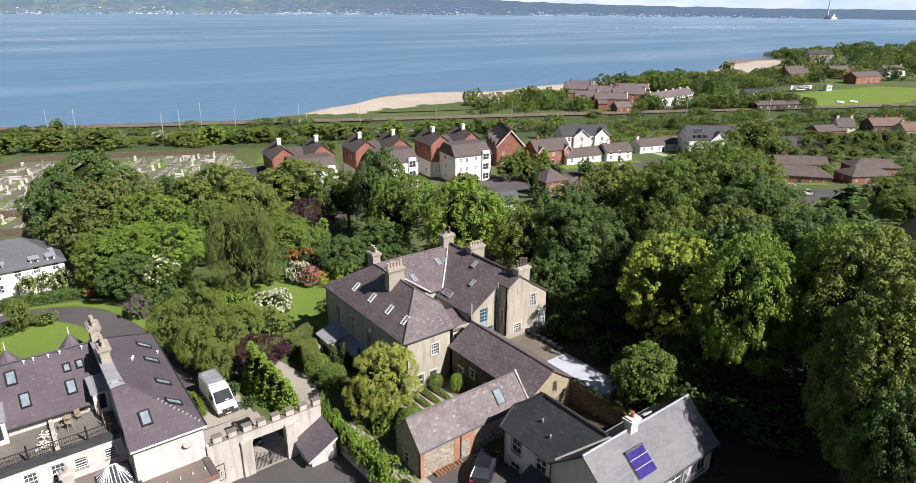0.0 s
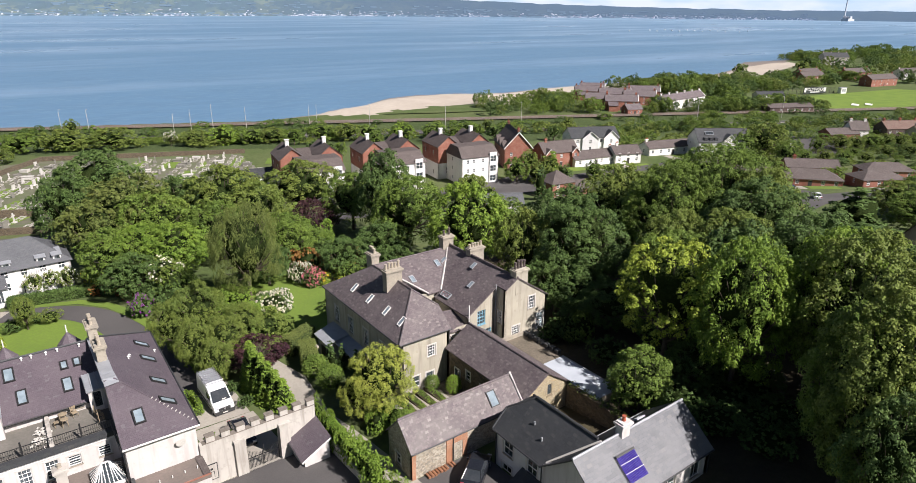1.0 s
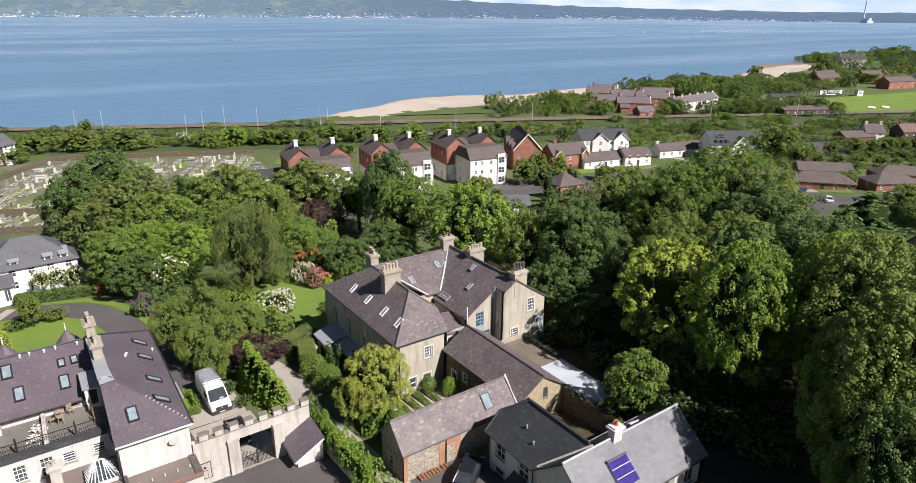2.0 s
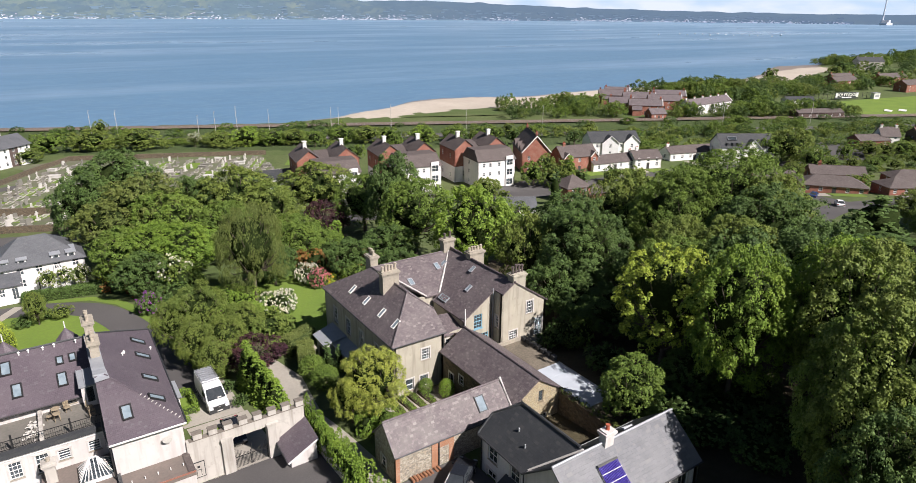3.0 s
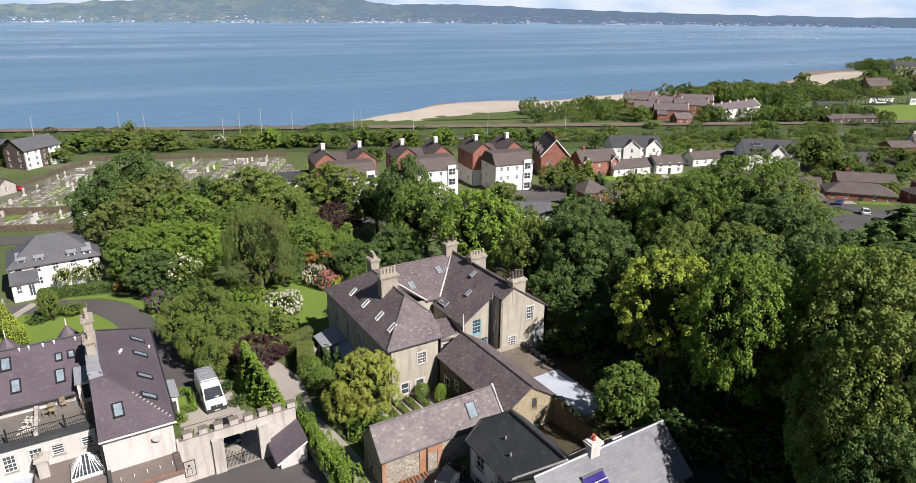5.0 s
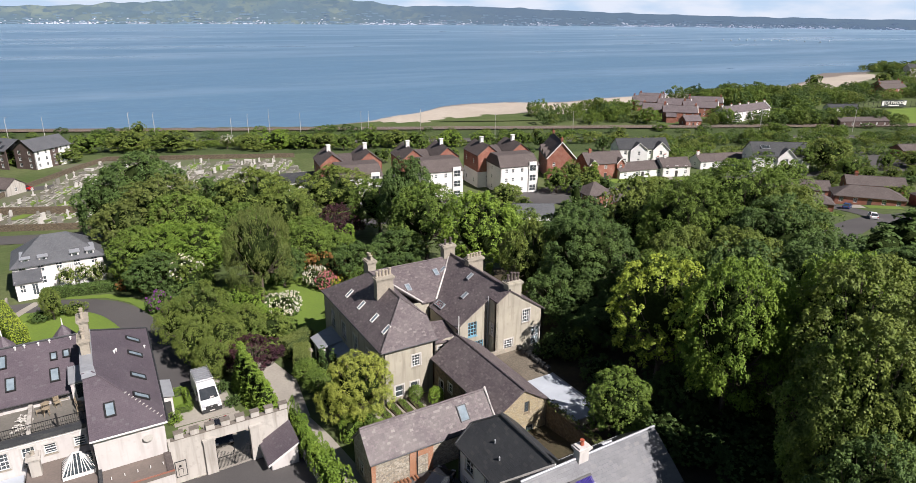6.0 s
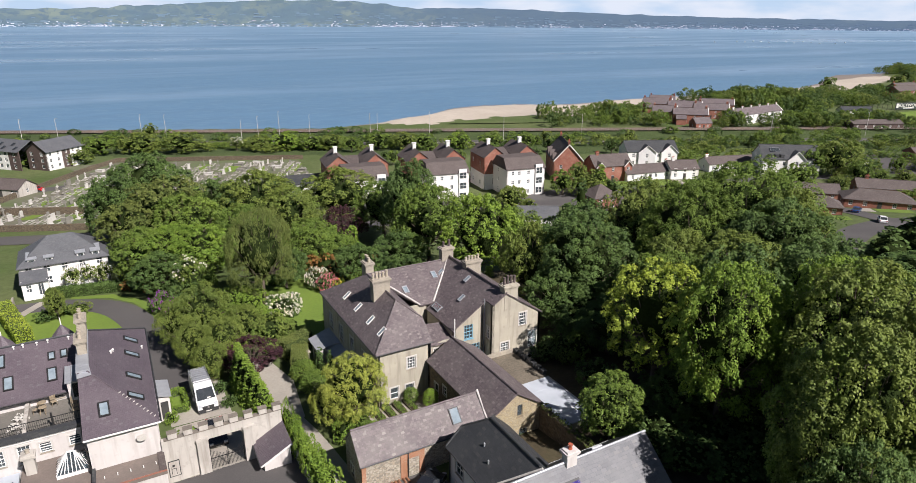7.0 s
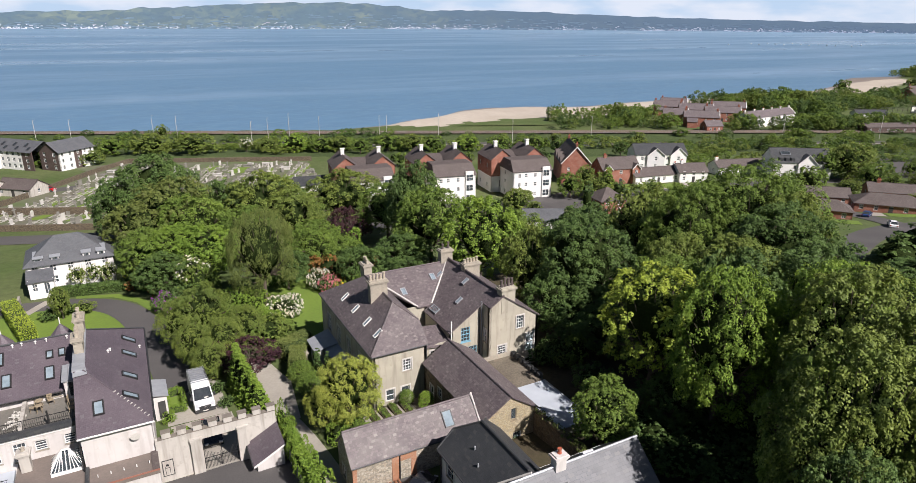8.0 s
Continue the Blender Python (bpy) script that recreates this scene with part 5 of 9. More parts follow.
def barns():
    B = thing("stone_barn", 29.6, 38.2, 1.8, label="long rubble-stone barn with weathered slate roof", category="barn")
    gabled(B, 23.7, 35.6, 36.3, 40.1, 0.8, 5.0, 7.0, "x", M["rubble"], M["slate_barn"], {"w": [(1.2, 2.4, 0.8, 1.1, "plain")]})
    part("verge", Mesh().tube([(35.75, 36.1, 4.95), (35.75, 38.2, 7.25), (35.75, 40.3, 4.95)], [0.12, 0.12, 0.12], 6), M["lead_white"], B, "pale mortar verge")
    part("brick_quoin", Mesh().box(27.15, 27.75, 36.24, 36.3, 1.0, 4.7), M["brick_orange"], B, "orange brick quoins")
    part("brick_quoin", Mesh().box(28.9, 29.4, 36.25, 36.3, 1.0, 4.6), M["brick_orange"], B, "orange brick quoins")
    part("brick_lintel", Mesh().box(27.75, 28.9, 36.25, 36.3, 4.0, 4.5), M["brick_orange"], B)
    part("brick_quoin", Mesh().box(23.67, 24.05, 36.25, 36.3, 1.0, 4.7), M["brick_orange"], B)
    part("downpipe", Mesh().tube([(27.85, 36.2, 1.0), (27.85, 36.2, 4.9)], [0.05, 0.05], 6), M["dark_metal"], B)
    part("gutter", Mesh().tube([(23.6, 36.06, 4.82), (35.6, 36.06, 4.82)], [0.06, 0.06], 6), M["dark_metal"], B)
    rooflight(B, (32.9, 37.2, 6.05), Vector((0, -1.05, 1)), 0.85, 1.4, M["dark_metal"], M["blind"])
    C = thing("stone_coach_house", 38.9, 42.5, 1.5, label="rubble-stone coach house with purple slate roof", category="barn")
    # West wall takes darker rubble: its shade is put into the stone colour.
    gabled(C, 35.95, 41.9, 36.4, 48.6, 0.3, 5.0, 6.95, "y", M["rubble_warm"], M["slate"], {
        "s": [(3.1, 4.35, 0.62, 1.25, "slot", M["wood"]), (3.4, 1.6, 0.9, 1.3, "slot", M["white_paint"])],
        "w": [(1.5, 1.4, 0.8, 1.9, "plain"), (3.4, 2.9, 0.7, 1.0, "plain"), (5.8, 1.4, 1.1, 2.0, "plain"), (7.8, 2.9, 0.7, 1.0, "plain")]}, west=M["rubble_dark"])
    W = thing("garden_wall", 42.2, 33.5, 1.5, label="tall rubble-stone garden wall topped with plants", category="wall")
    part("stonework", Mesh().box(41.55, 42.0, 27.5, 36.3, 0.5, 4.6), M["rubble_dark"], W)
    rs = random.Random(14)
    for i in range(22):
        y = 27.5 + i * 0.4
        part("cope_stone", Mesh().obox(Matrix.Translation((41.78 + rs.uniform(-.05, .05), y + 0.2, 4.68)) @ Matrix.Rotation(rs.uniform(-.2, .2), 4, "X"), 0.5, 0.36, rs.uniform(0.2, 0.4)), M["rubble_dark"], W)
    v, f = leaves(np.random.default_rng(8), [(41.78 - 42.2, 27.8 + i * 1.0 - 33.5, 3.45, 0.4, 0.6, 0.25) for i in range(9)], 1100, 0.16, spread=0.14, per=7)
    c = new("creeper", leaf_mesh("creeper", v, f, M["leaf_olive"]))
    c.parent = W


barns()

lp = thing("log_pile", 26.3, 35.85, ground_z(26.3, 35.85), label="short stack of orange cut logs against the barn", category="logs", world=False)
rl_ = random.Random(9)
for i in range(9):
    x, zz = -1.3 + i * 0.31 + (0.15 if i > 6 else 0), 0.14
    part("log", Mesh().tube([(x, -0.3 + rl_.uniform(-0.06, 0.06), zz), (x, 0.3, zz)], [rl_.uniform(0.1, 0.15)] * 2, 7), M["cut_wood"], lp)


def modern_house():
    H = thing("rendered_house", 35, 28, 1.5, label="L-shaped pale rendered house with slate roofs, south slope painted sunlit grey", category="house")
    W = M["render_grey"]
    zb, ze = 0.8, 6.15
    # north wing, ridge along y at x 33.3
    wall(H, (30.5, 33.7), (30.5, 27.9), zb, ze, W, [(0.9, 1.9, 1.2, 1.3, "two"), (1.0, 4.2, 1.2, 1.35, "two"), (3.9, 4.2, 1.2, 1.35, "two"), (3.7, 1.9, 1.3, 1.3, "two")])
    wall(H, (36.1, 33.7), (30.5, 33.7), zb, 7.5, W, [], [(0, zb), (5.6, zb), (5.6, ze), (4.25, 7.45), (1.35, 7.45), (0, ze)])
    wall(H, (36.1, 27.9), (36.1, 33.7), zb, ze, W)
    D, Gm = M["slate_dark"], M["slate_sunlit"]
    part("roof", Mesh().slab([(30.25, 33.9, 6.0), (31.75, 33.9, 7.45), (33.3, 31.9, 8.9), (33.3, 24.8, 8.9), (30.25, 28.05, 6.0)], 0.14), D, H)
    part("roof", Mesh().slab([(36.35, 28.05, 6.0), (33.3, 24.8, 8.9), (33.3, 31.9, 8.9), (34.85, 33.9, 7.45), (36.35, 33.9, 6.0)], 0.14), D, H)
    part("roof", Mesh().slab([(31.75, 33.9, 7.45), (34.85, 33.9, 7.45), (33.3, 31.9, 8.9)], 0.14), D, H)
    part("ridge", Mesh().tube([(33.3, 25.2, 8.95), (33.3, 31.9, 8.95)], [0.12, 0.12], 6), D, H)
    for a, b in (((33.3, 31.9, 8.93), (31.75, 33.9, 7.48)), ((31.75, 33.9, 7.48), (30.25, 33.9, 6.05)), ((33.3, 31.9, 8.93), (34.85, 33.9, 7.48))):
        part("hip", Mesh().tube([a, b], [0.09, 0.09], 6), D, H)
    part("valley", Mesh().tube([(33.3, 24.9, 8.93), (30.6, 27.8, 6.3)], [0.09, 0.09], 6), M["lead_white"], H, "pale lead valley")
    # south wing, ridge along x at y 24.8
    wall(H, (30.4, 27.9), (30.4, 21.7), zb, 8.7, M["render_white"], [(4.2, 5.0, 0.5, 1.1, "slot"), (2.6, 1.6, 1.1, 1.4, "two")], [(0, zb), (6.2, zb), (6.2, ze), (3.1, 8.65), (0, ze)])
    wall(H, (30.4, 21.7), (42.9, 21.7), zb, ze, M["render_white"], [(6.6, 4.0, 1.6, 1.6, "two"), (10.2, 3.9, 1.3, 1.9, "case"), (3.0, 2.0, 1.6, 1.4, "two")])
    wall(H, (42.9, 21.7), (42.9, 27.9), zb, 8.7, M["render_white"], [], [(0, zb), (6.2, zb), (6.2, ze), (3.1, 8.65), (0, ze)])
    wall(H, (42.9, 27.9), (36.1, 27.9), zb, ze, W)
    # Sunlit south slope and shaded north slope: the difference is in the slate colours.
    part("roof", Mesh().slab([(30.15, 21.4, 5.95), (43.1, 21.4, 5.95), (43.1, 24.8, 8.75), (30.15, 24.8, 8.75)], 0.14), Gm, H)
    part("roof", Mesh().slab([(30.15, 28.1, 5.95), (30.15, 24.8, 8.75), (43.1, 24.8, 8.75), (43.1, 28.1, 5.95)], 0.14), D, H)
    part("ridge", Mesh().tube([(30.15, 24.8, 8.8), (43.1, 24.8, 8.8)], [0.1, 0.1], 6), M["lead"], H)
    chimney(H, 35.6, 24.8, 7.6, 9.85, 0.9, 0.65, 1, M["render_white"], M["pot_red"], "x", 0.5)
    nn = Vector((0, 2.8, 3.3))
    rooflight(H, (39.3, 26.1, 7.7), nn, 0.9, 0.5, M["lead"], M["blind"])
    for x, y in ((31.4, 29.2), (31.9, 30.6)):
        part("roof_vent", Mesh().lathe(x, y, [(0.07, 6.6 + (x - 31) * 0.95), (0.07, 7.02 + (x - 31) * 0.95), (0.02, 7.06 + (x - 31) * 0.95)], 8), M["lead"], H)
    # solar tubes on the south slope
    n = Vector((0, -2.8, 3.4)).normalized()
    t, u = Vector((1, 0, 0)), Vector((0, n.z, -n.y))
    m = Matrix(((1, 0, 0, 34.6), (0, n.z, n.y, 22.9), (0, -n.y, n.z, 7.32), (0, 0, 0, 1)))
    sp = part("solar_collector", Mesh().obox(m @ Matrix.Translation((0, 1.05, 0.09)), 2.0, 0.18, 0.18), M["dark_metal"], H, "evacuated-tube solar collector")
    for i in range(16):
        x = -0.94 + i * 0.125
        part("tube", Mesh().tube([tuple(m @ Vector((x, -1.0, 0.09))), tuple(m @ Vector((x, 1.0, 0.09)))], [0.045, 0.045], 6), M["solar"], sp)
    part("rail", Mesh().obox(m @ Matrix.Translation((0, -0.3, 0.13)), 2.0, 0.05, 0.03).obox(m @ Matrix.Translation((0, 0.4, 0.13)), 2.0, 0.05, 0.03), M["alloy"], sp)
    # porch and pipes
    part("porch_roof", Mesh().slab([(28.8, 28.0, 3.3), (30.5, 28.0, 4.3), (30.5, 30.3, 4.3), (28.8, 30.3, 3.3)], 0.12), D, H)
    part("porch_wall", Mesh().box(28.95, 30.45, 28.15, 30.15, 0.8, 3.3), W, H)
    for x, y in ((30.42, 33.6), (30.3, 27.95), (43.0, 21.65)):
        part("downpipe", Mesh().tube([(x, y, 1.0), (x, y, 6.0)], [0.06, 0.06], 6), M["dark_metal"], H)
    part("gutter", Mesh().tube([(30.2, 33.9, 5.95), (30.2, 28.0, 5.95)], [0.07, 0.07], 6), M["dark_metal"], H)
    part("gutter", Mesh().tube([(30.1, 21.35, 5.9), (43.1, 21.35, 5.9)], [0.07, 0.07], 6), M["dark_metal"], H)


modern_house()


def left_house():
    H = thing("white_house", 5, 56, 0, label="large white rendered house with plum slate roofs and roof terrace", category="house")
    S, W = M["slate_new"], M["render_white"]
    ze, zr = 7.3, 10.5
    wall(H, (4.5, 47.12), (9.72, 47.12), -0.5, ze, W)
    wall(H, (9.72, 47.12), (9.95, 65.8), -2, ze, W, [(2, 3.6, 1, 1.6, "sash"), (6, 3.6, 1, 1.6, "sash"), (10, 3.6, 1, 1.6, "sash"), (14, 3.6, 1, 1.6, "sash")])
    wall(H, (9.95, 65.8), (4.5, 65.8), -3, ze, W)
    wall(H, (4.5, 65.8), (4.5, 47.12), -0.5, zr, W, [], [(0, -0.5), (18.4, -0.5), (18.4, ze), (13, zr), (4.8, zr), (0, ze)])
    a, b = (5.0, 52.8, zr), (5.2, 61.0, zr)
    part("roof", Mesh().slab([(4.3, 46.9, ze), (9.95, 46.9, ze), a, (4.4, 52.6, zr)], 0.14), S, H)
    part("roof", Mesh().slab([(9.95, 46.9, ze), (10.2, 66.0, ze), b, a], 0.14), S, H)
    part("roof", Mesh().slab([(10.2, 66.0, ze), (4.3, 66.0, ze), (4.4, 61.0, zr), b], 0.14), S, H)
    part("ridge_cap", Mesh().box(4.3, 5.3, 52.6, 61.2, zr - 0.1, zr + 0.12), M["lead"], H)
    part("flashing", Mesh().slab([(4.35, 51.9, zr - 0.2), (5.45, 52.1, zr - 0.2), (5.3, 53.6, zr + 0.16), (4.35, 53.6, zr + 0.16)], 0.03), M["lead"], H, "pale lead flashing")
    part("hip", Mesh().tube([(9.9, 47.2, ze + 0.05), (5.0, 52.8, zr + 0.05)], [0.07, 0.07], 6), M["slate_new"], H)
    part("verge", Mesh().tube([(10.2, 66.02, ze + 0.06), (5.2, 61.05, zr + 0.06)], [0.09, 0.09], 6), M["slate_dark"], H)
    for i in range(11):
        k = 0.05 + i * 0.047
        p = Vector((9.9, 47.2, ze + 0.12)).lerp(Vector((5.0, 52.8, zr + 0.12)), k)
        part("hip_tile", Mesh().obox(Matrix.Translation(p) @ Matrix.Rotation(radians(45), 4, "Z"), 0.22, 0.06, 0.07), M["lead_white"], H)
    for p, q in (((4.3, 46.8, ze - 0.05), (10.0, 46.8, ze - 0.05)), ((10.04, 47.0, ze - 0.05), (10.28, 66, ze - 0.05)), ((4.22, 46.8, ze - 0.05), (4.22, 51.0, ze - 0.05))):
        part("gutter", Mesh().tube([p, q], [0.08, 0.08], 6), M["white_paint"] if p[1] < 46.9 and q[0] > 5 else M["dark_metal"], H)
    part("downpipe", Mesh().tube([(4.36, 47.0, 4.1), (4.36, 47.0, 7.2)], [0.06, 0.06], 6), M["iron"], H)
    ns = Vector((0, -(zr - ze), 5.4))
    rooflight(H, (6.05, 48.95, ze + (48.95 - 46.9) * 0.575 + 0.03), ns, 0.72, 1.25, M["iron"], M["blind"], 0.12)
    ne = Vector((zr - ze, 0, 5.0))
    for x, y in ((8.47, 50.2), (8.54, 53.9), (8.65, 58.5), (8.72, 61.85)):
        rooflight(H, (x, y, ze + (9.97 + 0.012 * (y - 47) - x) * 0.64 + 0.03), ne, 0.72, 1.3, M["iron"], M["blind"], 0.12)
    for y in (56.6, 61.2):
        chimney(H, 4.85, y, 9.6, 12.1, 0.75, 1.7, 3, M["stone"], M["pot_buff"], "y", 0.6)
    # west wing behind the roof terrace
    we, wr, y0, y1 = 7.3, 10.3, 55.7, 61.3
    k = (wr - we) / (y1 - y0)
    wall(H, (-14, 56.0), (4.5, 56.0), -1, we, W, [(15.6, 6.75, 1.2, 0.5, "plain")])
    part("roof", Mesh().slab([(-14.2, y0, we), (4.45, y0, we), (4.45, y1, wr), (-14.2, y1, wr)], 0.14), S, H)
    part("roof", Mesh().slab([(4.45, 66.9, we), (-14.2, 66.9, we), (-14.2, y1, wr), (4.45, y1, wr)], 0.14), S, H)
    part("ridge", Mesh().tube([(-14.2, y1, wr + 0.03), (4.45, y1, wr + 0.03)], [0.11, 0.11], 6), M["slate_dark"], H)
    part("gutter", Mesh().tube([(-14.2, y0 - 0.08, we - 0.03), (3.3, y0 - 0.08, we - 0.03)], [0.08, 0.08], 6), M["iron"], H)
    wall(H, (4.5, 66.8), (-14, 66.8), -3, we, W)
    wall(H, (-14, 66.8), (-14, 56.0), -3, we, W)
    nw = Vector((0, -(wr - we), y1 - y0))
    for x, y, w, h in ((2.12, 59.48, 0.5, 0.8), (3.12, 59.5, 0.5, 0.8), (2.05, 57.65, 0.68, 1.35), (-1.3, 57.64, 0.68, 1.35), (-1.9, 59.88, 0.72, 1.35), (-6.2, 57.6, 0.68, 1.35)):
        rooflight(H, (x, y, we + (y - y0) * k + 0.03), nw, w, h, M["iron"], M["blind"], 0.12)
    vents = [(x, y, we + (y - y0) * k) for x, y in ((-0.8, 60.95), (-0.08, 60.97), (1.02, 60.92), (1.9, 60.97), (3.6, 60.9))]
    vents += [(x, y, ze + (9.97 + 0.012 * (y - 47) - x) * 0.64) for x, y in ((6.98, 57.5), (7.15, 58.0), (9.62, 60.65))]
    for x, y, z in vents:
        part("roof_vent", Mesh().lathe(x, y, [(0.06, z - 0.1), (0.06, z + 0.2), (0.12, z + 0.22), (0.11, z + 0.28), (0.02, z + 0.34)], 8), M["white_paint"], H)
    for x in (-1.9, 3.0):
        part("turret_roof", Mesh().lathe(x, 63.4, [(1.0, 8.6), (0.95, 9.6), (0.03, 10.7)], 8), S, H)
        part("finial", Mesh().lathe(x, 63.4, [(0.06, 10.6), (0.04, 11.4)], 6), M["white_paint"], H)
    # lead-roofed dormers onto the terrace
    for x0, x1, d0 in ((3.25, 4.47, 3.85), (-4.2, -2.9, -3.5)):
        dm = part("dormer", Mesh().box(x0, x1, 55.0, 57.8, 6.4, 8.6), W, H, "white rendered dormer")
        part("dormer_roof", Mesh().slab([(x0 - 0.15, 54.85, 8.65), (x1 + 0.1, 54.85, 8.65), (x1 + 0.1, 57.6, 8.9), (x0 - 0.15, 57.6, 8.9)], 0.12), M["lead"], dm, "pale lead roof")
        for i in range(4):
            xx = x0 - 0.1 + i * (x1 - x0 + 0.2) / 3
            part("lead_roll", Mesh().tube([(xx, 54.85, 8.68), (xx, 57.6, 8.93)], [0.035, 0.035], 5), M["lead"], dm)
        part("dormer_door", Mesh().box(d0 - 0.32, d0 + 0.4, 54.95, 55.0, 6.6, 8.5), M["white_paint"], dm)
        part("pane", Mesh().box(d0 - 0.24, d0 + 0.32, 54.93, 54.95, 7.0, 8.4), M["glass"], dm)
    # terrace
    tz = 6.5
    part("terrace_floor", Mesh().box(-14, 4.5, 51.1, 56.0, 6.0, tz), M["deck"], H, "mossy terrace deck")
    part("terrace_coping", Mesh().box(-14.1, 4.5, 50.75, 51.35, tz - 0.12, tz + 0.28), M["slate_dark"], H)
    wall(H, (-14, 50.95), (4.47, 50.95), -1, tz - 0.12, W, [(9.6, 4.15, 0.95, 1.5, "sash"), (11.45, 4.3, 0.9, 1.5, "sash"), (13.25, 4.1, 0.95, 1.7, "sash"), (14.8, 4.7, 0.9, 0.95, "bars"), (16.95, 4.7, 0.9, 0.95, "bars")])
    part("string_course", Mesh().box(-14, 4.46, 50.88, 50.96, 6.12, 6.2), M["white_paint"], H)
    rl = part("terrace_railing", Mesh().box(-14, 4.4, 51.38, 51.43, tz + 1.05, tz + 1.1).box(-14, 4.4, 51.38, 51.43, tz + 0.3, tz + 0.34), M["iron"], H, "black iron railing")
    for i in range(122):
        x = -13.9 + i * 0.15
        part("baluster", Mesh().box(x, x + 0.022, 51.39, 51.41, tz + 0.02, tz + 1.06), M["iron"], rl)
    for x in (-7.2, -4.4, -2.0, 2.0):
        part("post", Mesh().box(x, x + 0.13, 51.34, 51.47, tz, tz + 1.5), M["iron"], rl)
    part("terrace_parapet", Mesh().box(-0.15, 0.15, 51.3, 55.9, tz, tz + 0.55), M["stucco"], H, "low stained parapet across the terrace")
    # lower flat roofs in front
    part("flat_roof", Mesh().box(-0.6, 4.45, 43.6, 50.9, 3.75, 4.0), M["felt_brown"], H, "brown felt flat roof")
    part("extension_wall", Mesh().box(-0.5, 4.4, 43.7, 50.9, -0.5, 3.75), W, H)
    part("flat_roof", Mesh().box(-9, -0.9, 46.5, 50.9, 3.2, 3.45), M["felt"], H, "grey felt flat roof")
    part("extension_wall", Mesh().box(-8.9, -1.0, 46.6, 50.9, -0.5, 3.2), W, H)
    rr = part("roof_railing", Mesh().box(-9, -1.0, 48.3, 48.34, 4.35, 4.39), M["iron"], H, "low black iron railing")
    for i in range(54):
        part("baluster", Mesh().box(-8.95 + i * 0.147, -8.93 + i * 0.147, 48.31, 48.33, 3.4, 4.36), M["iron"], rr)
    part("flat_roof", Mesh().box(4.7, 9.85, 44.3, 47.1, 3.85, 4.15), M["felt_brown"], H, "brown felt flat roof")
    part("extension_wall", Mesh().box(4.75, 9.8, 44.35, 47.1, -0.5, 3.85), W, H)
    part("tile_edge", Mesh().box(9.3, 9.85, 44.3, 47.1, 4.15, 4.24), M["tile_brown"], H)
    for i in range(5):
        part("roof_hook", Mesh().box(5.3 + i * 0.95, 5.36 + i * 0.95, 45.6, 45.66, 4.15, 4.4), M["white_paint"], H)
    part("roof_edge", Mesh().box(4.72, 9.85, 44.28, 44.4, 4.15, 4.25), M["brick_red"], H)
    part("kerb", Mesh().box(4.46, 4.72, 43.6, 47.1, 3.75, 4.4), M["slate_dark"], H)
    lx0, lx1, ly0, ly1, lz = 1.95, 4.25, 47.5, 49.8, 4.35
    L = part("roof_lantern", Mesh().box(lx0, lx1, ly0, ly1, 3.95, lz), M["white_paint"], H, "white framed glass roof lantern")
    r0, r1, ry, rz = 2.85, 3.35, 48.65, 5.6
    for i in range(9):
        for p in ((lx0 + (lx1 - lx0) * i / 8, ly0), (lx0 + (lx1 - lx0) * i / 8, ly1)):
            q = (min(max(p[0], r0), r1), ry, rz)
            part("glazing_bar", Mesh().tube([(p[0], p[1], lz), q], [0.036, 0.036], 5), M["white_paint"], L)
    for i in range(1, 6):
        for x, rx in ((lx0, r0), (lx1, r1)):
            part("glazing_bar", Mesh().tube([(x, ly0 + (ly1 - ly0) * i / 6, lz), (rx, ry, rz)], [0.036, 0.036], 5), M["white_paint"], L)
    part("ridge_bar", Mesh().tube([(r0, ry, rz), (r1, ry, rz)], [0.07, 0.07], 6), M["white_paint"], L)
    for q in ([(lx0, ly0, lz), (lx1, ly0, lz), (r1, ry, rz), (r0, ry, rz)], [(lx1, ly1, lz), (lx0, ly1, lz), (r0, ry, rz), (r1, ry, rz)], [(lx1, ly0, lz), (lx1, ly1, lz), (r1, ry, rz)], [(lx0, ly1, lz), (lx0, ly0, lz), (r0, ry, rz)]):
        part("pane", Mesh().slab(q, 0.02), M["glass"], L)
    chimney(H, 0.15, 49.6, 3.5, 5.9, 0.75, 0.75, 1, M["stucco"], M["stone"], "x", 0.35)
    # satellite dish on the end wall
    d = part("satellite_dish", Mesh().lathe(0, 0, [(0.03, 0), (0.25, 0.04), (0.38, 0.12)], 14), M["blind"], H)
    d.data.transform(Matrix.Translation(Vector((8.4, 46.85, 6.3))) @ Matrix.Rotation(radians(100), 4, "X") @ Matrix.Translation(OFF[H]))
    d.data.transform(Matrix.Translation(-OFF[H]))
    # small side porch
    part("side_porch", Mesh().box(10.0, 11.3, 59.2, 62.3, -1.0, 2.3), W, H)
    part("porch_roof", Mesh().slab([(10.0, 58.95, 2.8), (11.5, 58.95, 2.45), (11.5, 62.5, 2.45), (10.0, 62.5, 2.8)], 0.1), M["lead"], H, "pale lead porch roof")
    # Dark panel on the wall: the shade inside the porch, painted.
    part("porch_opening", Mesh().box(10.4, 11.1, 59.13, 59.2, -0.2, 1.8), M["dark_in"], H)
    return H


left_house()


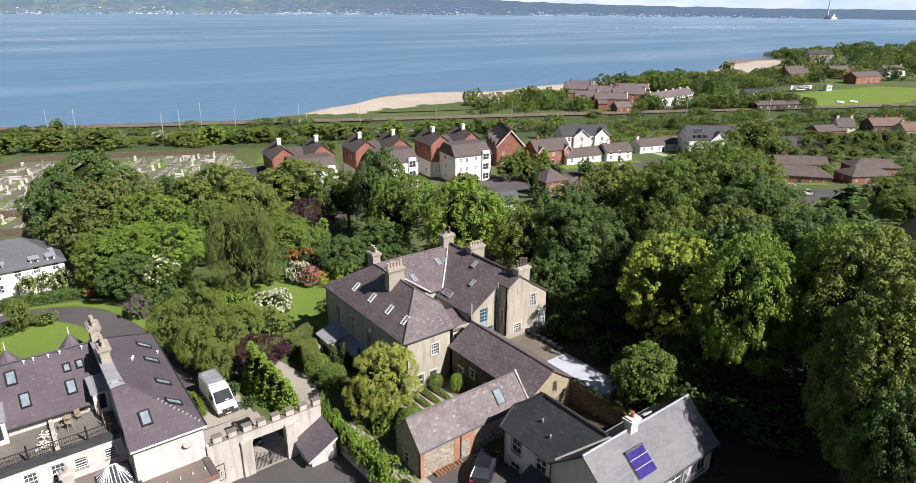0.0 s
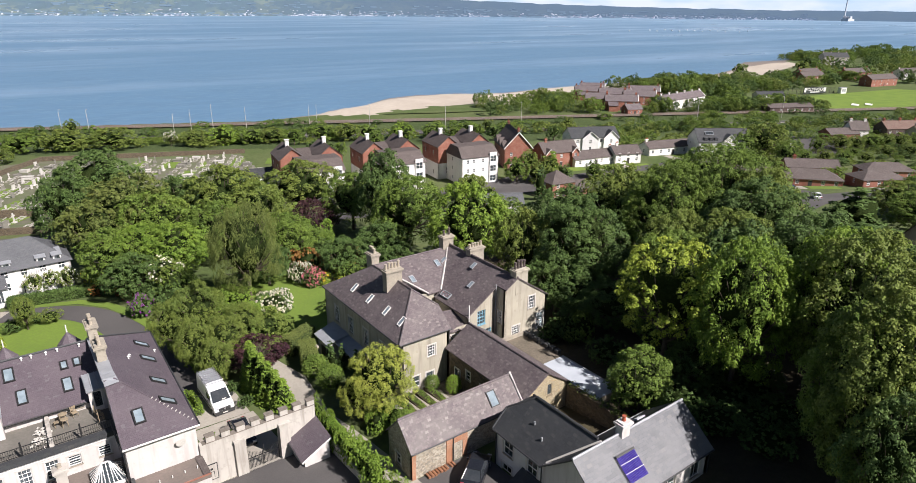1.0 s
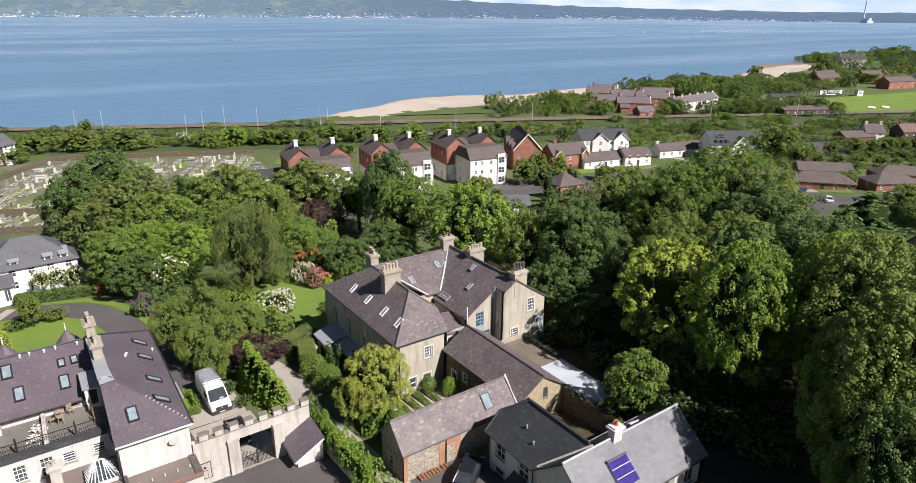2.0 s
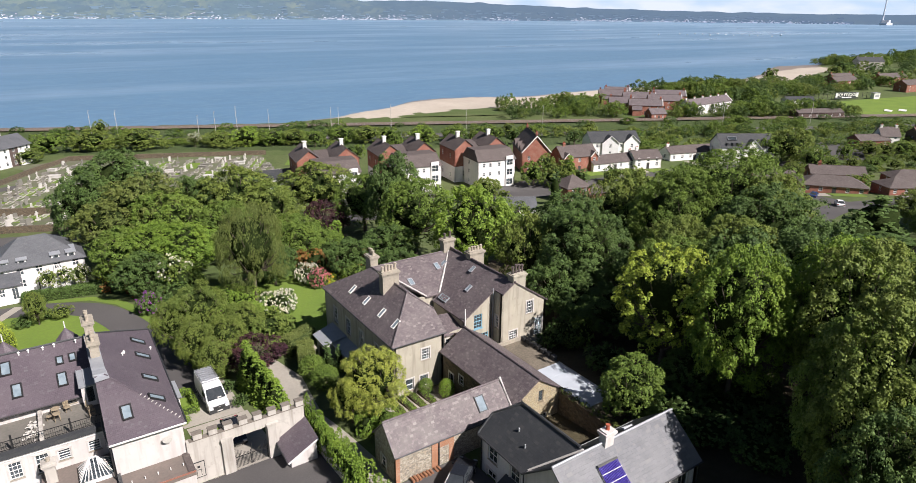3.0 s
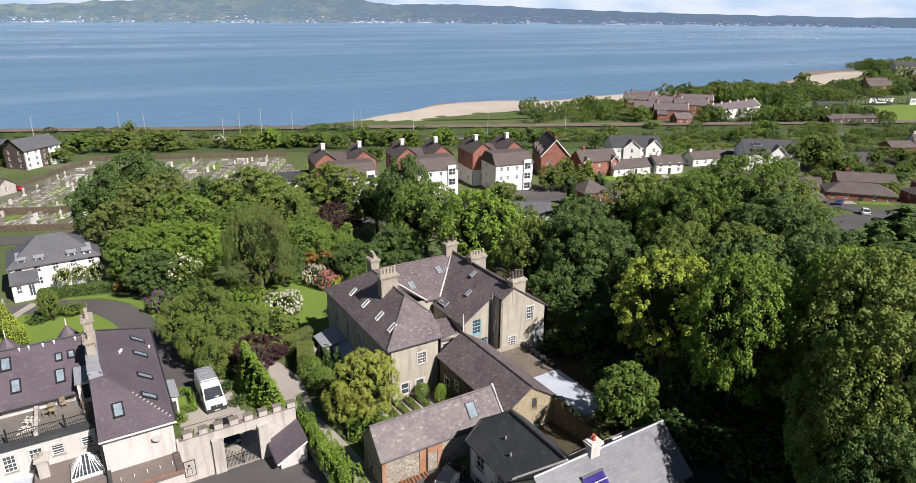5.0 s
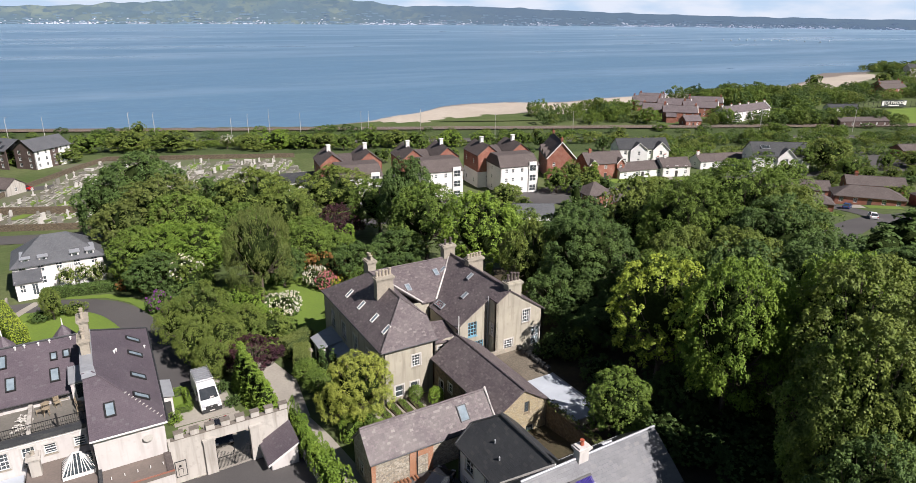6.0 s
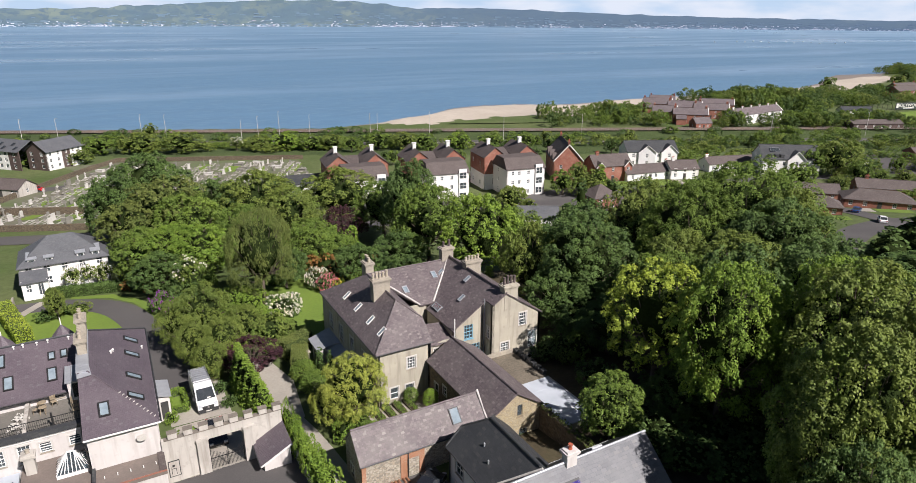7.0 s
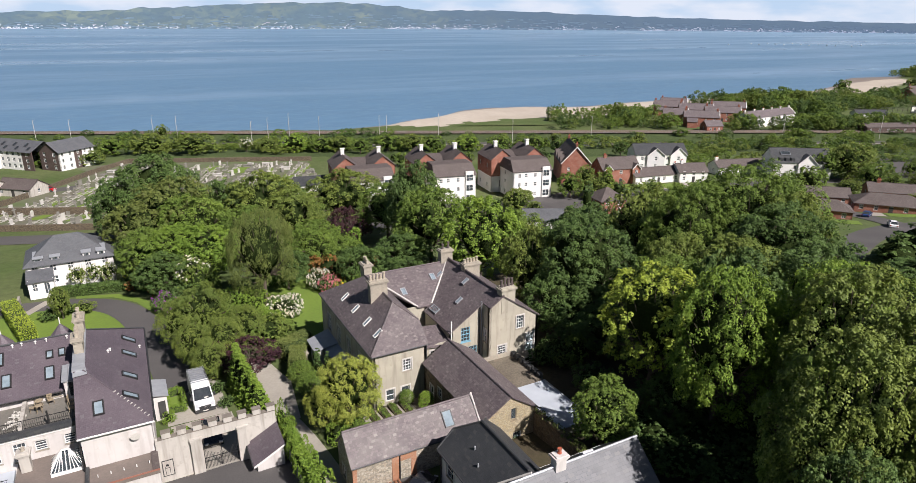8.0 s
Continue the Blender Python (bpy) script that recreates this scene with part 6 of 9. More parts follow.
def terrace_table(x, y, r):
    e = thing("garden_table", x, y, 6.5, label="small round wooden garden table on the terrace", category="table", world=False)
    part("tabletop", Mesh().lathe(0, 0, [(0.01, 0.7), (r, 0.7), (r, 0.74), (0.01, 0.745)], 16), M["wood"], e)
    for sx in (-1, 1):
        for sy in (-1, 1):
            part("leg", Mesh().tube([(sx * r * 0.7, sy * r * 0.7, 0), (sx * r * 0.45, sy * r * 0.45, 0.7)], [0.025, 0.025], 5), M["wood"], e)


def terrace_chair(x, y, rz):
    e = thing("garden_chair", x, y, 6.5, rz, "slatted wooden folding chair on the terrace", "chair", "terrace chairs", world=False)
    for i in range(5):
        part("seat_slat", Mesh().box(-0.22, 0.22, -0.22 + i * 0.09, -0.15 + i * 0.09, 0.43, 0.455), M["wood"], e)
        part("back_slat", Mesh().box(-0.22, 0.22, 0.22, 0.245, 0.52 + i * 0.09, 0.58 + i * 0.09), M["wood"], e)
    for sx in (-0.22, 0.19):
        part("leg", Mesh().box(sx, sx + 0.03, -0.22, -0.19, 0, 0.44), M["wood"], e)
        part("leg", Mesh().box(sx, sx + 0.03, 0.2, 0.23, 0, 0.98), M["wood"], e)


terrace_table(1.15, 55.0, 0.34)
terrace_table(1.2, 54.1, 0.3)
for x, y, a in ((2.0, 55.2, 20), (3.6, 54.3, 80), (3.75, 53.6, 95), (3.7, 52.9, 100), (0.65, 54.5, -80)):
    terrace_chair(x, y, a)
rr_ = random.Random(31)
pile = thing("rubble_pile", -0.45, 53.6, 6.5, label="heap of white plastic sheet and rubble on the terrace", category="rubble", kind="stuff", world=False)
mb = Mesh()
for i in range(70):
    x, y = rr_.gauss(0, 0.33), rr_.gauss(0, 0.85)
    m = Matrix.Translation((x, y, 0.05 + 0.25 * rr_.random())) @ Matrix.Rotation(rr_.uniform(0, 3), 4, "Z") @ Matrix.Rotation(rr_.uniform(-.5, .5), 4, "X")
    mb.obox(m, rr_.uniform(0.08, 0.3), rr_.uniform(0.05, 0.2), rr_.uniform(0.03, 0.12))
part("heap", mb, M["blind"], pile)


def castle_wall():
    C = thing("castellated_wall", 15, 47.1, 0.6, label="cream stucco castellated wall with gateway", category="wall")
    y0, y1 = 46.9, 47.35
    part("wall", Mesh().box(9.74, 13.4, y0, y1, -0.4, 5.25), M["stucco"], C)
    part("wall", Mesh().box(16.4, 19.9, y0, y1, -0.4, 5.25), M["stucco"], C)
    part("lintel", Mesh().box(13.4, 16.4, y0, y1, 4.25, 5.25), M["stucco"], C)
    for x in (12.45, 16.4):
        part("pier", Mesh().box(x, x + 0.95, y0 - 0.28, y0 - 0.003, -0.4, 4.35).box(x - 0.05, x + 1.0, y0 - 0.33, y0 - 0.003, 4.35, 4.55), M["stucco"], C)
    for i in range(8):
        x = 10.3 + i * 1.27
        mer = part("merlon", Mesh().box(x, x + 0.72, y0, y1, 5.25, 5.75), M["stucco"], C)
        part("cap", Mesh().box(x - 0.04, x + 0.76, y0 - 0.04, y1 + 0.04, 5.752, 5.86), M["coping_stone"], mer, "dark weathered cap")
    part("coping", Mesh().box(9.95, 19.9, y0 - 0.03, y1 + 0.03, 5.18, 5.253), M["coping_stone"], C)
    nb = part("notice_frame", Mesh().box(9.98, 10.92, y0 - 0.05, y0 - 0.004, 1.5, 3.1), M["dark_metal"], C, "dark framed niche panel")
    part("panel", Mesh().box(10.05, 10.85, y0 - 0.06, y0 - 0.05, 1.58, 3.03), M["stucco"], nb)
    part("ornament", Mesh().box(10.2, 10.24, y0 - 0.075, y0 - 0.06, 1.7, 2.5).box(10.24, 10.6, y0 - 0.075, y0 - 0.06, 2.3, 2.34).box(10.56, 10.6, y0 - 0.075, y0 - 0.06, 1.7, 2.3).box(10.3, 10.5, y0 - 0.075, y0 - 0.06, 2.5, 2.7), M["iron"], nb)
    part("letter_box", Mesh().box(17.5, 17.75, y0 - 0.1, y0 - 0.003, 2.2, 2.6), M["dark_metal"], C)
    v, f = leaves(np.random.default_rng(4), [(-4.3 + i * 0.5, 0.7, 4.3, 0.35, 0.3, 0.35) for i in range(4)], 500, 0.16, spread=0.1)
    c = new("creeper", leaf_mesh("creeper", v, f, M["leaf_bright"]))
    c.parent = C
    g = thing("iron_gate", 14.9, 47.1, 0.6, label="pair of black wrought-iron driveway gates", category="gate")
    for x0 in (13.45, 14.92):
        leafp = part("gate_leaf", Mesh().box(x0, x0 + 1.43, 47.05, 47.1, 0.85, 0.91).box(x0, x0 + 1.43, 47.05, 47.1, 2.0, 2.06).box(x0, x0 + 0.06, 47.04, 47.11, 0.7, 3.0).box(x0 + 1.37, x0 + 1.43, 47.04, 47.11, 0.7, 2.4), M["iron"], g)
        for i in range(11):
            x = x0 + 0.13 + i * 0.118
            h = 2.25 + 0.75 * (abs(x - 14.9) / 1.45) ** 1.6
            part("bar", Mesh().box(x, x + 0.028, 47.06, 47.09, 0.75, h), M["iron"], leafp)
    o = thing("outbuilding", 18.5, 45.2, 0.8, label="small white outbuilding with plum slate roof", category="shed")
    part("wall", Mesh().box(17.45, 19.85, 44.0, 46.85, 0.3, 2.1), M["render_white"], o)
    part("roof", Mesh().slab([(17.1, 43.7, 2.1), (19.95, 43.7, 3.6), (19.95, 46.88, 4.0), (17.1, 46.88, 2.5)], 0.12), M["slate_new"], o)
    gm = Mesh()
    gm.v = [(x, y, z) for y in (44.0, 44.2) for x, z in ((17.45, 2.1), (19.85, 2.1), (19.85, 3.42), (17.45, 2.16))]
    gm.f = [(0, 1, 2, 3), (7, 6, 5, 4), (1, 5, 6, 2), (4, 0, 3, 7), (2, 6, 7, 3), (0, 4, 5, 1)]
    part("gable", gm, M["render_white"], o)
    part("bargeboard", Mesh().tube([(17.1, 43.68, 2.05), (19.95, 43.68, 3.55)], [0.08, 0.08], 4), M["white_paint"], o)
    part("door", Mesh().box(17.4, 17.45, 44.4, 46.2, 0.7, 1.95), M["white_paint"], o)
    part("gutter", Mesh().tube([(17.04, 43.7, 2.05), (17.04, 46.85, 2.45)], [0.06, 0.06], 6), M["dark_metal"], o)


castle_wall()


# ---- drives, lawns and garden ----
ribbon("road", [(13.0, 64), (12.8, 68), (12.3, 72), (11.8, 78), (11.1, 83.5), (10.1, 88.5), (9.0, 93), (7.2, 97.8), (4.2, 101.3), (0.6, 103.8), (-4, 105.6), (-12, 106.8), (-25, 107)], 4.5, M["asphalt"], "curving tarmac drive", 0.07, 1.5, "drive")
patch("driveway", [(11.0, 57.2), (16.9, 57.0), (17.0, 66.5), (10.8, 66.5)], M["concrete"], "pale concrete parking bay", 0.06, "drive")
patch("lawn", [(-16, 80), (-6, 76.5), (3, 77), (9.6, 77), (9.0, 83), (7.9, 89.3), (6.8, 94.2), (4.7, 98.2), (0.8, 102.3), (-3.5, 103.6), (-8, 103), (-16, 97)], M["lawn"], "bright mown lawn inside the curving drive", 0.05, "lawn")
patch("verge", [(14.8, 70), (16.5, 74), (15.2, 84), (13.6, 89.5), (12.4, 95), (10.6, 100), (7, 104.6), (1, 107.2), (1, 106), (6.4, 103.2), (9.6, 98.6), (11.4, 93.2), (12.6, 88), (13.6, 83), (14.4, 76)], M["lawn"], "narrow grass verge beside the drive", 0.05, "lawn")
patch("terrace", [(23, 69), (30.2, 67.5), (35, 69), (39, 78), (41, 90), (39, 100), (34, 104), (27, 92), (24, 84)], M["lawn"], "striped garden lawn beside the house", 0.05, "lawn")
patch("yard", [(9.5, 36), (21, 36), (20.4, 46.8), (10, 46.8)], M["asphalt"], "tarmac yard before the gateway", 0.05, "yard")
patch("yard", [(23.9, 14), (30.3, 14), (30.4, 36.2), (23.9, 36.2)], M["asphalt"], "tarmac yard between barn and house", 0.05, "yard")
patch("inner_drive", [(11.5, 46.7), (17.4, 46.7), (17.2, 57), (11.2, 57)], M["concrete"], "pale concrete drive inside the gateway", 0.05, "drive")
ribbon("path", [(20.6, 64), (20.9, 60), (21.2, 56), (21.9, 52), (22.4, 48.5), (22.7, 45), (22.9, 41), (23.1, 36), (23.5, 28)], 2.1, M["concrete"], "pale concrete garden path", 0.06, 1.5, "path")
patch("forecourt", [(20.2, 53), (21.2, 50.5), (23.2, 51.5), (23.8, 56), (24.3, 60), (23.2, 66), (20, 69), (19.6, 62)], M["concrete"], "pale concrete forecourt", 0.065, "path")
patch("courtyard", [(30, 40.3), (36, 40.3), (36, 48.8), (30, 48.8)], M["gravel"], "gravel courtyard between the barns", 0.05, "yard")
solo("boundary_wall", Mesh().box(20.3, 20.6, 36.5, 46.5, 0.3, 2.6), M["stucco"], "low garden wall under climbing plants", "wall")


patch("bed_path", [(28.6, 43.6), (34.0, 43.6), (34.0, 48.7), (28.6, 48.7)], M["concrete"], "pale paved strips between vegetable beds", 0.07, "path")


def border(x, y):
    e = thing("planting_bed", x, y, ground_z(x, y), label="narrow vegetable bed of low green plants", category="planting bed", group="beds beside the barn", world=False)
    part("soil", Mesh().box(-0.42, 0.42, -1.9, 1.9, -0.4, 0.2), M["earth"], e)
    v, f = leaves(np.random.default_rng(int(x * 7)), [(0, -1.7 + 0.34 * i, 0.2, 0.36, 0.25, 0.2) for i in range(11)], 1500, 0.12, spread=0.09, per=6)
    c = new("foliage", leaf_mesh("foliage", v, f, M["leaf_green"]))
    c.parent = e


for i in range(4):
    border(29.6 + i * 1.2, 46.6)
    plant("topiary", 29.7 + i * 1.2, 44.2, 0.7, 0.42, "low clipped box ball at the end of a bed")
# Dark patch put where the yard lies in shade; it also cuts bounce light.
patch("earth_yard", [(36.4, 28.1), (41.5, 28.1), (41.5, 36.3), (36.4, 36.3)], M["earth"], "dark ground standing for shade beside the garden wall", 0.05, "yard")
plant("topiary", 25.6, 47.9, 1.6, 0.9, "clipped round bush beside the garden path")
hedge(25.0, 45.6, 27.6, 46.6, 1.3, 0.8, M["leaf_bright"], "small clipped hedge beside the path", None, 0.14)
plant("topiary", 33.6, 48.0, 1.6, 0.78, "clipped round bay bush in the courtyard", sink=-0.1)
plant("topiary_bright", 34.9, 46.0, 2.0, 0.85, "bright clipped egg-shaped bush in the courtyard")
plant("lime", 27.2, 47.2, 7.6, 3.3)
plant("lime", 28.2, 49.2, 6.0, 1.9)
plant("lime", 25.0, 47.6, 5.2, 2.0)
plant("bush3", 26.9, 43.9, 2.6, 1.5)
plant("bush3", 25.2, 44.8, 2.2, 1.1)
plant("topiary", 26.5, 42.6, 2.7, 1.05, "dark clipped conical bush beside the barn")
hedge(20.8, 37, 20.8, 46.3, 2.7, 0.8, M["leaf_bright"], "climbing plants over the garden wall", 3600, 0.2)
for x, y, h, r in ((20.8, 46.3, 3.6, 0.9), (20.8, 44.6, 3.2, 0.85), (20.9, 43.0, 3.3, 0.9), (20.9, 41.4, 3.2, 1.0), (21.0, 39.6, 3.0, 1.1), (21.1, 37.8, 2.8, 1.2), (20.6, 48.0, 4.6, 0.7), (21.6, 35.6, 2.0, 1.1)):
    plant("bush3", x, y, h, r)
for x, y, h in ((18.9, 62.0, 5.5), (18.9, 60.4, 5.7), (19.1, 58.9, 5.2), (19.3, 57.5, 4.8), (19.6, 56.1, 4.2), (19.8, 54.8, 3.6)):
    plant("cypress", x, y, h, 1.1)
plant("copper", 20.9, 66.0, 3.4, 3.3)
plant("copper", 18.2, 67.8, 3.4, 2.3)
for k in ((24.6, 66.0, 28.5, 67.6), (25.2, 60.4, 26.4, 64.2)):
    hedge(*k, 2.4, 1.8, M["leaf_willow"], "clipped olive-green hedge before the house", 5200, 0.13)
plant("topiary", 25.4, 59.4, 2.4, 1.5)
plant("topiary", 25.6, 56.3, 2.4, 1.5)
for x, y in ((27.6, 60.3), (28.4, 58.8), (27.2, 58.9), (28.9, 56.4), (29.0, 54.4)):
    plant("yew", x, y, 3.2, 0.55)
gp = thing("gate_pier", 26.6, 62.6, ground_z(26.6, 62.6), label="square stone garden gate pier with cap", category="pillar", world=False)
part("shaft", Mesh().box(-0.35, 0.35, -0.35, 0.35, -0.3, 1.9), M["stone"], gp)
part("cap", Mesh().box(-0.48, 0.48, -0.48, 0.48, 1.9, 2.1).box(-0.3, 0.3, -0.3, 0.3, 2.1, 2.25), M["stone"], gp)
bn = thing("garden_bench", 26.4, 69.0, ground_z(26.4, 69.0), label="weathered wooden garden bench on grass", category="bench", world=False)
part("seat", Mesh().box(-0.7, 0.7, -0.22, 0.22, 0.42, 0.47), M["wood"], bn)
part("backrest", Mesh().box(-0.7, 0.7, 0.2, 0.25, 0.5, 0.95), M["wood"], bn)
for sx in (-0.65, 0.6):
    for sy in (-0.2, 0.18):
        part("leg", Mesh().box(sx, sx + 0.05, sy, sy + 0.05, -0.05, 0.42), M["wood"], bn)
plant("rhodo_white", 28.6, 80.6, 2.8, 2.4)
plant("rhodo_pink", 36.9, 86.2, 3.0, 1.7)
plant("rhodo_white", 36.0, 89.0, 3.2, 1.7, "rhododendron with pale pinkish-white blossom")
plant("rhodo_purple", 13.4, 92.0, 3.2, 1.7)
plant("yellow_bush", 39.5, 84.5, 2.2, 2.2)
plant("yellow_bush", 41.5, 82.5, 2.0, 1.8)
hedge(29.5, 94.0, 34.0, 97.5, 2.6, 1.6, M["leaf_bright"], "rounded bright green clipped hedge", None, 0.22)
rs = random.Random(12)
for x, y, h, r, k in ((22.5, 85, 4, 2.6, "bush3"), (24.5, 84, 3.5, 2.4, "bush3"), (23.5, 79.5, 3, 2.4, "bush3"), (24.6, 76, 3, 2.3, "bush3"), (20.8, 80, 3.6, 2.6, "bush0"), (20.5, 76, 3.6, 2.4, "bush3"), (24.5, 73, 3.4, 2.6, "bush1"), (22.5, 73, 3.6, 2.4, "bush0"),
                      (26.6, 73, 2.4, 1.7, "bush1"), (38.5, 92, 4.5, 3, "rust"), (41.5, 96, 5, 3, "bush2"), (43.5, 88, 4.5, 2.6, "rust"), (36, 101, 5, 3, "bush0"), (42, 84, 3.5, 2.4, "bush0"),
                      (17, 92, 4, 2.6, "bush2"), (19, 96, 5, 3, "bush0"), (14.6, 98.5, 3, 2, "bush2"), (13.2, 101.5, 2.6, 2, "rust"), (11.6, 103.5, 2.2, 1.8, "bush2"), (9.9, 105.2, 2.0, 1.6, "rust"), (8.3, 106.4, 2.0, 1.5, "bush2"),
                      (16, 70, 3, 2, "bush0"), (16.3, 66, 2.2, 1.2, "bush2"), (16.5, 62, 1.6, 0.9, "bush2"), (17, 58.5, 1.3, 0.8, "bush2"), (11.2, 58.3, 1.2, 0.7, "bush3"), (11.5, 50.0, 1.4, 0.8, "bush3"), (12.4, 48.6, 1.3, 0.8, "bush2"),
                      (-1.9, 98.4, 1.8, 1.4, "bush2"), (-0.6, 99.2, 1.7, 1.2, "bush1"), (0.7, 99.4, 1.7, 1.2, "bush2"), (2.6, 98.6, 1.9, 1.5, "bush1"),
                      (44.4, 29.8, 8.0, 2.9, "bigbush"), (52.5, 47.3, 3.8, 1.9, "bush2"), (54.3, 46.0, 3.6, 1.9, "bush0"), (50, 35.5, 3, 2, "bush2"), (47, 33, 4, 2.2, "bush2"), (52, 40, 3, 2.2, "bush2"),
                      (45, 73, 4, 3, "bush2"), (52, 68, 6, 3, "bush2"), (55, 76, 6, 3.5, "bush0"), (40, 72, 4, 3, "bush0"), (36, 74, 3, 2.4, "bush1"), (33, 108, 6, 3.5, "bush1"), (45, 104, 6, 3.4, "bush3")):
    plant(k, x, y, h, r)
for x, y, h, r in ((46.5, 27, 2.4, 2.2), (48.5, 24.5, 2.6, 2.4), (51, 22, 2.5, 2.3), (49.5, 28.5, 2.6, 2.4), (52.5, 26, 2.6, 2.4), (54.5, 29.5, 2.6, 2.3), (55.5, 25, 2.8, 2.5), (57, 31, 2.6, 2.4), (47.5, 30, 2.2, 2), (50.5, 31.5, 2.2, 2.1), (53.5, 21, 2.8, 2.5), (49, 20, 2.4, 2.2), (59, 27, 2.8, 2.5), (56, 35, 2.4, 2.2), (60, 35, 2.6, 2.4), (61, 40, 2.6, 2.4)):
    plant("bush2", x, y, h, r, "dark evergreen undergrowth beneath tall trees")
plant("may", 18.2, 98, 6, 2.6, "tree with pale cream blossom")
plant("yew", 57.5, 50, 7, 0.9)
for x, y in ((1.6, 109.3), (3.9, 109.2), (6.2, 109.0)):
    plant("may", x, y, 4.4, 1.35)
plant("yellow_bush", 9.5, 110, 3.0, 1.5)
hedge(-2, 108.6, 7.6, 106.4, 1.5, 1.8, M["leaf_dark"], "long dark clipped garden hedge", 4500, 0.26)
hedge(-3.9, 90.5, -7.6, 104.5, 2.2, 2.0, M["leaf_yellow"], "golden-green clipped hedge beside the lawn", 3000, 0.24)
for q in ((11.3, 60.2, 11.3, 64.0), (11.3, 64.0, 12.6, 64.4), (12.9, 60.0, 12.9, 64.2), (11.3, 60.2, 12.9, 60.0)):
    hedge(*q, 0.9, 0.5, M["leaf_bright"], "low box hedge round a small bed", 700, 0.12)
patch("lawn", [(11.4, 60.3), (12.8, 60.2), (12.7, 64.0), (11.5, 63.8)], M["lawn"], "tiny lawn inside low box hedges", 0.1, "lawn")
plant("mid1", -0.3, 97.6, 5.2, 1.35, "young thin-leaved tree on the lawn")
ribbon("path", [(-5.6, 102.4), (-4.2, 104.8), (-2.7, 107)], 1.5, M["concrete"], "pale concrete ramp beside the drive", 0.12, 1.0, "path")
solo("retaining_wall", Mesh().box(-6.9, -6.6, 103.2, 108.5, -3.8, -2.2), M["concrete"], "low pale concrete retaining wall", "wall")


# ---- vehicles ----
def wheel(parent, x, y, r=0.34, w=0.22):
    m = Mesh()
    m.tube([(x - w / 2, y, r), (x - w / 2 + 0.03, y, r), (x + w / 2 - 0.03, y, r), (x + w / 2, y, r)], [r - 0.04, r, r, r - 0.04], 16)
    o = part("wheel", m, M["tyre"], parent)
    part("rim", Mesh().tube([(x - w / 2 - 0.012, y, r), (x + w / 2 + 0.012, y, r)], [r * 0.6, r * 0.6], 12), M["alloy"], o)


def extrude_side(prof, half, inset=0.0, top_from=None):
    """A vehicle body from its side outline (y, z), narrowing above top_from."""
    mb = Mesh()
    k = len(prof)
    for sx in (-1, 1):
        for y, z in prof:
            w = half - (inset * max(0, z - top_from) if top_from else 0)
            mb.v.append((sx * w, y, z))
    mb.f.append(tuple(range(k)))
    mb.f.append(tuple(range(2 * k - 1, k - 1, -1)))
    mb.f += [(i, k + i, k + (i + 1) % k, (i + 1) % k) for i in range(k)]
    return mb


def soften(ob, width=0.06):
    bm = bmesh.new()
    bm.from_mesh(ob.data)
    bmesh.ops.recalc_face_normals(bm, faces=bm.faces[:])
    bmesh.ops.bevel(bm, geom=bm.edges[:], offset=width, segments=2, affect="EDGES", profile=0.6)
    bm.to_mesh(ob.data)
    bm.free()
    return ob


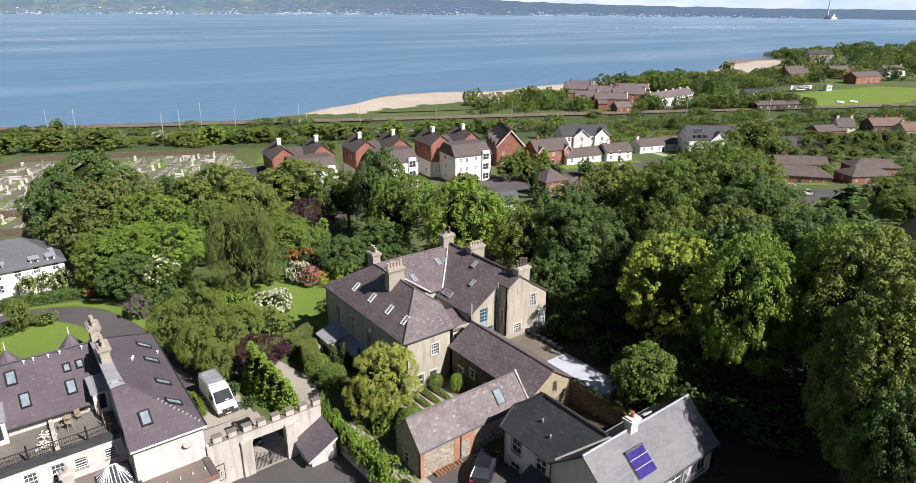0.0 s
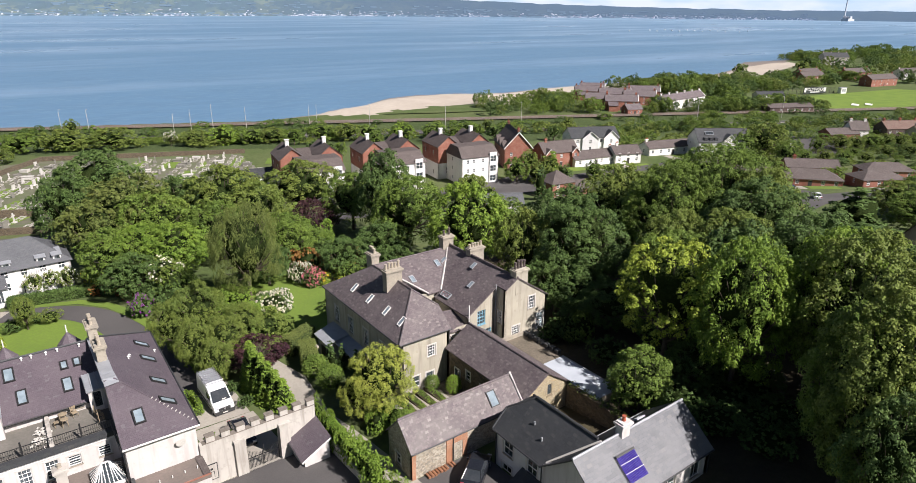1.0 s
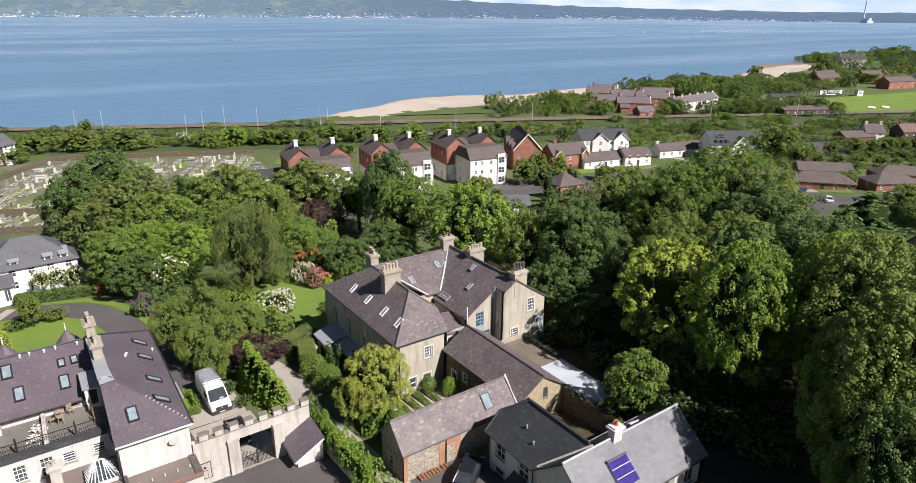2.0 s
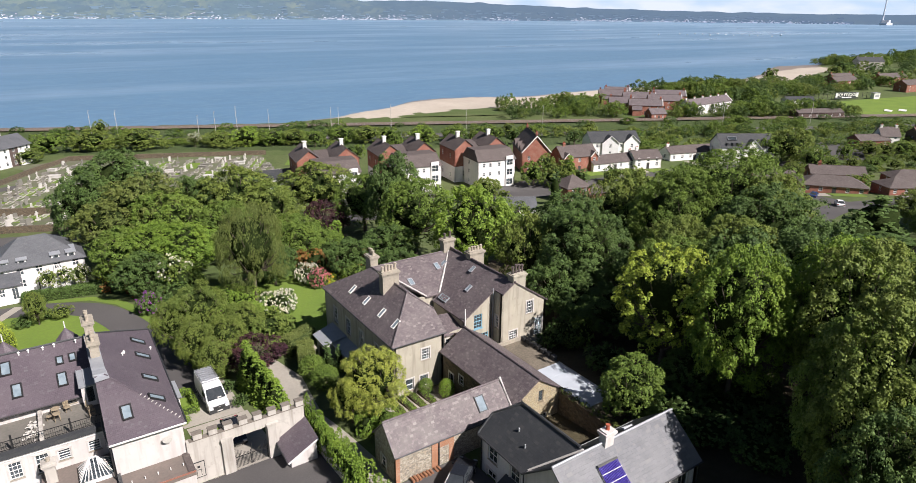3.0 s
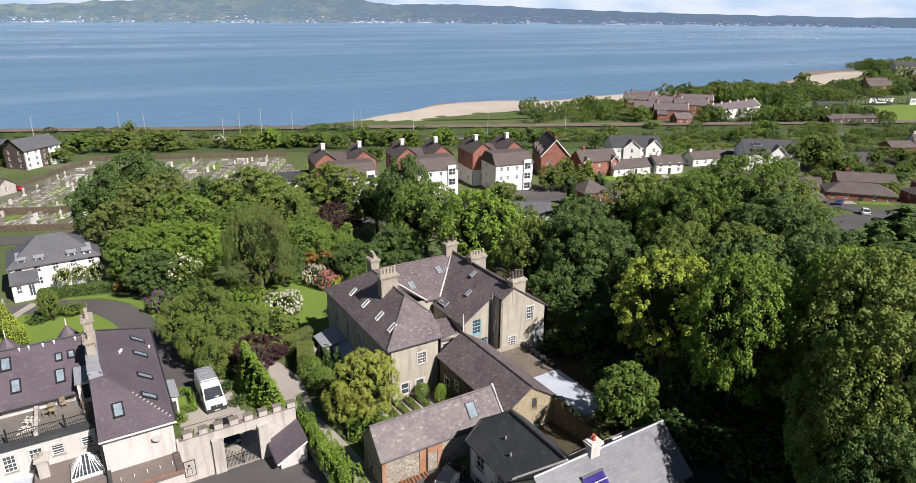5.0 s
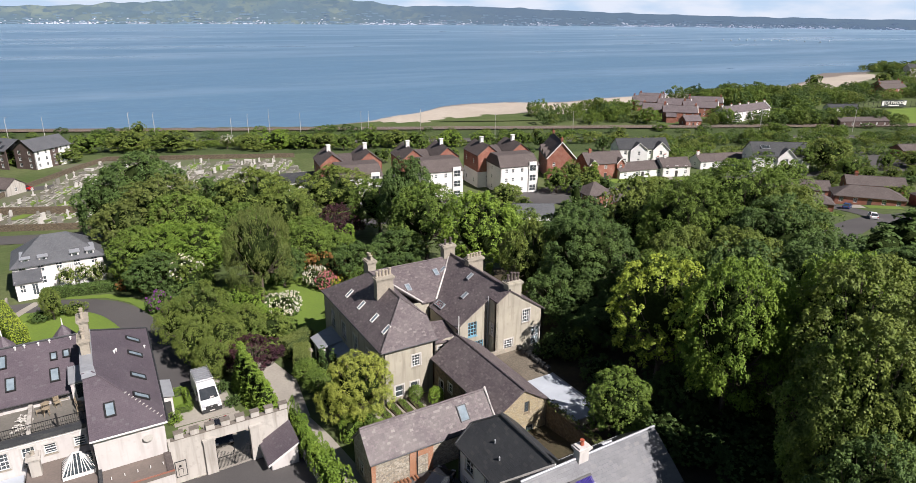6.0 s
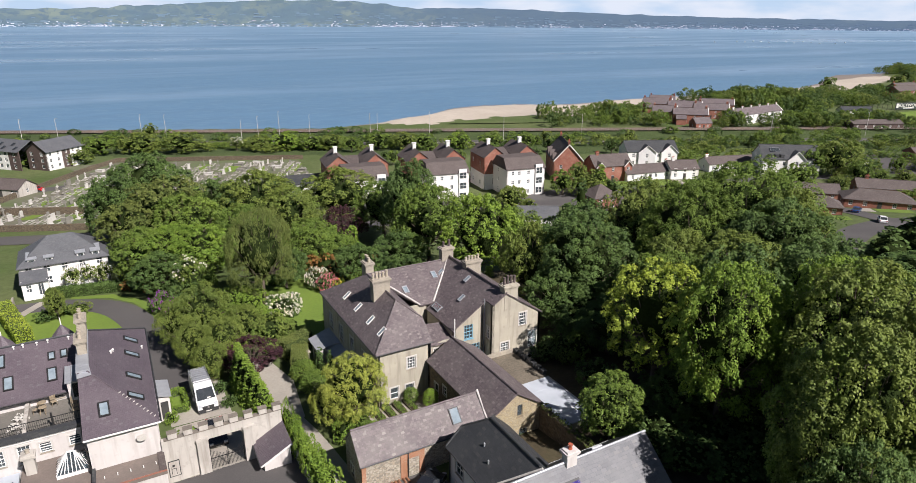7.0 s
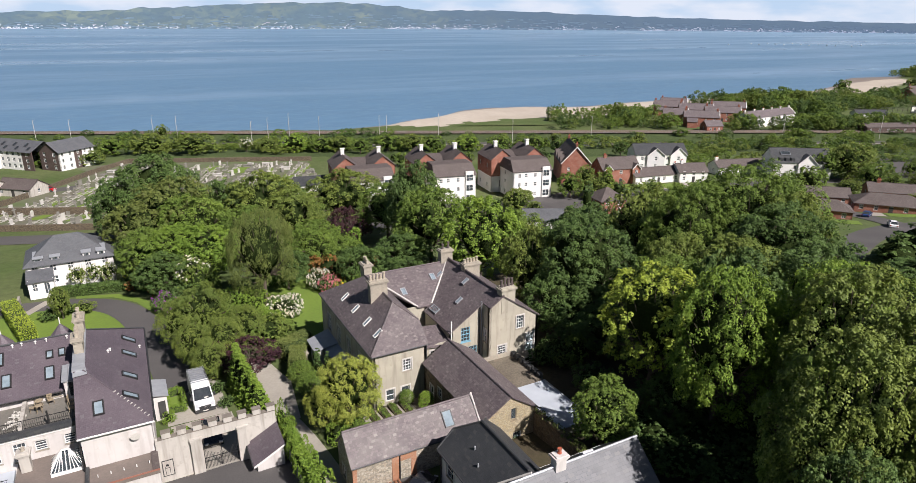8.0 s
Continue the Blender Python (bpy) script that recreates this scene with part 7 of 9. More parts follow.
def van(x, y, rz):
    V = thing("panel_van", x, y, ground_z(x, y) + 0.08, rz, "white high-roof panel van with a ladder rack", "van", world=False)
    prof = [(-2.78, 0.35), (-2.84, 0.7), (-2.74, 1.02), (-2.5, 1.18), (-2.02, 1.32), (-1.15, 2.22), (-0.8, 2.42), (-0.2, 2.5), (2.9, 2.52), (2.98, 2.3), (3.0, 0.45), (2.9, 0.35)]
    soften(part("body", extrude_side(prof, 1.02, 0.08, 1.3), M["car_white"], V), 0.07)
    ws = Mesh().slab([(-0.9, -2.04, 1.36), (0.9, -2.04, 1.36), (0.8, -1.2, 2.24), (-0.8, -1.2, 2.24)], 0.03)
    ws.v = [(a, b - 0.05, c + 0.05) for a, b, c in ws.v]
    scr = part("windscreen", ws, M["car_glass"], V, "dark glossy windscreen")
    for sx in (-0.45, 0.35):
        part("wiper", Mesh().tube([(sx, -2.12, 1.44), (sx + 0.45, -1.85, 1.72)], [0.015, 0.015], 4), M["tyre"], scr)
    part("dashboard_papers", Mesh().slab([(0.1, -2.06, 1.455), (0.5, -2.06, 1.455), (0.5, -1.98, 1.54), (0.1, -1.98, 1.54)], 0.01), M["blind"], scr)
    part("bonnet", Mesh().slab([(-0.82, -2.66, 1.2), (0.82, -2.66, 1.2), (0.86, -2.1, 1.37), (-0.86, -2.1, 1.37)], 0.03), M["car_white"], V)
    for sx in (-1, 1):
        part("side_window", Mesh().box(min(sx * 0.97, sx * 1.035), max(sx * 0.97, sx * 1.035), -1.6, -0.55, 1.4, 2.02), M["car_glass"], V)
        part("door_seam", Mesh().box(min(sx * 1.0, sx * 1.028), max(sx * 1.0, sx * 1.028), -0.46, -0.43, 0.5, 2.2), M["dark_metal"], V)
        part("rub_strip", Mesh().box(min(sx * 1.0, sx * 1.05), max(sx * 1.0, sx * 1.05), -1.5, 2.8, 0.62, 0.78), M["dark_metal"], V)
        part("headlight", Mesh().obox(Matrix.Translation((sx * 0.78, -2.68, 1.02)) @ Matrix.Rotation(radians(-25), 4, "X"), 0.3, 0.1, 0.34), M["lead"], V)
        mir = part("mirror", Mesh().box(sx * 1.19 - 0.11, sx * 1.19 + 0.11, -1.72, -1.58, 1.3, 1.72), M["dark_metal"], V)
        part("mirror_arm", Mesh().box(min(sx * 1.0, sx * 1.1), max(sx * 1.0, sx * 1.1), -1.68, -1.62, 1.42, 1.5), M["dark_metal"], mir)
        for yy in (-1.95, 1.75):
            wheel(V, sx * 0.92, yy, 0.35)
    part("grille", Mesh().box(-0.6, 0.6, -2.88, -2.75, 0.72, 0.98), M["dark_metal"], V)
    part("badge", Mesh().box(-0.09, 0.09, -2.9, -2.88, 0.8, 0.94), M["alloy"], V)
    part("bumper", Mesh().box(-1.0, 1.0, -2.93, -2.72, 0.3, 0.68), M["dark_metal"], V)
    part("number_plate", Mesh().box(-0.26, 0.26, -2.95, -2.93, 0.42, 0.53), M["blind"], V)
    part("roof_panel", Mesh().box(-0.84, 0.84, -0.2, 2.85, 2.5, 2.54), M["lead"], V, "grey roof panel")
    rk = part("roof_rack", Mesh().box(-0.9, -0.84, -0.3, 2.85, 2.68, 2.74).box(0.84, 0.9, -0.3, 2.85, 2.68, 2.74), M["alloy"], V)
    for i in range(8):
        yy = -0.25 + i * 0.43
        part("crossbar", Mesh().box(-0.88, 0.88, yy, yy + 0.06, 2.63, 2.67), M["alloy"], rk)
        for sx in (-0.87, 0.83):
            part("rack_foot", Mesh().box(sx, sx + 0.04, yy, yy + 0.05, 2.5, 2.7), M["dark_metal"], rk)
    part("front_roller", Mesh().tube([(-0.9, -0.36, 2.76), (0.9, -0.36, 2.76)], [0.04, 0.04], 6), M["alloy"], rk)


def car(x, y, rz, paint, label, L=4.3, dz=0.06):
    V = thing("car", x, y, ground_z(x, y) + dz, rz, label, "car", world=False)
    k = L / 4.3
    prof = [(p * k, z) for p, z in ((-2.08, 0.28), (-2.15, 0.5), (-2.1, 0.68), (-1.85, 0.8), (-0.95, 0.95), (1.85, 1.0), (2.1, 0.88), (2.15, 0.45), (2.05, 0.28))]
    soften(part("body", extrude_side(prof, 0.88), paint, V), 0.09)
    cab = [(p * k, z) for p, z in ((-1.05, 0.93), (-0.3, 1.4), (1.0, 1.43), (1.85, 0.98))]
    soften(part("cabin", extrude_side(cab, 0.8, 0.3, 0.93), M["car_glass"], V, "dark glazed cabin"), 0.04)
    soften(part("roof", Mesh().slab([(-0.6, -0.3 * k, 1.45), (0.6, -0.3 * k, 1.45), (0.6, 1.02 * k, 1.47), (-0.6, 1.02 * k, 1.47)], 0.07), paint, V), 0.025)
    for sx in (-1, 1):
        for p, q in (((-1.05 * k, 0.95), (-0.3 * k, 1.42)), ((0.35 * k, 0.95), (0.35 * k, 1.43)), ((1.85 * k, 0.98), (1.0 * k, 1.44))):
            part("pillar", Mesh().tube([(sx * 0.8, p[0], p[1]), (sx * 0.6, q[0], q[1])], [0.035, 0.03], 5), paint, V)
        part("door_seam", Mesh().box(min(sx * 0.86, sx * 0.886), max(sx * 0.86, sx * 0.886), 0.33 * k, 0.35 * k, 0.4, 0.95), M["tyre"], V)
        part("mirror", Mesh().box(sx * 0.95 - 0.09, sx * 0.95 + 0.09, -0.82 * k, -0.72 * k, 0.92, 1.05), paint, V)
        part("headlight", Mesh().box(sx * 0.65 - 0.17, sx * 0.65 + 0.17, -2.14 * k, -1.96 * k, 0.6, 0.74), M["lead"], V)
        part("tail_light", Mesh().box(sx * 0.68 - 0.14, sx * 0.68 + 0.14, 2.03 * k, 2.16 * k, 0.68, 0.88), M["red_blind"], V)
        for yy in (-1.3 * k, 1.3 * k):
            wheel(V, sx * 0.8, yy, 0.31, 0.2)
    part("grille", Mesh().box(-0.42, 0.42, -2.16 * k, -2.1 * k, 0.42, 0.6), M["dark_metal"], V)
    part("number_plate", Mesh().box(-0.26, 0.26, -2.18 * k, -2.16 * k, 0.36, 0.47), M["blind"], V)


van(14.7, 61.2, 2)
car(14.7, 52.6, -3, M["car_dark"], "black hatchback parked inside the gateway")
car(28.2, 33.4, 128, M["car_dark"], "dark grey hatchback parked beside the barn")
car(-10.5, 223, 60, M["car_red"], "red hatchback parked on a side road", 4.0)
car(165.6, 70.8, 125, M["car_white"], "white estate car parked at the kerb")
car(175.5, 82.2, 110, M["car_blue"], "blue hatchback parked on a drive")



# ---- houses in the distance ----
def row(L, n, w, h, z, style, first=None):
    gap = L / n
    return [(gap * (i + 0.5) - w / 2, z, w, h, style) for i in range(n)]


def house(x, y, rz, L, W, ze, rise, wm, rm, label, hip=False, storeys=2, nf=4, ng=1, chim=1, sink=1.0, category="house", name="house", group="", z=None, wing=None, low=None):
    """A plain house: L along its ridge, W deep, eaves at ze. low: another wall material below half height."""
    zg = ground_z(x, y) if z is None else z
    H = thing(name, x, y, zg, rz, label, category, group, world=False)
    OFF[H] = Vector((0, 0, 0))
    hs = (ze - 0.3) / storeys
    front = [o for s in range(storeys) for o in row(L, nf, 1.0, 1.3, 0.9 + s * hs, "two")]
    side = [o for s in range(storeys) for o in row(W, ng, 0.9, 1.3, 0.9 + s * hs, "two")] if ng else []
    x0, x1, y0, y1 = -L / 2, L / 2, -W / 2, W / 2
    wh = M[wm]
    if hip:
        for p, q, o in (((x0, y0), (x1, y0), front), ((x1, y0), (x1, y1), side), ((x1, y1), (x0, y1), ()), ((x0, y1), (x0, y0), side)):
            wall(H, p, q, -sink, ze, wh, o, rich=False)
        h, o = W / 2, 0.35
        zl = ze - 0.15
        for pts in ([(x0 - o, y0 - o, zl), (x1 + o, y0 - o, zl), (x1 - h, 0, ze + rise), (x0 + h, 0, ze + rise)], [(x1 + o, y1 + o, zl), (x0 - o, y1 + o, zl), (x0 + h, 0, ze + rise), (x1 - h, 0, ze + rise)],
                    [(x1 + o, y0 - o, zl), (x1 + o, y1 + o, zl), (x1 - h, 0, ze + rise)], [(x0 - o, y1 + o, zl), (x0 - o, y0 - o, zl), (x0 + h, 0, ze + rise)]):
            part("roof", Mesh().slab(pts, 0.14), M[rm], H)
    else:
        gabled(H, x0, x1, y0, y1, -sink, ze, ze + rise, "x", wh, M[rm], {"s": front, "e": side, "w": side}, 0.3, rich=False)
    for i in range(chim):
        cx = x0 + 0.8 + (L - 1.6) * (i / max(1, chim - 1) if chim > 1 else 0.15)
        chimney(H, cx, 0.0, ze + rise - 1.0, ze + rise + 1.0, 0.9, 0.6, 2, M["brick_red"] if "brick" in wm else wh, M["pot_red"], "x", 0.4)
    if wing:
        wx, ww, wd = wing
        gabled(H, wx - ww / 2, wx + ww / 2, y0 - wd, 0, -sink, ze, ze + rise * 0.85, "y", wh, M[rm], {"s": [o for s in range(storeys) for o in row(ww, 1, 1.1, 1.3, 0.9 + s * hs, "two")]}, 0.3, rich=False)
    part("door", Mesh().box(-0.5, 0.5, y0 - 0.05, y0 - 0.003, 0.0, 2.05), M["dark_in"], H)
    return H


def apartment(x, y, rz, zb):
    """Brick pair of gabled wings behind a white block with a steep dark roof."""
    A = thing("apartment_block", x, y, zb, rz, "red-brick and white rendered apartment block with dark roofs", "apartment block", "waterfront apartments", world=False)
    BR, WH, R = M["brick_red"], M["render_bright"], M["tile_brown"]
    for cx in (-5.6, 5.2):
        w0, w1, y0, y1 = cx - 3.6, cx + 3.6, 9.0, 21.0
        g, ze, zr = 7.2, 10.2, 13.2
        side = [(2.0, z, 1.0, 1.4, "two") for z in (1.2, 4.2, 7.3)] + [(8.0, z, 1.0, 1.4, "two") for z in (1.2, 4.2, 7.3)]
        wall(A, (w0, y0), (w1, y0), 5.0, zr, BR, [(2.8, 7.6, 1.5, 1.6, "two")], [(0, 5.0), (g, 5.0), (g, ze), (g / 2, zr - 0.06), (0, ze)], rich=False)
        wall(A, (w0, y0), (w1, y0), -1.0, 5.0, WH, [(2.8, 1.6, 1.5, 2.2, "two")], rich=False)
        wall(A, (w1, y1), (w0, y1), -1, ze, BR, rich=False)
        wall(A, (w1, y0), (w1, y1), 5.0, ze, BR, [o for o in side if o[1] > 5.0], rich=False)
        wall(A, (w1, y0), (w1, y1), -1.0, 5.0, WH, [o for o in side if o[1] < 3.4], rich=False)
        wall(A, (w0, y1), (w0, y0), 5.0, ze, BR, [o for o in side if o[1] > 5.0], rich=False)
        wall(A, (w0, y1), (w0, y0), -1.0, 5.0, WH, [o for o in side if o[1] < 3.4], rich=False)
        part("roof", Mesh().slab([(w0 - 0.3, y1, ze), (w0 - 0.3, y0 - 0.3, ze), (cx, y0 - 0.3, zr + 0.1), (cx, y1, zr + 0.1)], 0.14), R, A)
        part("roof", Mesh().slab([(w1 + 0.3, y0 - 0.3, ze), (w1 + 0.3, y1, ze), (cx, y1, zr + 0.1), (cx, y0 - 0.3, zr + 0.1)], 0.14), R, A)
        part("vent_turret", Mesh().box(cx - 0.5, cx + 0.5, 14.5, 15.5, zr - 0.4, zr + 1.5).box(cx - 0.65, cx + 0.65, 14.35, 15.65, zr + 1.5, zr + 1.7), M["white_paint"], A, "white square vent turret")
    part("link_wall", Mesh().box(-2.0, 1.6, 10.0, 20.0, -1.0, 9.2), BR, A)
    part("link_roof", Mesh().slab([(-2.2, 9.6, 9.2), (1.8, 9.6, 9.2), (1.8, 20.2, 11.0), (-2.2, 20.2, 11.0)], 0.14), R, A)
    rooflight(A, (-0.2, 12.0, 9.68), Vector((0, -1.8, 10.6)), 1.2, 1.2, M["white_paint"])
    # white front block
    ops = [(s, z, 0.9, 1.2, "two") for z in (0.9, 3.9, 6.6) for s in (1.5, 3.6, 6.6)] + [(9.3, z, 1.9, 1.7, "case") for z in (0.8, 3.8, 6.6)]
    wall(A, (-6.2, -1.5), (6.2, -1.5), -1, 8.6, WH, ops, rich=False)
    for p, q in (((6.2, -1.5), (6.2, 9.0)), ((6.2, 9.0), (-6.2, 9.0)), ((-6.2, 9.0), (-6.2, -1.5))):
        wall(A, p, q, -1, 8.6, WH, [(3.5, z, 0.9, 1.2, "two") for z in (0.9, 3.9, 6.6)] if p[0] == q[0] else (), rich=False)
    for pts in ([(-6.5, -1.8, 8.5), (6.5, -1.8, 8.5), (6.0, 1.6, 11.4), (-6.0, 1.6, 11.4)], [(6.5, -1.8, 8.5), (6.5, 9.3, 8.5), (6.0, 7, 11.4), (6.0, 1.6, 11.4)], [(-6.5, 9.3, 8.5), (-6.5, -1.8, 8.5), (-6.0, 1.6, 11.4), (-6.0, 7, 11.4)], [(6.5, 9.3, 8.5), (-6.5, 9.3, 8.5), (-6.0, 7, 11.4), (6.0, 7, 11.4)], [(-6.0, 1.6, 11.4), (6.0, 1.6, 11.4), (6.0, 7, 11.4), (-6.0, 7, 11.4)]):
        part("roof", Mesh().slab(pts, 0.14), R, A)
    bay = part("bay", Mesh().box(3.0, 5.4, -1.9, -1.5, 0.2, 9.6), WH, A)
    for z in (0.9, 3.9, 6.9):
        part("pane", Mesh().box(3.25, 5.15, -1.93, -1.9, z, z + 1.7), M["glass"], bay)
        part("glazing_bar", Mesh().box(4.17, 4.23, -1.95, -1.9, z, z + 1.7).box(3.25, 5.15, -1.95, -1.9, z + 0.8, z + 0.87), M["white_paint"], bay)


for ax, ay in ((118.3, 149.0), (94.8, 153.8), (71.5, 158.6)):
    apartment(ax, ay, -9.5, -11.2)

house(0.6, 116.5, 2, 12.6, 9.0, 4.4, 3.4, "render_bright", "slate_villa", "white rendered villa with hipped slate roof and dormers", hip=True, nf=5, ng=1, chim=0, z=-3.0)
dz = thing("conservatory", 2.5, 110.2, -3.0, 2, "white framed conservatory beside the villa", "conservatory", world=False)
part("frame", Mesh().box(-2.0, 2.0, -1.2, 1.6, 0, 0.7).box(-2.0, 2.0, -1.2, -1.1, 0.7, 2.4).box(-2.0, -1.9, -1.2, 1.6, 0.7, 2.4).box(1.9, 2.0, -1.2, 1.6, 0.7, 2.4), M["white_paint"], dz)
for i in range(9):
    part("glazing_bar", Mesh().tube([(-2.0 + 0.5 * i, -1.3, 2.4), (-1.2 + 0.3 * i, 1.6, 3.7)], [0.05, 0.05], 5), M["white_paint"], dz)
wing = thing("villa_wing", -2.6, 110.4, -3.0, 2, "low white wing of the villa with slate roof", "house", world=False)
gabled_local = [(-3.0, -1.4, 2.5), (0.9, -1.4, 2.5), (0.9, 1.6, 3.7), (-3.0, 1.6, 3.7)]
part("roof", Mesh().slab(gabled_local, 0.12), M["slate_villa"], wing)
wall(wing, (-2.8, -1.1), (0.7, -1.1), -0.5, 2.5, M["render_bright"], [(0.5, 0.8, 0.8, 1.3, "two"), (2.1, 0.1, 0.9, 2.0, "case")], rich=False)
part("side_wall", Mesh().box(0.6, 0.75, -1.0, 1.6, -0.5, 2.7), M["render_bright"], wing)
part("side_wall", Mesh().box(-2.85, -2.7, -1.0, 1.6, -0.5, 2.7), M["render_bright"], wing)
for i, x in enumerate((-4.3, -1.9, 2.6, 4.8)):
    d = thing("dormer", x + 0.6, 112.9, 1.4, 2, "white dormer window with small slate roof", "dormer", "villa dormers", world=False)
    part("cheek", Mesh().box(-0.55, 0.55, -0.5, 1.6, -0.6, 0.9), M["render_bright"], d)
    part("roof", Mesh().slab([(-0.75, -0.7, 0.92), (0.75, -0.7, 0.92), (0.75, 2.2, 1.35), (-0.75, 2.2, 1.35)], 0.1), M["lead"], d)
    part("pane", Mesh().box(-0.35, 0.35, -0.53, -0.5, -0.2, 0.7), M["glass"], d)

# flats beyond the burial ground
fl = thing("flats", -8.6, 256, ground_z(-8.6, 256), 43, "modern white and brown-brick flats with dark slate roofs", "apartment block", world=False)
for x0, x1, mt in ((0, 6.2, "render_bright"), (6.2, 9.6, "brick_dark"), (9.6, 14.6, "render_bright")):
    wall(fl, (x0, 0), (x1, 0), -1, 6.8, M[mt], [o for z in (0.6, 2.8, 5.0) for o in row(x1 - x0, max(1, int((x1 - x0) / 2.4)), 0.9, 1.4, z, "case")], rich=False)
wall(fl, (14.6, 0), (14.6, 9), -1, 10, M["render_bright"], [], [(0, -1), (9, -1), (9, 6.8), (4.5, 9.9), (0, 6.8)], rich=False)
wall(fl, (0, 9), (0, 0), -1, 10, M["brick_dark"], [o for z in (0.6, 2.8, 5.0) for o in row(9, 2, 1.3, 1.4, z, "case")], [(0, -1), (9, -1), (9, 6.8), (4.5, 9.9), (0, 6.8)], rich=False)
part("roof", Mesh().slab([(-0.4, -0.5, 6.55), (15.0, -0.5, 6.55), (15.0, 4.5, 10.05), (-0.4, 4.5, 10.05)], 0.15), M["slate_villa"], fl)
part("roof", Mesh().slab([(15.0, 9.5, 6.55), (-0.4, 9.5, 6.55), (-0.4, 4.5, 10.05), (15.0, 4.5, 10.05)], 0.15), M["slate_dark"], fl)
for y0, y1, mt, dx in ((9, 14, "brick_dark", -3.0), (14, 25, "render_bright", -3.0), (25, 29, "render_grey", -4.6), (29, 36, "brick_dark", -3.0), (36, 52, "render_bright", -3.0)):
    wall(fl, (dx, y1), (dx, y0), -1, 6.8, M[mt], [o for z in (0.6, 2.8, 5.0) for o in row(y1 - y0, max(1, int((y1 - y0) / 2.6)), 1.3, 1.5, z, "case")], rich=False)
part("bay_side", Mesh().box(-4.6, -3.0, 24.9, 25.0, -1, 6.8).box(-4.6, -3.0, 29.0, 29.1, -1, 6.8), M["render_grey"], fl)
part("bay_roof", Mesh().box(-4.8, -3.0, 24.8, 29.2, 6.8, 7.0), M["slate_dark"], fl)
part("roof", Mesh().slab([(-3.5, 52.5, 6.6), (-3.5, 9.0, 6.6), (2.5, 9.0, 9.8), (2.5, 52.5, 9.8)], 0.15), M["slate_villa"], fl)
part("roof", Mesh().slab([(8.5, 9.0, 6.6), (8.5, 52.5, 6.6), (2.5, 52.5, 9.8), (2.5, 9.0, 9.8)], 0.15), M["slate_dark"], fl)
part("back_wall", Mesh().box(7.6, 8.0, 9.0, 52, -1, 6.8), M["render_bright"], fl)
for i in range(14):
    rooflight(fl, (-1.8 + 1.7 * (i % 2), 11.5 + i * 2.8, 6.75 + (1.7 + 1.7 * (i % 2)) * 0.533), Vector((-3.2, 0, 6.0)), 1.0, 1.5, M["dark_metal"])
house(-17, 222, -40, 12, 7, 2.6, 2.2, "stucco", "tile_brown", "low pale bungalow with brown tiled roof", storeys=1, nf=3, chim=0)
house(-27, 226, -40, 12, 7, 2.6, 2.2, "stucco", "tile_brown", "low pale bungalow with brown tiled roof", storeys=1, nf=3, chim=0)
house(62, 181, -8, 13, 9, 4.2, 1.6, "render_bright", "slate_dark", "long low building with dark slate roof", storeys=1, nf=5, chim=0)

# houses between the wood and the railway
def gablet(H, x, y0, w, ze, rise, wm, rm, win=True):
    """A small front gable with white bargeboards, proud of a front wall at y0."""
    d = 0.7
    wall(H, (x - w / 2, y0 - d), (x + w / 2, y0 - d), -0.5, ze + rise, M[wm], [(w / 2 - 0.5, ze - 1.9, 1.0, 1.5, "two"), (w / 2 - 0.5, 0.8, 1.0, 1.5, "two")] if win else (), [(0, -0.5), (w, -0.5), (w, ze), (w / 2, ze + rise), (0, ze)], name="gable", rich=False)
    for sx in (-1, 1):
        part("gable_cheek", Mesh().box(min(x + sx * w / 2, x + sx * (w / 2 - 0.2)), max(x + sx * w / 2, x + sx * (w / 2 - 0.2)), y0 - d + 0.3, y0 - 0.01, -0.5, ze), M[wm], H)
        part("gable_roof", Mesh().slab([(x + sx * (w / 2 + 0.3), y0 - d - 0.3, ze - 0.15), (x, y0 - d - 0.3, ze + rise + 0.1), (x, y0 + 2.6, ze + rise + 0.1), (x + sx * (w / 2 + 0.3), y0 + 0.3, ze - 0.15)][::sx], 0.12), M[rm], H)
        part("bargeboard", Mesh().tube([(x + sx * (w / 2 + 0.3), y0 - d - 0.33, ze - 0.2), (x, y0 - d - 0.33, ze + rise + 0.02)], [0.14, 0.14], 4), M["white_paint"], H)


A_ = house(146, 165, 62, 17, 9.5, 7.0, 5.4, "brick_red", "tile_brown", "tall red-brick house with steep brown roof and tall windows", nf=4, ng=2, chim=2)
for x in (-5.0, 0.0, 5.0):
    part("dormer_gable", Mesh().slab([(x - 1.6, 4.9, 6.9), (x, 4.9, 9.2), (x, 2.2, 9.2), (x - 1.6, 4.2, 6.9)], 0.14).slab([(x + 1.6, 4.2, 6.9), (x, 2.2, 9.2), (x, 4.9, 9.2), (x + 1.6, 4.9, 6.9)], 0.14), M["tile_brown"], A_)
for sy in (-1, 1):
    part("bargeboard", Mesh().tube([(-8.85, sy * 5.0, 6.8), (-8.85, 0, 12.3)], [0.18, 0.18], 4), M["white_paint"], A_)
B_ = house(155.4, 153.6, -12, 13.5, 8, 5.4, 3.0, "brick_red", "tile_brown", "red-brick house with two small white-edged front gables", nf=3, ng=2, chim=1)
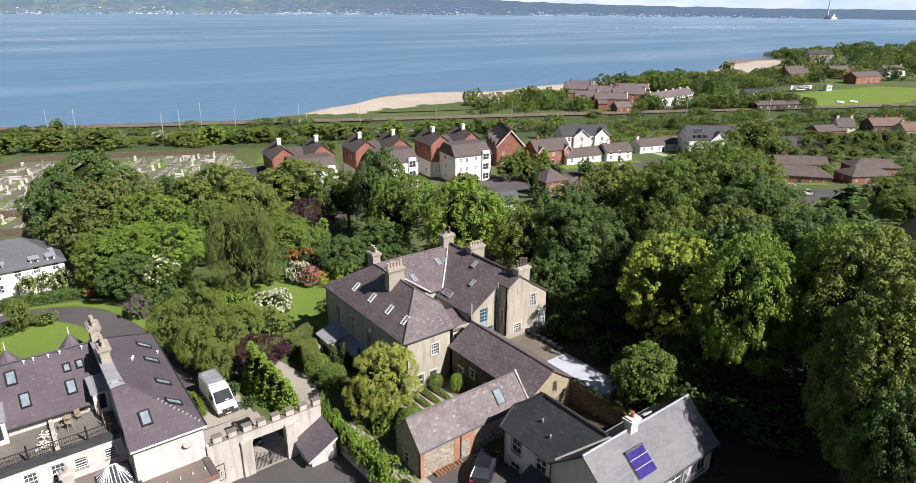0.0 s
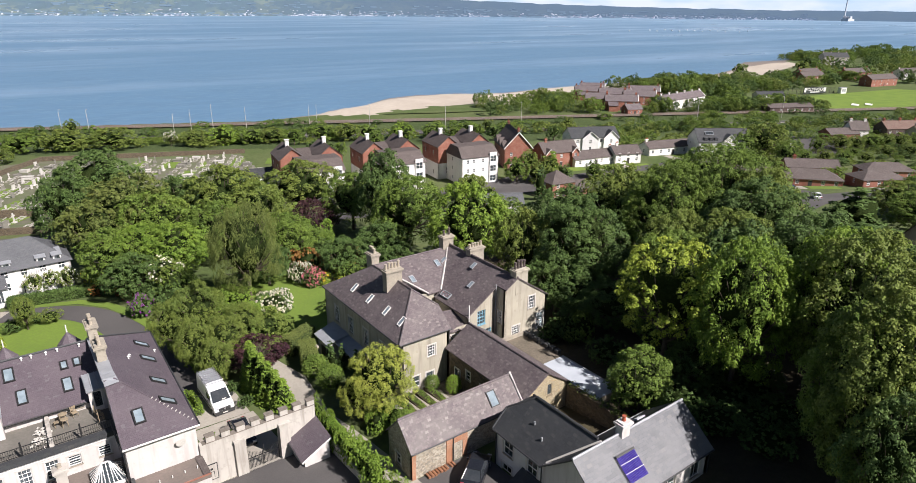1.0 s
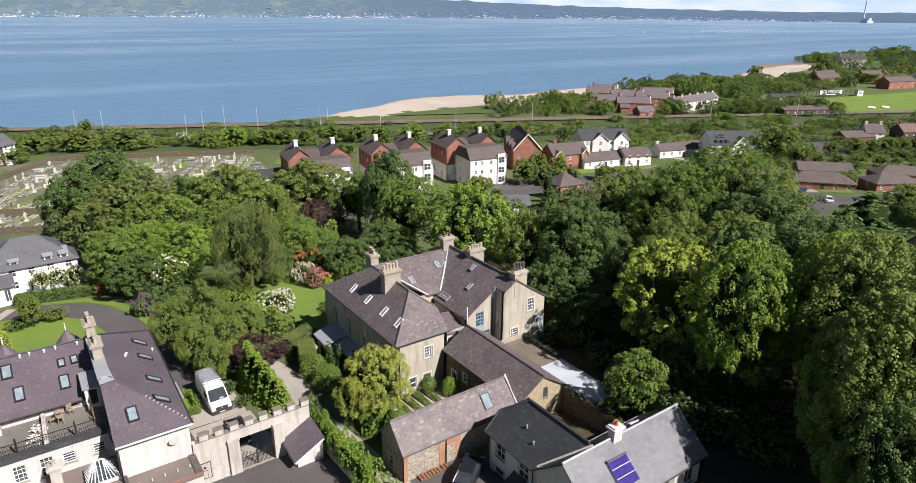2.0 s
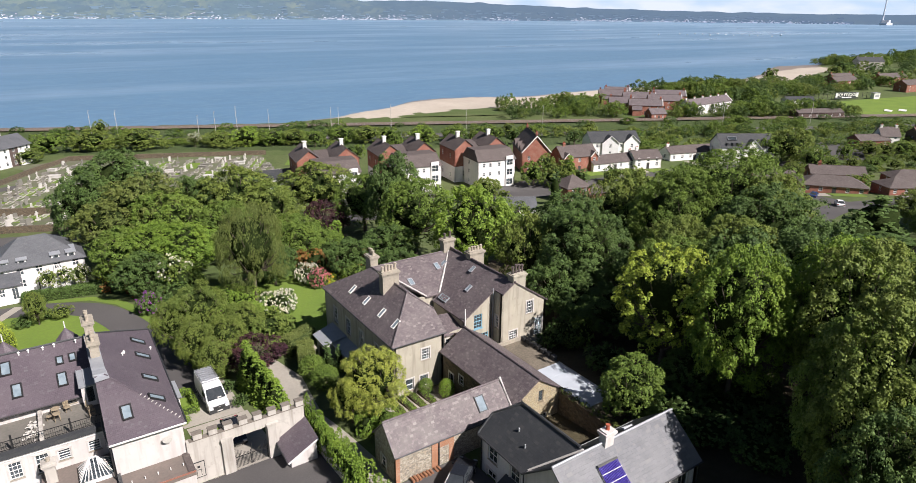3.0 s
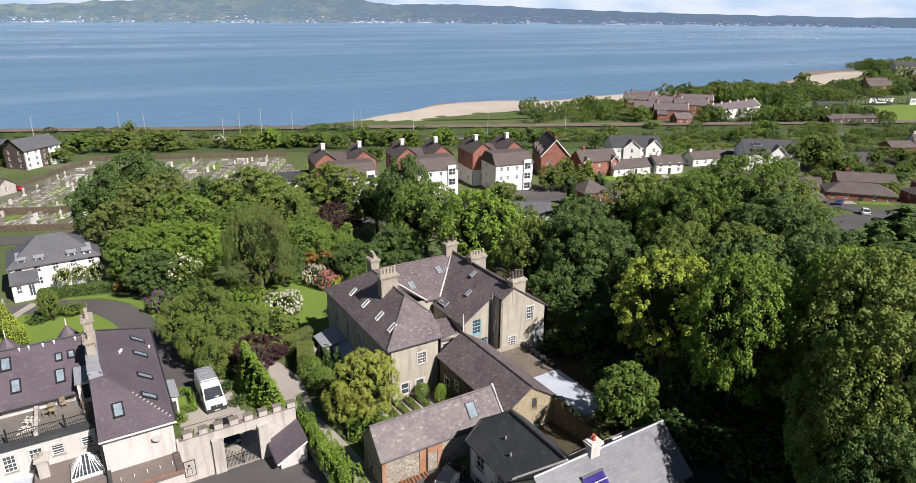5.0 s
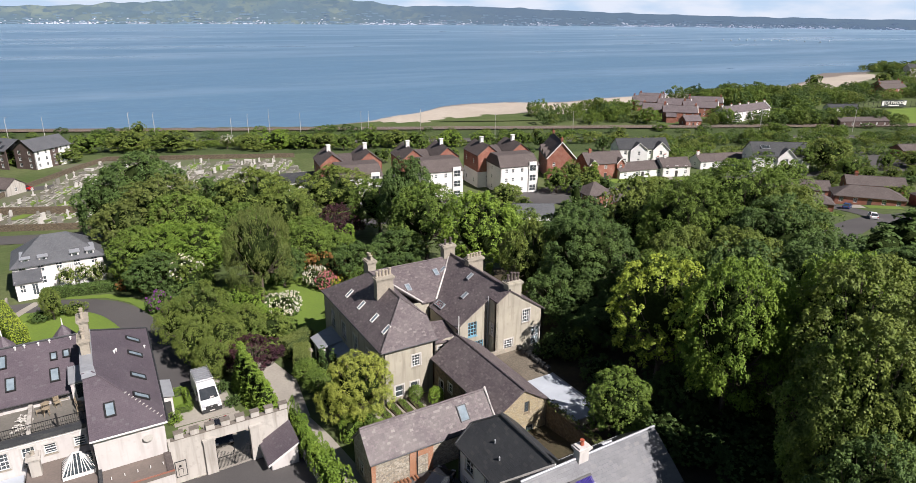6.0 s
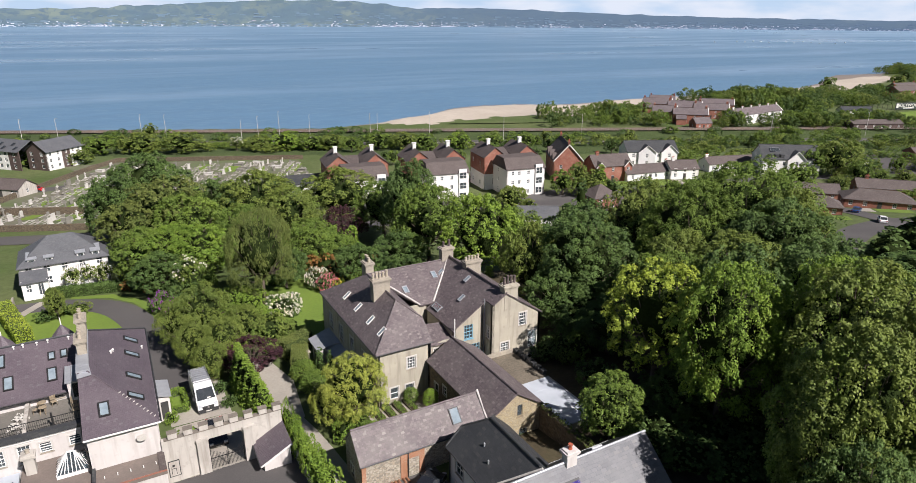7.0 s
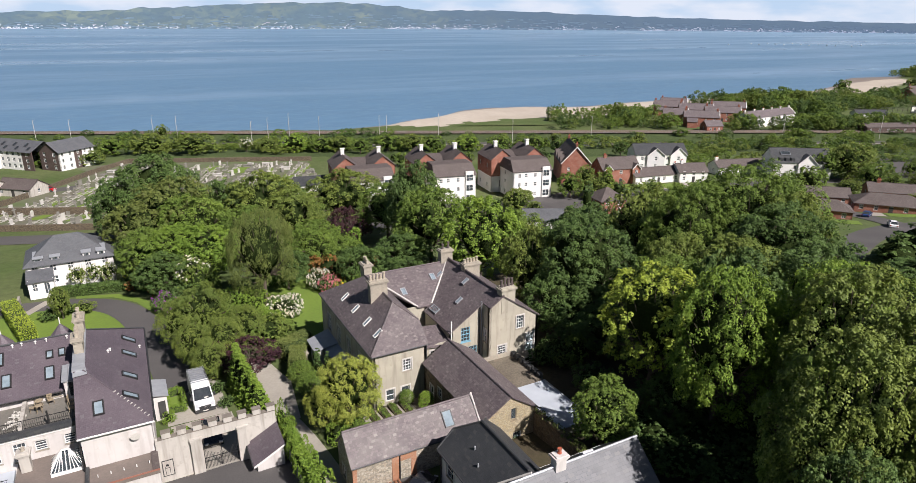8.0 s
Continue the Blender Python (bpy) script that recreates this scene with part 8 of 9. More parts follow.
for x in (-5.0, 5.2):
    gablet(B_, x, -4, 2.8, 5.2, 1.6, "brick_red", "tile_brown")
house(167.7, 148.6, -10, 18, 6.8, 2.8, 2.0, "render_bright", "tile_brown", "white bungalow with a long brown roof", storeys=1, nf=4, chim=2)
house(179.4, 144.0, -20, 10, 7, 3.6, 2.3, "render_bright", "tile_brown", "small white house with brown tiled roof", nf=3, chim=1)
C_ = house(186.7, 166.5, -24, 19, 9.5, 5.8, 3.0, "render_bright", "slate_dark", "modern white house with dark roof and two front gables", nf=4, ng=2, chim=0)
gablet(C_, -2.2, -4.75, 6.4, 5.4, 2.6, "render_grey", "slate_dark")
gablet(C_, 6.2, -4.75, 6.0, 5.4, 2.8, "render_bright", "slate_dark")
house(206.0, 145.2, -16, 21, 6.8, 3.0, 1.9, "render_bright", "tile_brown", "long white bungalow with brown roof", storeys=1, nf=6, chim=2)
D_ = house(216.9, 131.2, -34, 19, 11, 6.2, 3.8, "render_bright", "slate_dark", "white house with steep dark slate roofs", nf=4, ng=2, chim=0)
gablet(D_, 1.5, -5.5, 6.0, 5.8, 3.0, "render_bright", "slate_villa")
for x in (-7.0, -5.0, -3.2):
    part("dormer", Mesh().box(x - 0.6, x + 0.6, -5.3, -3.6, 6.0, 7.5), M["slate_dark"], D_)
rooflight(D_, (-5.0, -2.4, 8.7), Vector((0, -3.8, 5.5)), 3.0, 1.6, M["lead"])
house(122.1, 119.3, -8, 7.5, 7, 4.4, 2.6, "brick_red", "tile_brown", "small red-brick house with hipped brown roof", storeys=2, nf=2, chim=0, hip=True)
house(128.0, 117.5, -10, 5, 5, 2.2, 1.6, "brick_red", "tile_brown", "low red-brick garage with brown roof", storeys=1, nf=1, chim=0)
house(94.0, 108.6, -30, 9, 6, 2.6, 1.7, "render_bright", "slate_villa", "low white bungalow hidden among trees", storeys=1, nf=2, chim=0)
house(190.4, 85.4, -50, 17, 8, 2.7, 2.1, "brick_red", "tile_brown", "long red-brick bungalow with brown hipped roof", storeys=1, nf=5, chim=0, hip=True)
house(214.6, 96.3, -46, 16, 7.5, 2.7, 2.0, "brick_red", "tile_brown", "red-brick bungalow with brown gabled roof", storeys=1, nf=4, chim=1)
house(190.3, 102.9, -42, 12, 7, 2.7, 2.0, "brick_red", "tile_brown", "red-brick bungalow with brown gabled roof", storeys=1, nf=3, chim=0)
house(201, 71.5, -30, 13, 7.4, 2.7, 1.9, "brick_red", "tile_brown", "red-brick bungalow with brown hipped roof", storeys=1, nf=4, chim=0, hip=True)
house(166.1, 87.3, -50, 11, 6.6, 2.8, 1.9, "brick_red", "tile_brown", "bungalow with dark brown hipped roof", storeys=1, nf=3, chim=0, hip=True)
house(224, 78, -40, 15, 7.4, 2.7, 1.9, "brick_red", "tile_brown", "red-brick bungalow with brown hipped roof", storeys=1, nf=4, chim=0, hip=True)
house(110, 27, -15, 10, 9, 6.5, 5.5, "render_beige", "tile_brown", "tall house with steep brown gabled roof", nf=3, chim=1)
house(300, 119, -38, 7.5, 6.5, 4.2, 3.2, "render_bright", "tile_brown", "white house with steep brown roof and two chimneys", nf=2, ng=1, chim=2)
house(327, 113, -28, 17, 8, 3.2, 2.8, "brick_dark", "tile_rust", "red-brick house with weathered red tiled roof", storeys=1, nf=5, chim=3)
house(322, 99, -28, 16, 8, 3.2, 2.8, "render_beige", "tile_rust", "pale house with weathered red tiled roof", storeys=1, nf=5, chim=2)
house(292, 122, -25, 14, 7.4, 2.8, 1.9, "brick_red", "tile_brown", "brick bungalow with brown roof", storeys=1, nf=3, chim=0)
# terraces near the beach: x, y, turn, length, houses
for x, y, a_, L, n, wm, lab in ((333, 231, 4, 42, 10, "render_bright", "white rendered terrace with many chimneys"), (314, 286, -42, 17, 4, "brick_red", "red-brick terrace with slate roof and white bargeboards"), (318, 268, -42, 19, 4, "brick_red", "red-brick terrace with slate roof and white bargeboards"), (322, 252, -42, 19, 4, "brick_red", "red-brick terrace with slate roof and white bargeboards"),
                           (291, 258, -42, 13, 3, "brick_red", "red-brick terrace with slate roof and white bargeboards"), (296, 244, -42, 18, 4, "brick_red", "red-brick terrace with slate roof and white bargeboards"), (343, 266, -42, 20, 4, "brick_red", "red-brick terrace with slate roof and white bargeboards"), (336, 303, -42, 16, 3, "brick_red", "red-brick terrace with slate roof and white bargeboards")):
    T = house(x, y, a_, L, 8.0, 5.4, 3.0, wm, "slate", lab, nf=n, ng=1, chim=max(2, n // 2 if wm != "render_bright" else 6), group="beach terraces")
    for sy in (-1, 1):
        part("bargeboard", Mesh().tube([(L / 2 + 0.34, sy * 4.3, 5.25), (L / 2 + 0.34, 0, 8.5)], [0.2, 0.2], 4), M["white_paint"], T)
    if wm == "render_bright":
        for i in range(5):
            part("front_gable", Mesh().box(-L / 2 + 3 + i * 8.4, -L / 2 + 5.6 + i * 8.4, -5.2, -4.02, -1, 3.6), M["render_bright"], T)
    else:
        part("rear_wing", Mesh().box(-L / 2 + 1.5, -L / 2 + 6.5, -8.5, -4.02, -1, 3.4), M["brick_red"], T)
        part("wing_roof", Mesh().slab([(-L / 2 + 1.2, -8.8, 3.3), (-L / 2 + 6.8, -8.8, 3.3), (-L / 2 + 6.8, -4.1, 5.0), (-L / 2 + 1.2, -4.1, 5.0)], 0.14), M["slate"], T)
house(289, 230, -20, 9, 7, 3, 2.4, "brick_red", "slate", "small brick house beside the railway line", storeys=1, nf=2, chim=0)
house(410, 219, -30, 18, 8, 3.2, 2.0, "render_bright", "slate_dark", "pale pavilion beside the playing field", storeys=1, nf=4, chim=0)
house(371, 186, -24, 28, 8, 3.0, 1.6, "brick_dark", "tile_brown", "long low brown-roofed shed", storeys=1, nf=6, chim=0)
for x, y, L, lab in ((536, 256, 24, "brick house with brown roof beyond the field"), (560, 270, 22, "brick house with brown roof beyond the field"), (600, 250, 30, "brick house with brown roof beyond the field"), (640, 225, 26, "pale house with slate roof beyond the field"), (560, 215, 30, "brick house with brown roof beyond the field")):
    house(x, y, -12, L, 10, 5.5, 3, "brick_red" if "brick" in lab else "render_bright", "tile_brown", lab, nf=4, chim=2)
house(735, 330, -35, 26, 12, 8, 4, "stucco", "slate_dark", "large pale stone mansion on the headland", nf=6, ng=3, storeys=3, chim=4)


# ---- burial ground ----
patch("burial_ground", [(-44, 178), (4, 157), (40, 150), (66, 190), (74, 236), (13, 262), (-6, 262), (2, 246), (-22, 205), (-44, 215)], surf("worn_gravel", (0.16, 0.15, 0.115), (0.11, 0.15, 0.055), 0.12, 1.2, (0.085, 0.085, 0.06), 0.96, 0.3), "burial ground of gravel and grass", 0.08, "ground", 6)
rg = random.Random(21)
for i in range(13):
    for j in range(5):
        s0, u0 = 160 + j * 17 + rg.uniform(-2, 2), -98 + i * 11 + j * 2
        x, y = 0.435 * s0 + 0.9 * u0, 0.9 * s0 - 0.435 * u0
        if (x < -20 and y > 200) or x > 66 - 0.2 * (y - 150) + 40 or y > 258:
            continue
        d1, d2 = Vector((0.9, -0.435)) * rg.uniform(1.2, 2.6), Vector((0.435, 0.9)) * rg.uniform(4, 7)
        c = Vector((x, y))
        patch("grass_plot", [tuple(c - d1 - d2), tuple(c + d1 - d2), tuple(c + d1 + d2), tuple(c - d1 + d2)], M["lawn"], "small mown plot among the graves", 0.14, "lawn", 1)


def headstone_data(kind):
    mb = Mesh()
    if kind == 0:
        n = 7
        prof = [(-0.4, 0), (0.4, 0), (0.4, 0.9)] + [(0.4 * math.cos(math.pi * i / n), 0.9 + 0.3 * math.sin(math.pi * i / n)) for i in range(1, n)] + [(-0.4, 0.9)]
        mb.poly([(x, -0.08, z) for x, z in prof]).poly([(x, 0.08, z) for x, z in prof][::-1])
        k = len(prof)
        for i in range(k):
            mb.f.append((i, k + k - 1 - i, k + k - 1 - (i + 1) % k, (i + 1) % k))
    elif kind == 1:
        mb.box(-0.12, 0.12, -0.1, 0.1, 0.35, 1.9).box(-0.45, 0.45, -0.1, 0.1, 1.3, 1.52).box(-0.4, 0.4, -0.3, 0.3, 0, 0.35)
    elif kind == 2:
        mb.box(-0.5, 0.5, -1.0, 1.0, 0, 0.55).box(-0.6, 0.6, -1.1, 1.1, 0.55, 0.68)
    else:
        mb.box(-0.5, 0.5, -0.14, 0.14, 0.15, 1.1).box(-0.6, 0.6, -0.3, 0.3, 0, 0.15).box(-0.55, 0.55, -0.17, 0.17, 1.1, 1.2)
    return mb


STONES = [data_of("headstone", headstone_data(k), M["grey_stone" if j == 0 else "pale_stone"]) for k in range(4) for j in range(2)]
count = 0
for i in range(26):
    for j in range(20):
        s0, u0 = 150 + j * 4.9 + rg.uniform(-.8, .8), -100 + i * 5.4 + rg.uniform(-1.2, 1.2)
        x, y = 0.435 * s0 + 0.9 * u0, 0.9 * s0 - 0.435 * u0
        if count >= 290 or rg.random() < 0.22 or not (-30 < x < 72) or y > 255 - 0.35 * (x - 10) or (x > 30 and s0 < 205) or (x > 8 and s0 < 150) or (x < -2 and y > 236):
            continue
        k = rg.randrange(8)
        ob = new("gravestone", STONES[k])
        ob.matrix_basis = pose(x, y, ground_z(x, y) + 0.03, rg.uniform(-3, 3), rg.uniform(-3, 3), 60 + rg.uniform(-8, 8)) @ Matrix.Scale(rg.uniform(1.0, 1.5), 4)
        tagged(ob, ("weathered grey" if k % 2 == 0 else "pale") + " stone " + ("round-topped gravestone", "cross on a plinth", "chest tomb", "square gravestone")[k // 2] + " in the burial ground", "gravestone", "gravestones")
        count += 1


kerbs, slabs = Mesh(), Mesh()
for i in range(46):
    for j in range(34):
        s0, u0 = 150 + j * 2.9 + rg.uniform(-.3, .3), -100 + i * 3.1 + (j % 2) * 0.4
        x, y = 0.435 * s0 + 0.9 * u0, 0.9 * s0 - 0.435 * u0
        if rg.random() < 0.3 or i % 5 == 4 or not (-30 < x < 72) or y > 255 - 0.35 * (x - 10) or (x > 30 and s0 < 205) or (x < -2 and y > 236):
            continue
        m = Matrix.Translation((x, y, ground_z(x, y) + 0.16)) @ Matrix.Rotation(radians(64 + rg.uniform(-3, 3)), 4, "Z")
        for sx, sy, wx, wy in ((0, -0.62, 2.3, 0.16), (0, 0.62, 2.3, 0.16), (-1.15, 0, 0.16, 1.4), (1.15, 0, 0.16, 1.4)):
            kerbs.obox(m @ Matrix.Translation((sx, sy, 0)), wx, wy, 0.22)
        if rg.random() < 0.6:
            slabs.obox(m @ Matrix.Translation((1.2, 0, rg.uniform(0.25, 0.5))), 0.16, rg.uniform(0.7, 1.0), rg.uniform(0.7, 1.3))
tagged(new("grave_kerbs", data_of("grave_kerbs", kerbs, surf("kerb_stone", (0.5, 0.48, 0.44), (0.34, 0.325, 0.29), 0.25, 5.0, (0.22, 0.21, 0.19), 0.9, 0.0), uv=False)), "low pale stone kerbs round rows of graves", "graves", kind="stuff")
tagged(new("small_headstones", data_of("small_headstones", slabs, M["grey_stone"], uv=False)), "rows of small weathered grey headstones", "graves", kind="stuff")


def long_wall(pts, h, w, mat, label):
    mb = Mesh()
    for a, b in zip(pts, pts[1:]):
        d = Vector((b[0] - a[0], b[1] - a[1], 0))
        n = Vector((-d.y, d.x, 0)).normalized() * w / 2
        k = max(1, int(d.length / 6))
        for i in range(k):
            p, q = Vector((*a, 0)) + d * (i / k), Vector((*a, 0)) + d * ((i + 1) / k)
            zp, zq = ground_z(p.x, p.y), ground_z(q.x, q.y)
            m = len(mb.v)
            mb.v += [tuple(p - n + Vector((0, 0, zp - .3))), tuple(q - n + Vector((0, 0, zq - .3))), tuple(q + n + Vector((0, 0, zq - .3))), tuple(p + n + Vector((0, 0, zp - .3))), tuple(p - n + Vector((0, 0, zp + h))), tuple(q - n + Vector((0, 0, zq + h))), tuple(q + n + Vector((0, 0, zq + h))), tuple(p + n + Vector((0, 0, zp + h)))]
            mb.f += [tuple(m + e for e in f) for f in ((4, 5, 6, 7), (0, 1, 5, 4), (1, 2, 6, 5), (2, 3, 7, 6), (3, 0, 4, 7))]
    return solo("stone_wall", mb, mat, label, "wall")


long_wall([(-46, 178), (4, 156.5), (40, 148)], 1.5, 0.5, M["rubble_dark"], "brown-grey stone wall round the burial ground")
long_wall([(-30, 193), (12, 176)], 2.0, 0.5, M["rubble_dark"], "brown-grey stone wall across the burial ground")
long_wall([(-22, 204), (2, 247), (13, 263), (76, 237)], 1.6, 0.5, M["rubble_dark"], "brown-grey stone wall behind the burial ground")

# ---- roads, railway and shore ----
ribbon("road", [(-80, 178), (-30, 160), (6, 148), (50, 132), (90, 118)], 7.5, M["asphalt"], "grey tarmac street past the burial ground", 0.09, 4)
ribbon("road", [(-60, 245), (-30, 228), (-14, 222), (-2, 225)], 6, M["asphalt"], "tarmac side road by the flats", 0.09, 4)
ribbon("road", [(-300, 470), (-100, 375), (60, 297), (193, 232), (330, 166), (600, 35)], 12, M["asphalt"], "grey dual carriageway along the shore", 0.1, 8)
ribbon("road_marking", [(-300, 470), (-100, 375), (60, 297), (193, 232), (330, 166), (600, 35)], 1.0, M["concrete"], "pale central reserve of the carriageway", 0.14, 8)
rail_pts = [(-400, 557), (-34.5, 380), (160, 286), (372, 184), (620, 66)]
ribbon("railway", [(x, y - 1) for x, y in rail_pts], 9, M["ballast"], "brown ballast railway bed beside the shore", 0.6, 8, "railway")
for off in (-3.3, -1.9, 1.1, 2.5):
    ribbon("rail", [(x, y - 1) for x, y in rail_pts], 0.12, M["lead"], "steel running rail on the ballast", 0.72, 8, "railway", side=off)
ribbon("road", [(128, 60), (150, 68), (168, 70), (190, 63), (215, 58), (260, 56)], 7, M["asphalt"], "suburban tarmac street with white line", 0.09, 4)
ribbon("road", [(168, 70), (174, 80), (179, 92), (200, 108)], 6, M["asphalt"], "suburban tarmac side street", 0.1, 4)
ribbon("road", [(95, 138), (108, 139), (130, 133), (150, 137), (172, 133), (200, 130), (228, 118), (262, 122)], 6, M["asphalt"], "tarmac street before the apartments", 0.09, 4)
patch("car_park", [(58, 152), (76, 139), (132, 124), (142, 138), (136, 150), (112, 146), (90, 152), (66, 158)], M["asphalt"], "tarmac parking court before the apartments", 0.08, "car park")
patch("car_park", [(240, 118), (262, 104), (292, 112), (290, 136), (262, 142)], M["asphalt"], "tarmac car park beside the houses", 0.1, "car park")
patch("playing_field", [(398, 200), (409, 162), (470, 150), (560, 168), (545, 196), (482, 208), (440, 214)], M["lawn"], "bright green mown playing field", 0.15, "field")
patch("shore_grass", [(172, 303), (200, 290), (238, 276), (246, 292), (220, 304)], M["grass"], "low green turf above the beach", 0.5, "grass", 2)
sg = thing("sign_board", 464, 216, ground_z(464, 216), -19, "long dark club sign board with pale lettering", "sign", world=False)
part("board", Mesh().box(-9.5, 9.5, -0.2, 0.2, 0.6, 4.8), M["car_grey"], sg)
fc = bpy.data.curves.new("lettering", "FONT")
fc.body, fc.size, fc.extrude, fc.align_x = "HOLYWOOD", 2.9, 0.04, "CENTER"
fo = bpy.data.objects.new("lettering", fc)
lm = bpy.data.meshes.new_from_object(fo)
lm.transform(pose(0, -0.26, 2.3, 90, 0, 0))
lm.materials.append(M["white_paint"])
lo = new("lettering", lm)
lo.parent = sg
for x0, x1, z0, z1 in ((-9.2, -7.6, 1.6, 4.4), (7.6, 9.2, 1.6, 4.4), (-4, 4, 1.2, 1.8)):
    part("lettering_bar", Mesh().box(x0, x1, -0.3, -0.2, z0, z1), M["white_paint"], sg)
for x in (-8, 0, 8):
    part("post", Mesh().box(x - 0.1, x + 0.1, 0.2, 0.4, -0.5, 5.0), M["dark_metal"], sg)
nt = thing("ball_fence", 464, 217, ground_z(464, 217), -19, "dark mesh fence along the playing field", "fence", world=False)
for i in range(17):
    part("post", Mesh().box(-28 + i * 3.6, -27.85 + i * 3.6, 0.7, 0.85, -0.4, 4.2), M["dark_metal"], nt)
for z in (0.4, 1.1, 1.8, 2.5, 3.2, 3.9):
    part("rail", Mesh().box(-28, 29.8, 0.74, 0.8, z, z + 0.12), M["dark_metal"], nt)
sb = thing("score_box", 484, 207, ground_z(484, 207), -19, "small white cabin beside the playing field", "cabin", world=False)
part("body", Mesh().box(-2.4, 2.4, -1.5, 1.5, -0.3, 4.0), M["render_bright"], sb)
part("roof", Mesh().box(-2.6, 2.6, -1.7, 1.7, 4.0, 4.2), M["lead"], sb)
part("shutter", Mesh().box(-1.6, 1.6, -1.55, -1.5, 1.4, 3.2), M["lead"], sb)
for x, y in ((431, 175), (440, 171)):
    pc = thing("pitch_cover", x, y, ground_z(x, y) + 0.15, 20, "white cover lying on the playing field", "cover", "field covers", world=False)
    part("sheet", Mesh().slab([(-4, -2, 0.2), (4, -2, 0.2), (4, 2, 0.5), (-4, 2, 0.5)], 0.2), M["white_paint"], pc)


def lamp(x, y, h=11.0, rz=60):
    e = thing("street_lamp", x, y, ground_z(x, y), rz, "slim grey steel street lamp beside the carriageway", "street lamp", "carriageway lamps", world=False)
    part("pole", Mesh().tube([(0, 0, -0.3), (0, 0, h * 0.9), (0.25, 0, h)], [0.11, 0.09, 0.07], 6), M["lead_white"], e)
    part("lantern", Mesh().box(0.1, 1.5, -0.16, 0.16, h, h + 0.16), M["lead"], e)


for x, y in ((-8, 333), (-22, 338), (36, 325), (26, 331), (64, 291), (73, 299), (86, 312), (123, 285), (126, 283), (152, 279), (175, 247), (213, 236), (-60, 358), (96, 294), (300, 196), (345, 175)):
    lamp(x, y)
tk = thing("camper_van", 246.6, 121.2, ground_z(246.6, 121.2), -30, "white camper van parked on tarmac", "van", world=False)
part("body", Mesh().box(-3.2, 2.4, -1.1, 1.1, 0.6, 2.9), M["car_white"], tk)
part("cab", Mesh().box(2.4, 3.6, -1.0, 1.0, 0.5, 2.0), M["car_white"], tk)
part("windscreen", Mesh().box(3.0, 3.62, -0.9, 0.9, 1.3, 1.95), M["car_dark"], tk)
part("side_window", Mesh().box(-2.4, 1.2, -1.13, -1.1, 1.6, 2.3), M["car_dark"], tk)
for x in (-2, 2.4):
    for y in (-0.95, 0.95):
        part("wheel", Mesh().tube([(x, y - 0.15, 0.4), (x, y + 0.15, 0.4)], [0.4, 0.4], 12), M["tyre"], tk)
vn = thing("panel_van", 62.8, 296.5, ground_z(62.8, 296.5) + 0.1, 64, "small white van on the carriageway", "van", world=False)
part("body", Mesh().box(-1.0, 1.0, -2.4, 2.0, 0.5, 2.4), M["car_white"], vn)
part("bonnet", Mesh().box(-0.95, 0.95, -3.0, -2.4, 0.5, 1.3), M["car_white"], vn)
part("windscreen", Mesh().box(-0.85, 0.85, -2.43, -2.4, 1.4, 2.2), M["car_dark"], vn)
for x in (-0.9, 0.9):
    for y in (-2.2, 1.3):
        part("wheel", Mesh().tube([(x - 0.1, y, 0.35), (x + 0.1, y, 0.35)], [0.35, 0.35], 12), M["tyre"], vn)
for i in range(14):
    a = 50.5 + (i * 7.3) % 8 + i * 0.12
    r = 1900 + (i * 53) % 160
    x, y = math.sin(radians(a)) * r, math.cos(radians(a)) * r
    b = thing("moored_boat", x, y, -18.1, 30 * i, "small white moored boat on the lough", "boat", "moored boats", world=False)
    part("hull", Mesh().lathe(0, 0, [(1.6, 0), (2.6, 1.8)], 8), M["car_white"], b)
    part("cabin", Mesh().box(-1.2, 1.2, -0.9, 0.9, 1.8, 3.2), M["car_white"], b)

# ---- trees and bushes towards the shore ----
rt = random.Random(77)


JOINED = []


def scatter(n, s0, s1, u0, u1, h0, h1, kinds=("far0", "far1", "far2", "far3"), keep=lambda x, y: True, wide=0.5, join=False):
    done = 0
    for _ in range(n * 4):
        if done >= n:
            break
        s, u = rt.uniform(s0, s1), rt.uniform(u0, u1)
        x, y = 0.435 * s + 0.9 * u, 0.9 * s - 0.435 * u
        if not keep(x, y) or (396 < x < 566 and 146 < y < 214):
            continue
        h = rt.uniform(h0, h1)
        if join:
            JOINED.append((rt.choice(kinds), x, y, h, h * rt.uniform(0.85, 1.25) * wide))
        else:
            plant(rt.choice(kinds), x, y, h, h * rt.uniform(0.85, 1.25) * wide)
        done += 1


HOUSES = [(o.location.x, o.location.y, o) for o in scene.objects if o.parent is None and o.get("category") in ("house", "apartment block")]


def clear(x, y, r=11.0):
    return all((x - a) ** 2 + (y - b) ** 2 > (r + (10 if "terrace" in o.get("label", "") else 0)) ** 2 for a, b, o in HOUSES)


scatter(70, 337, 388, 80, 168, 4, 8.5, join=True, keep=lambda x, y: shore(0.9 * x - 0.435 * y) - 0.435 * x - 0.9 * y > 62 and clear(x, y, 8))
scatter(80, 276, 288, -40, 330, 2.5, 5, ("vfar0", "vfar2", "vfar1"), wide=0.7, join=True)
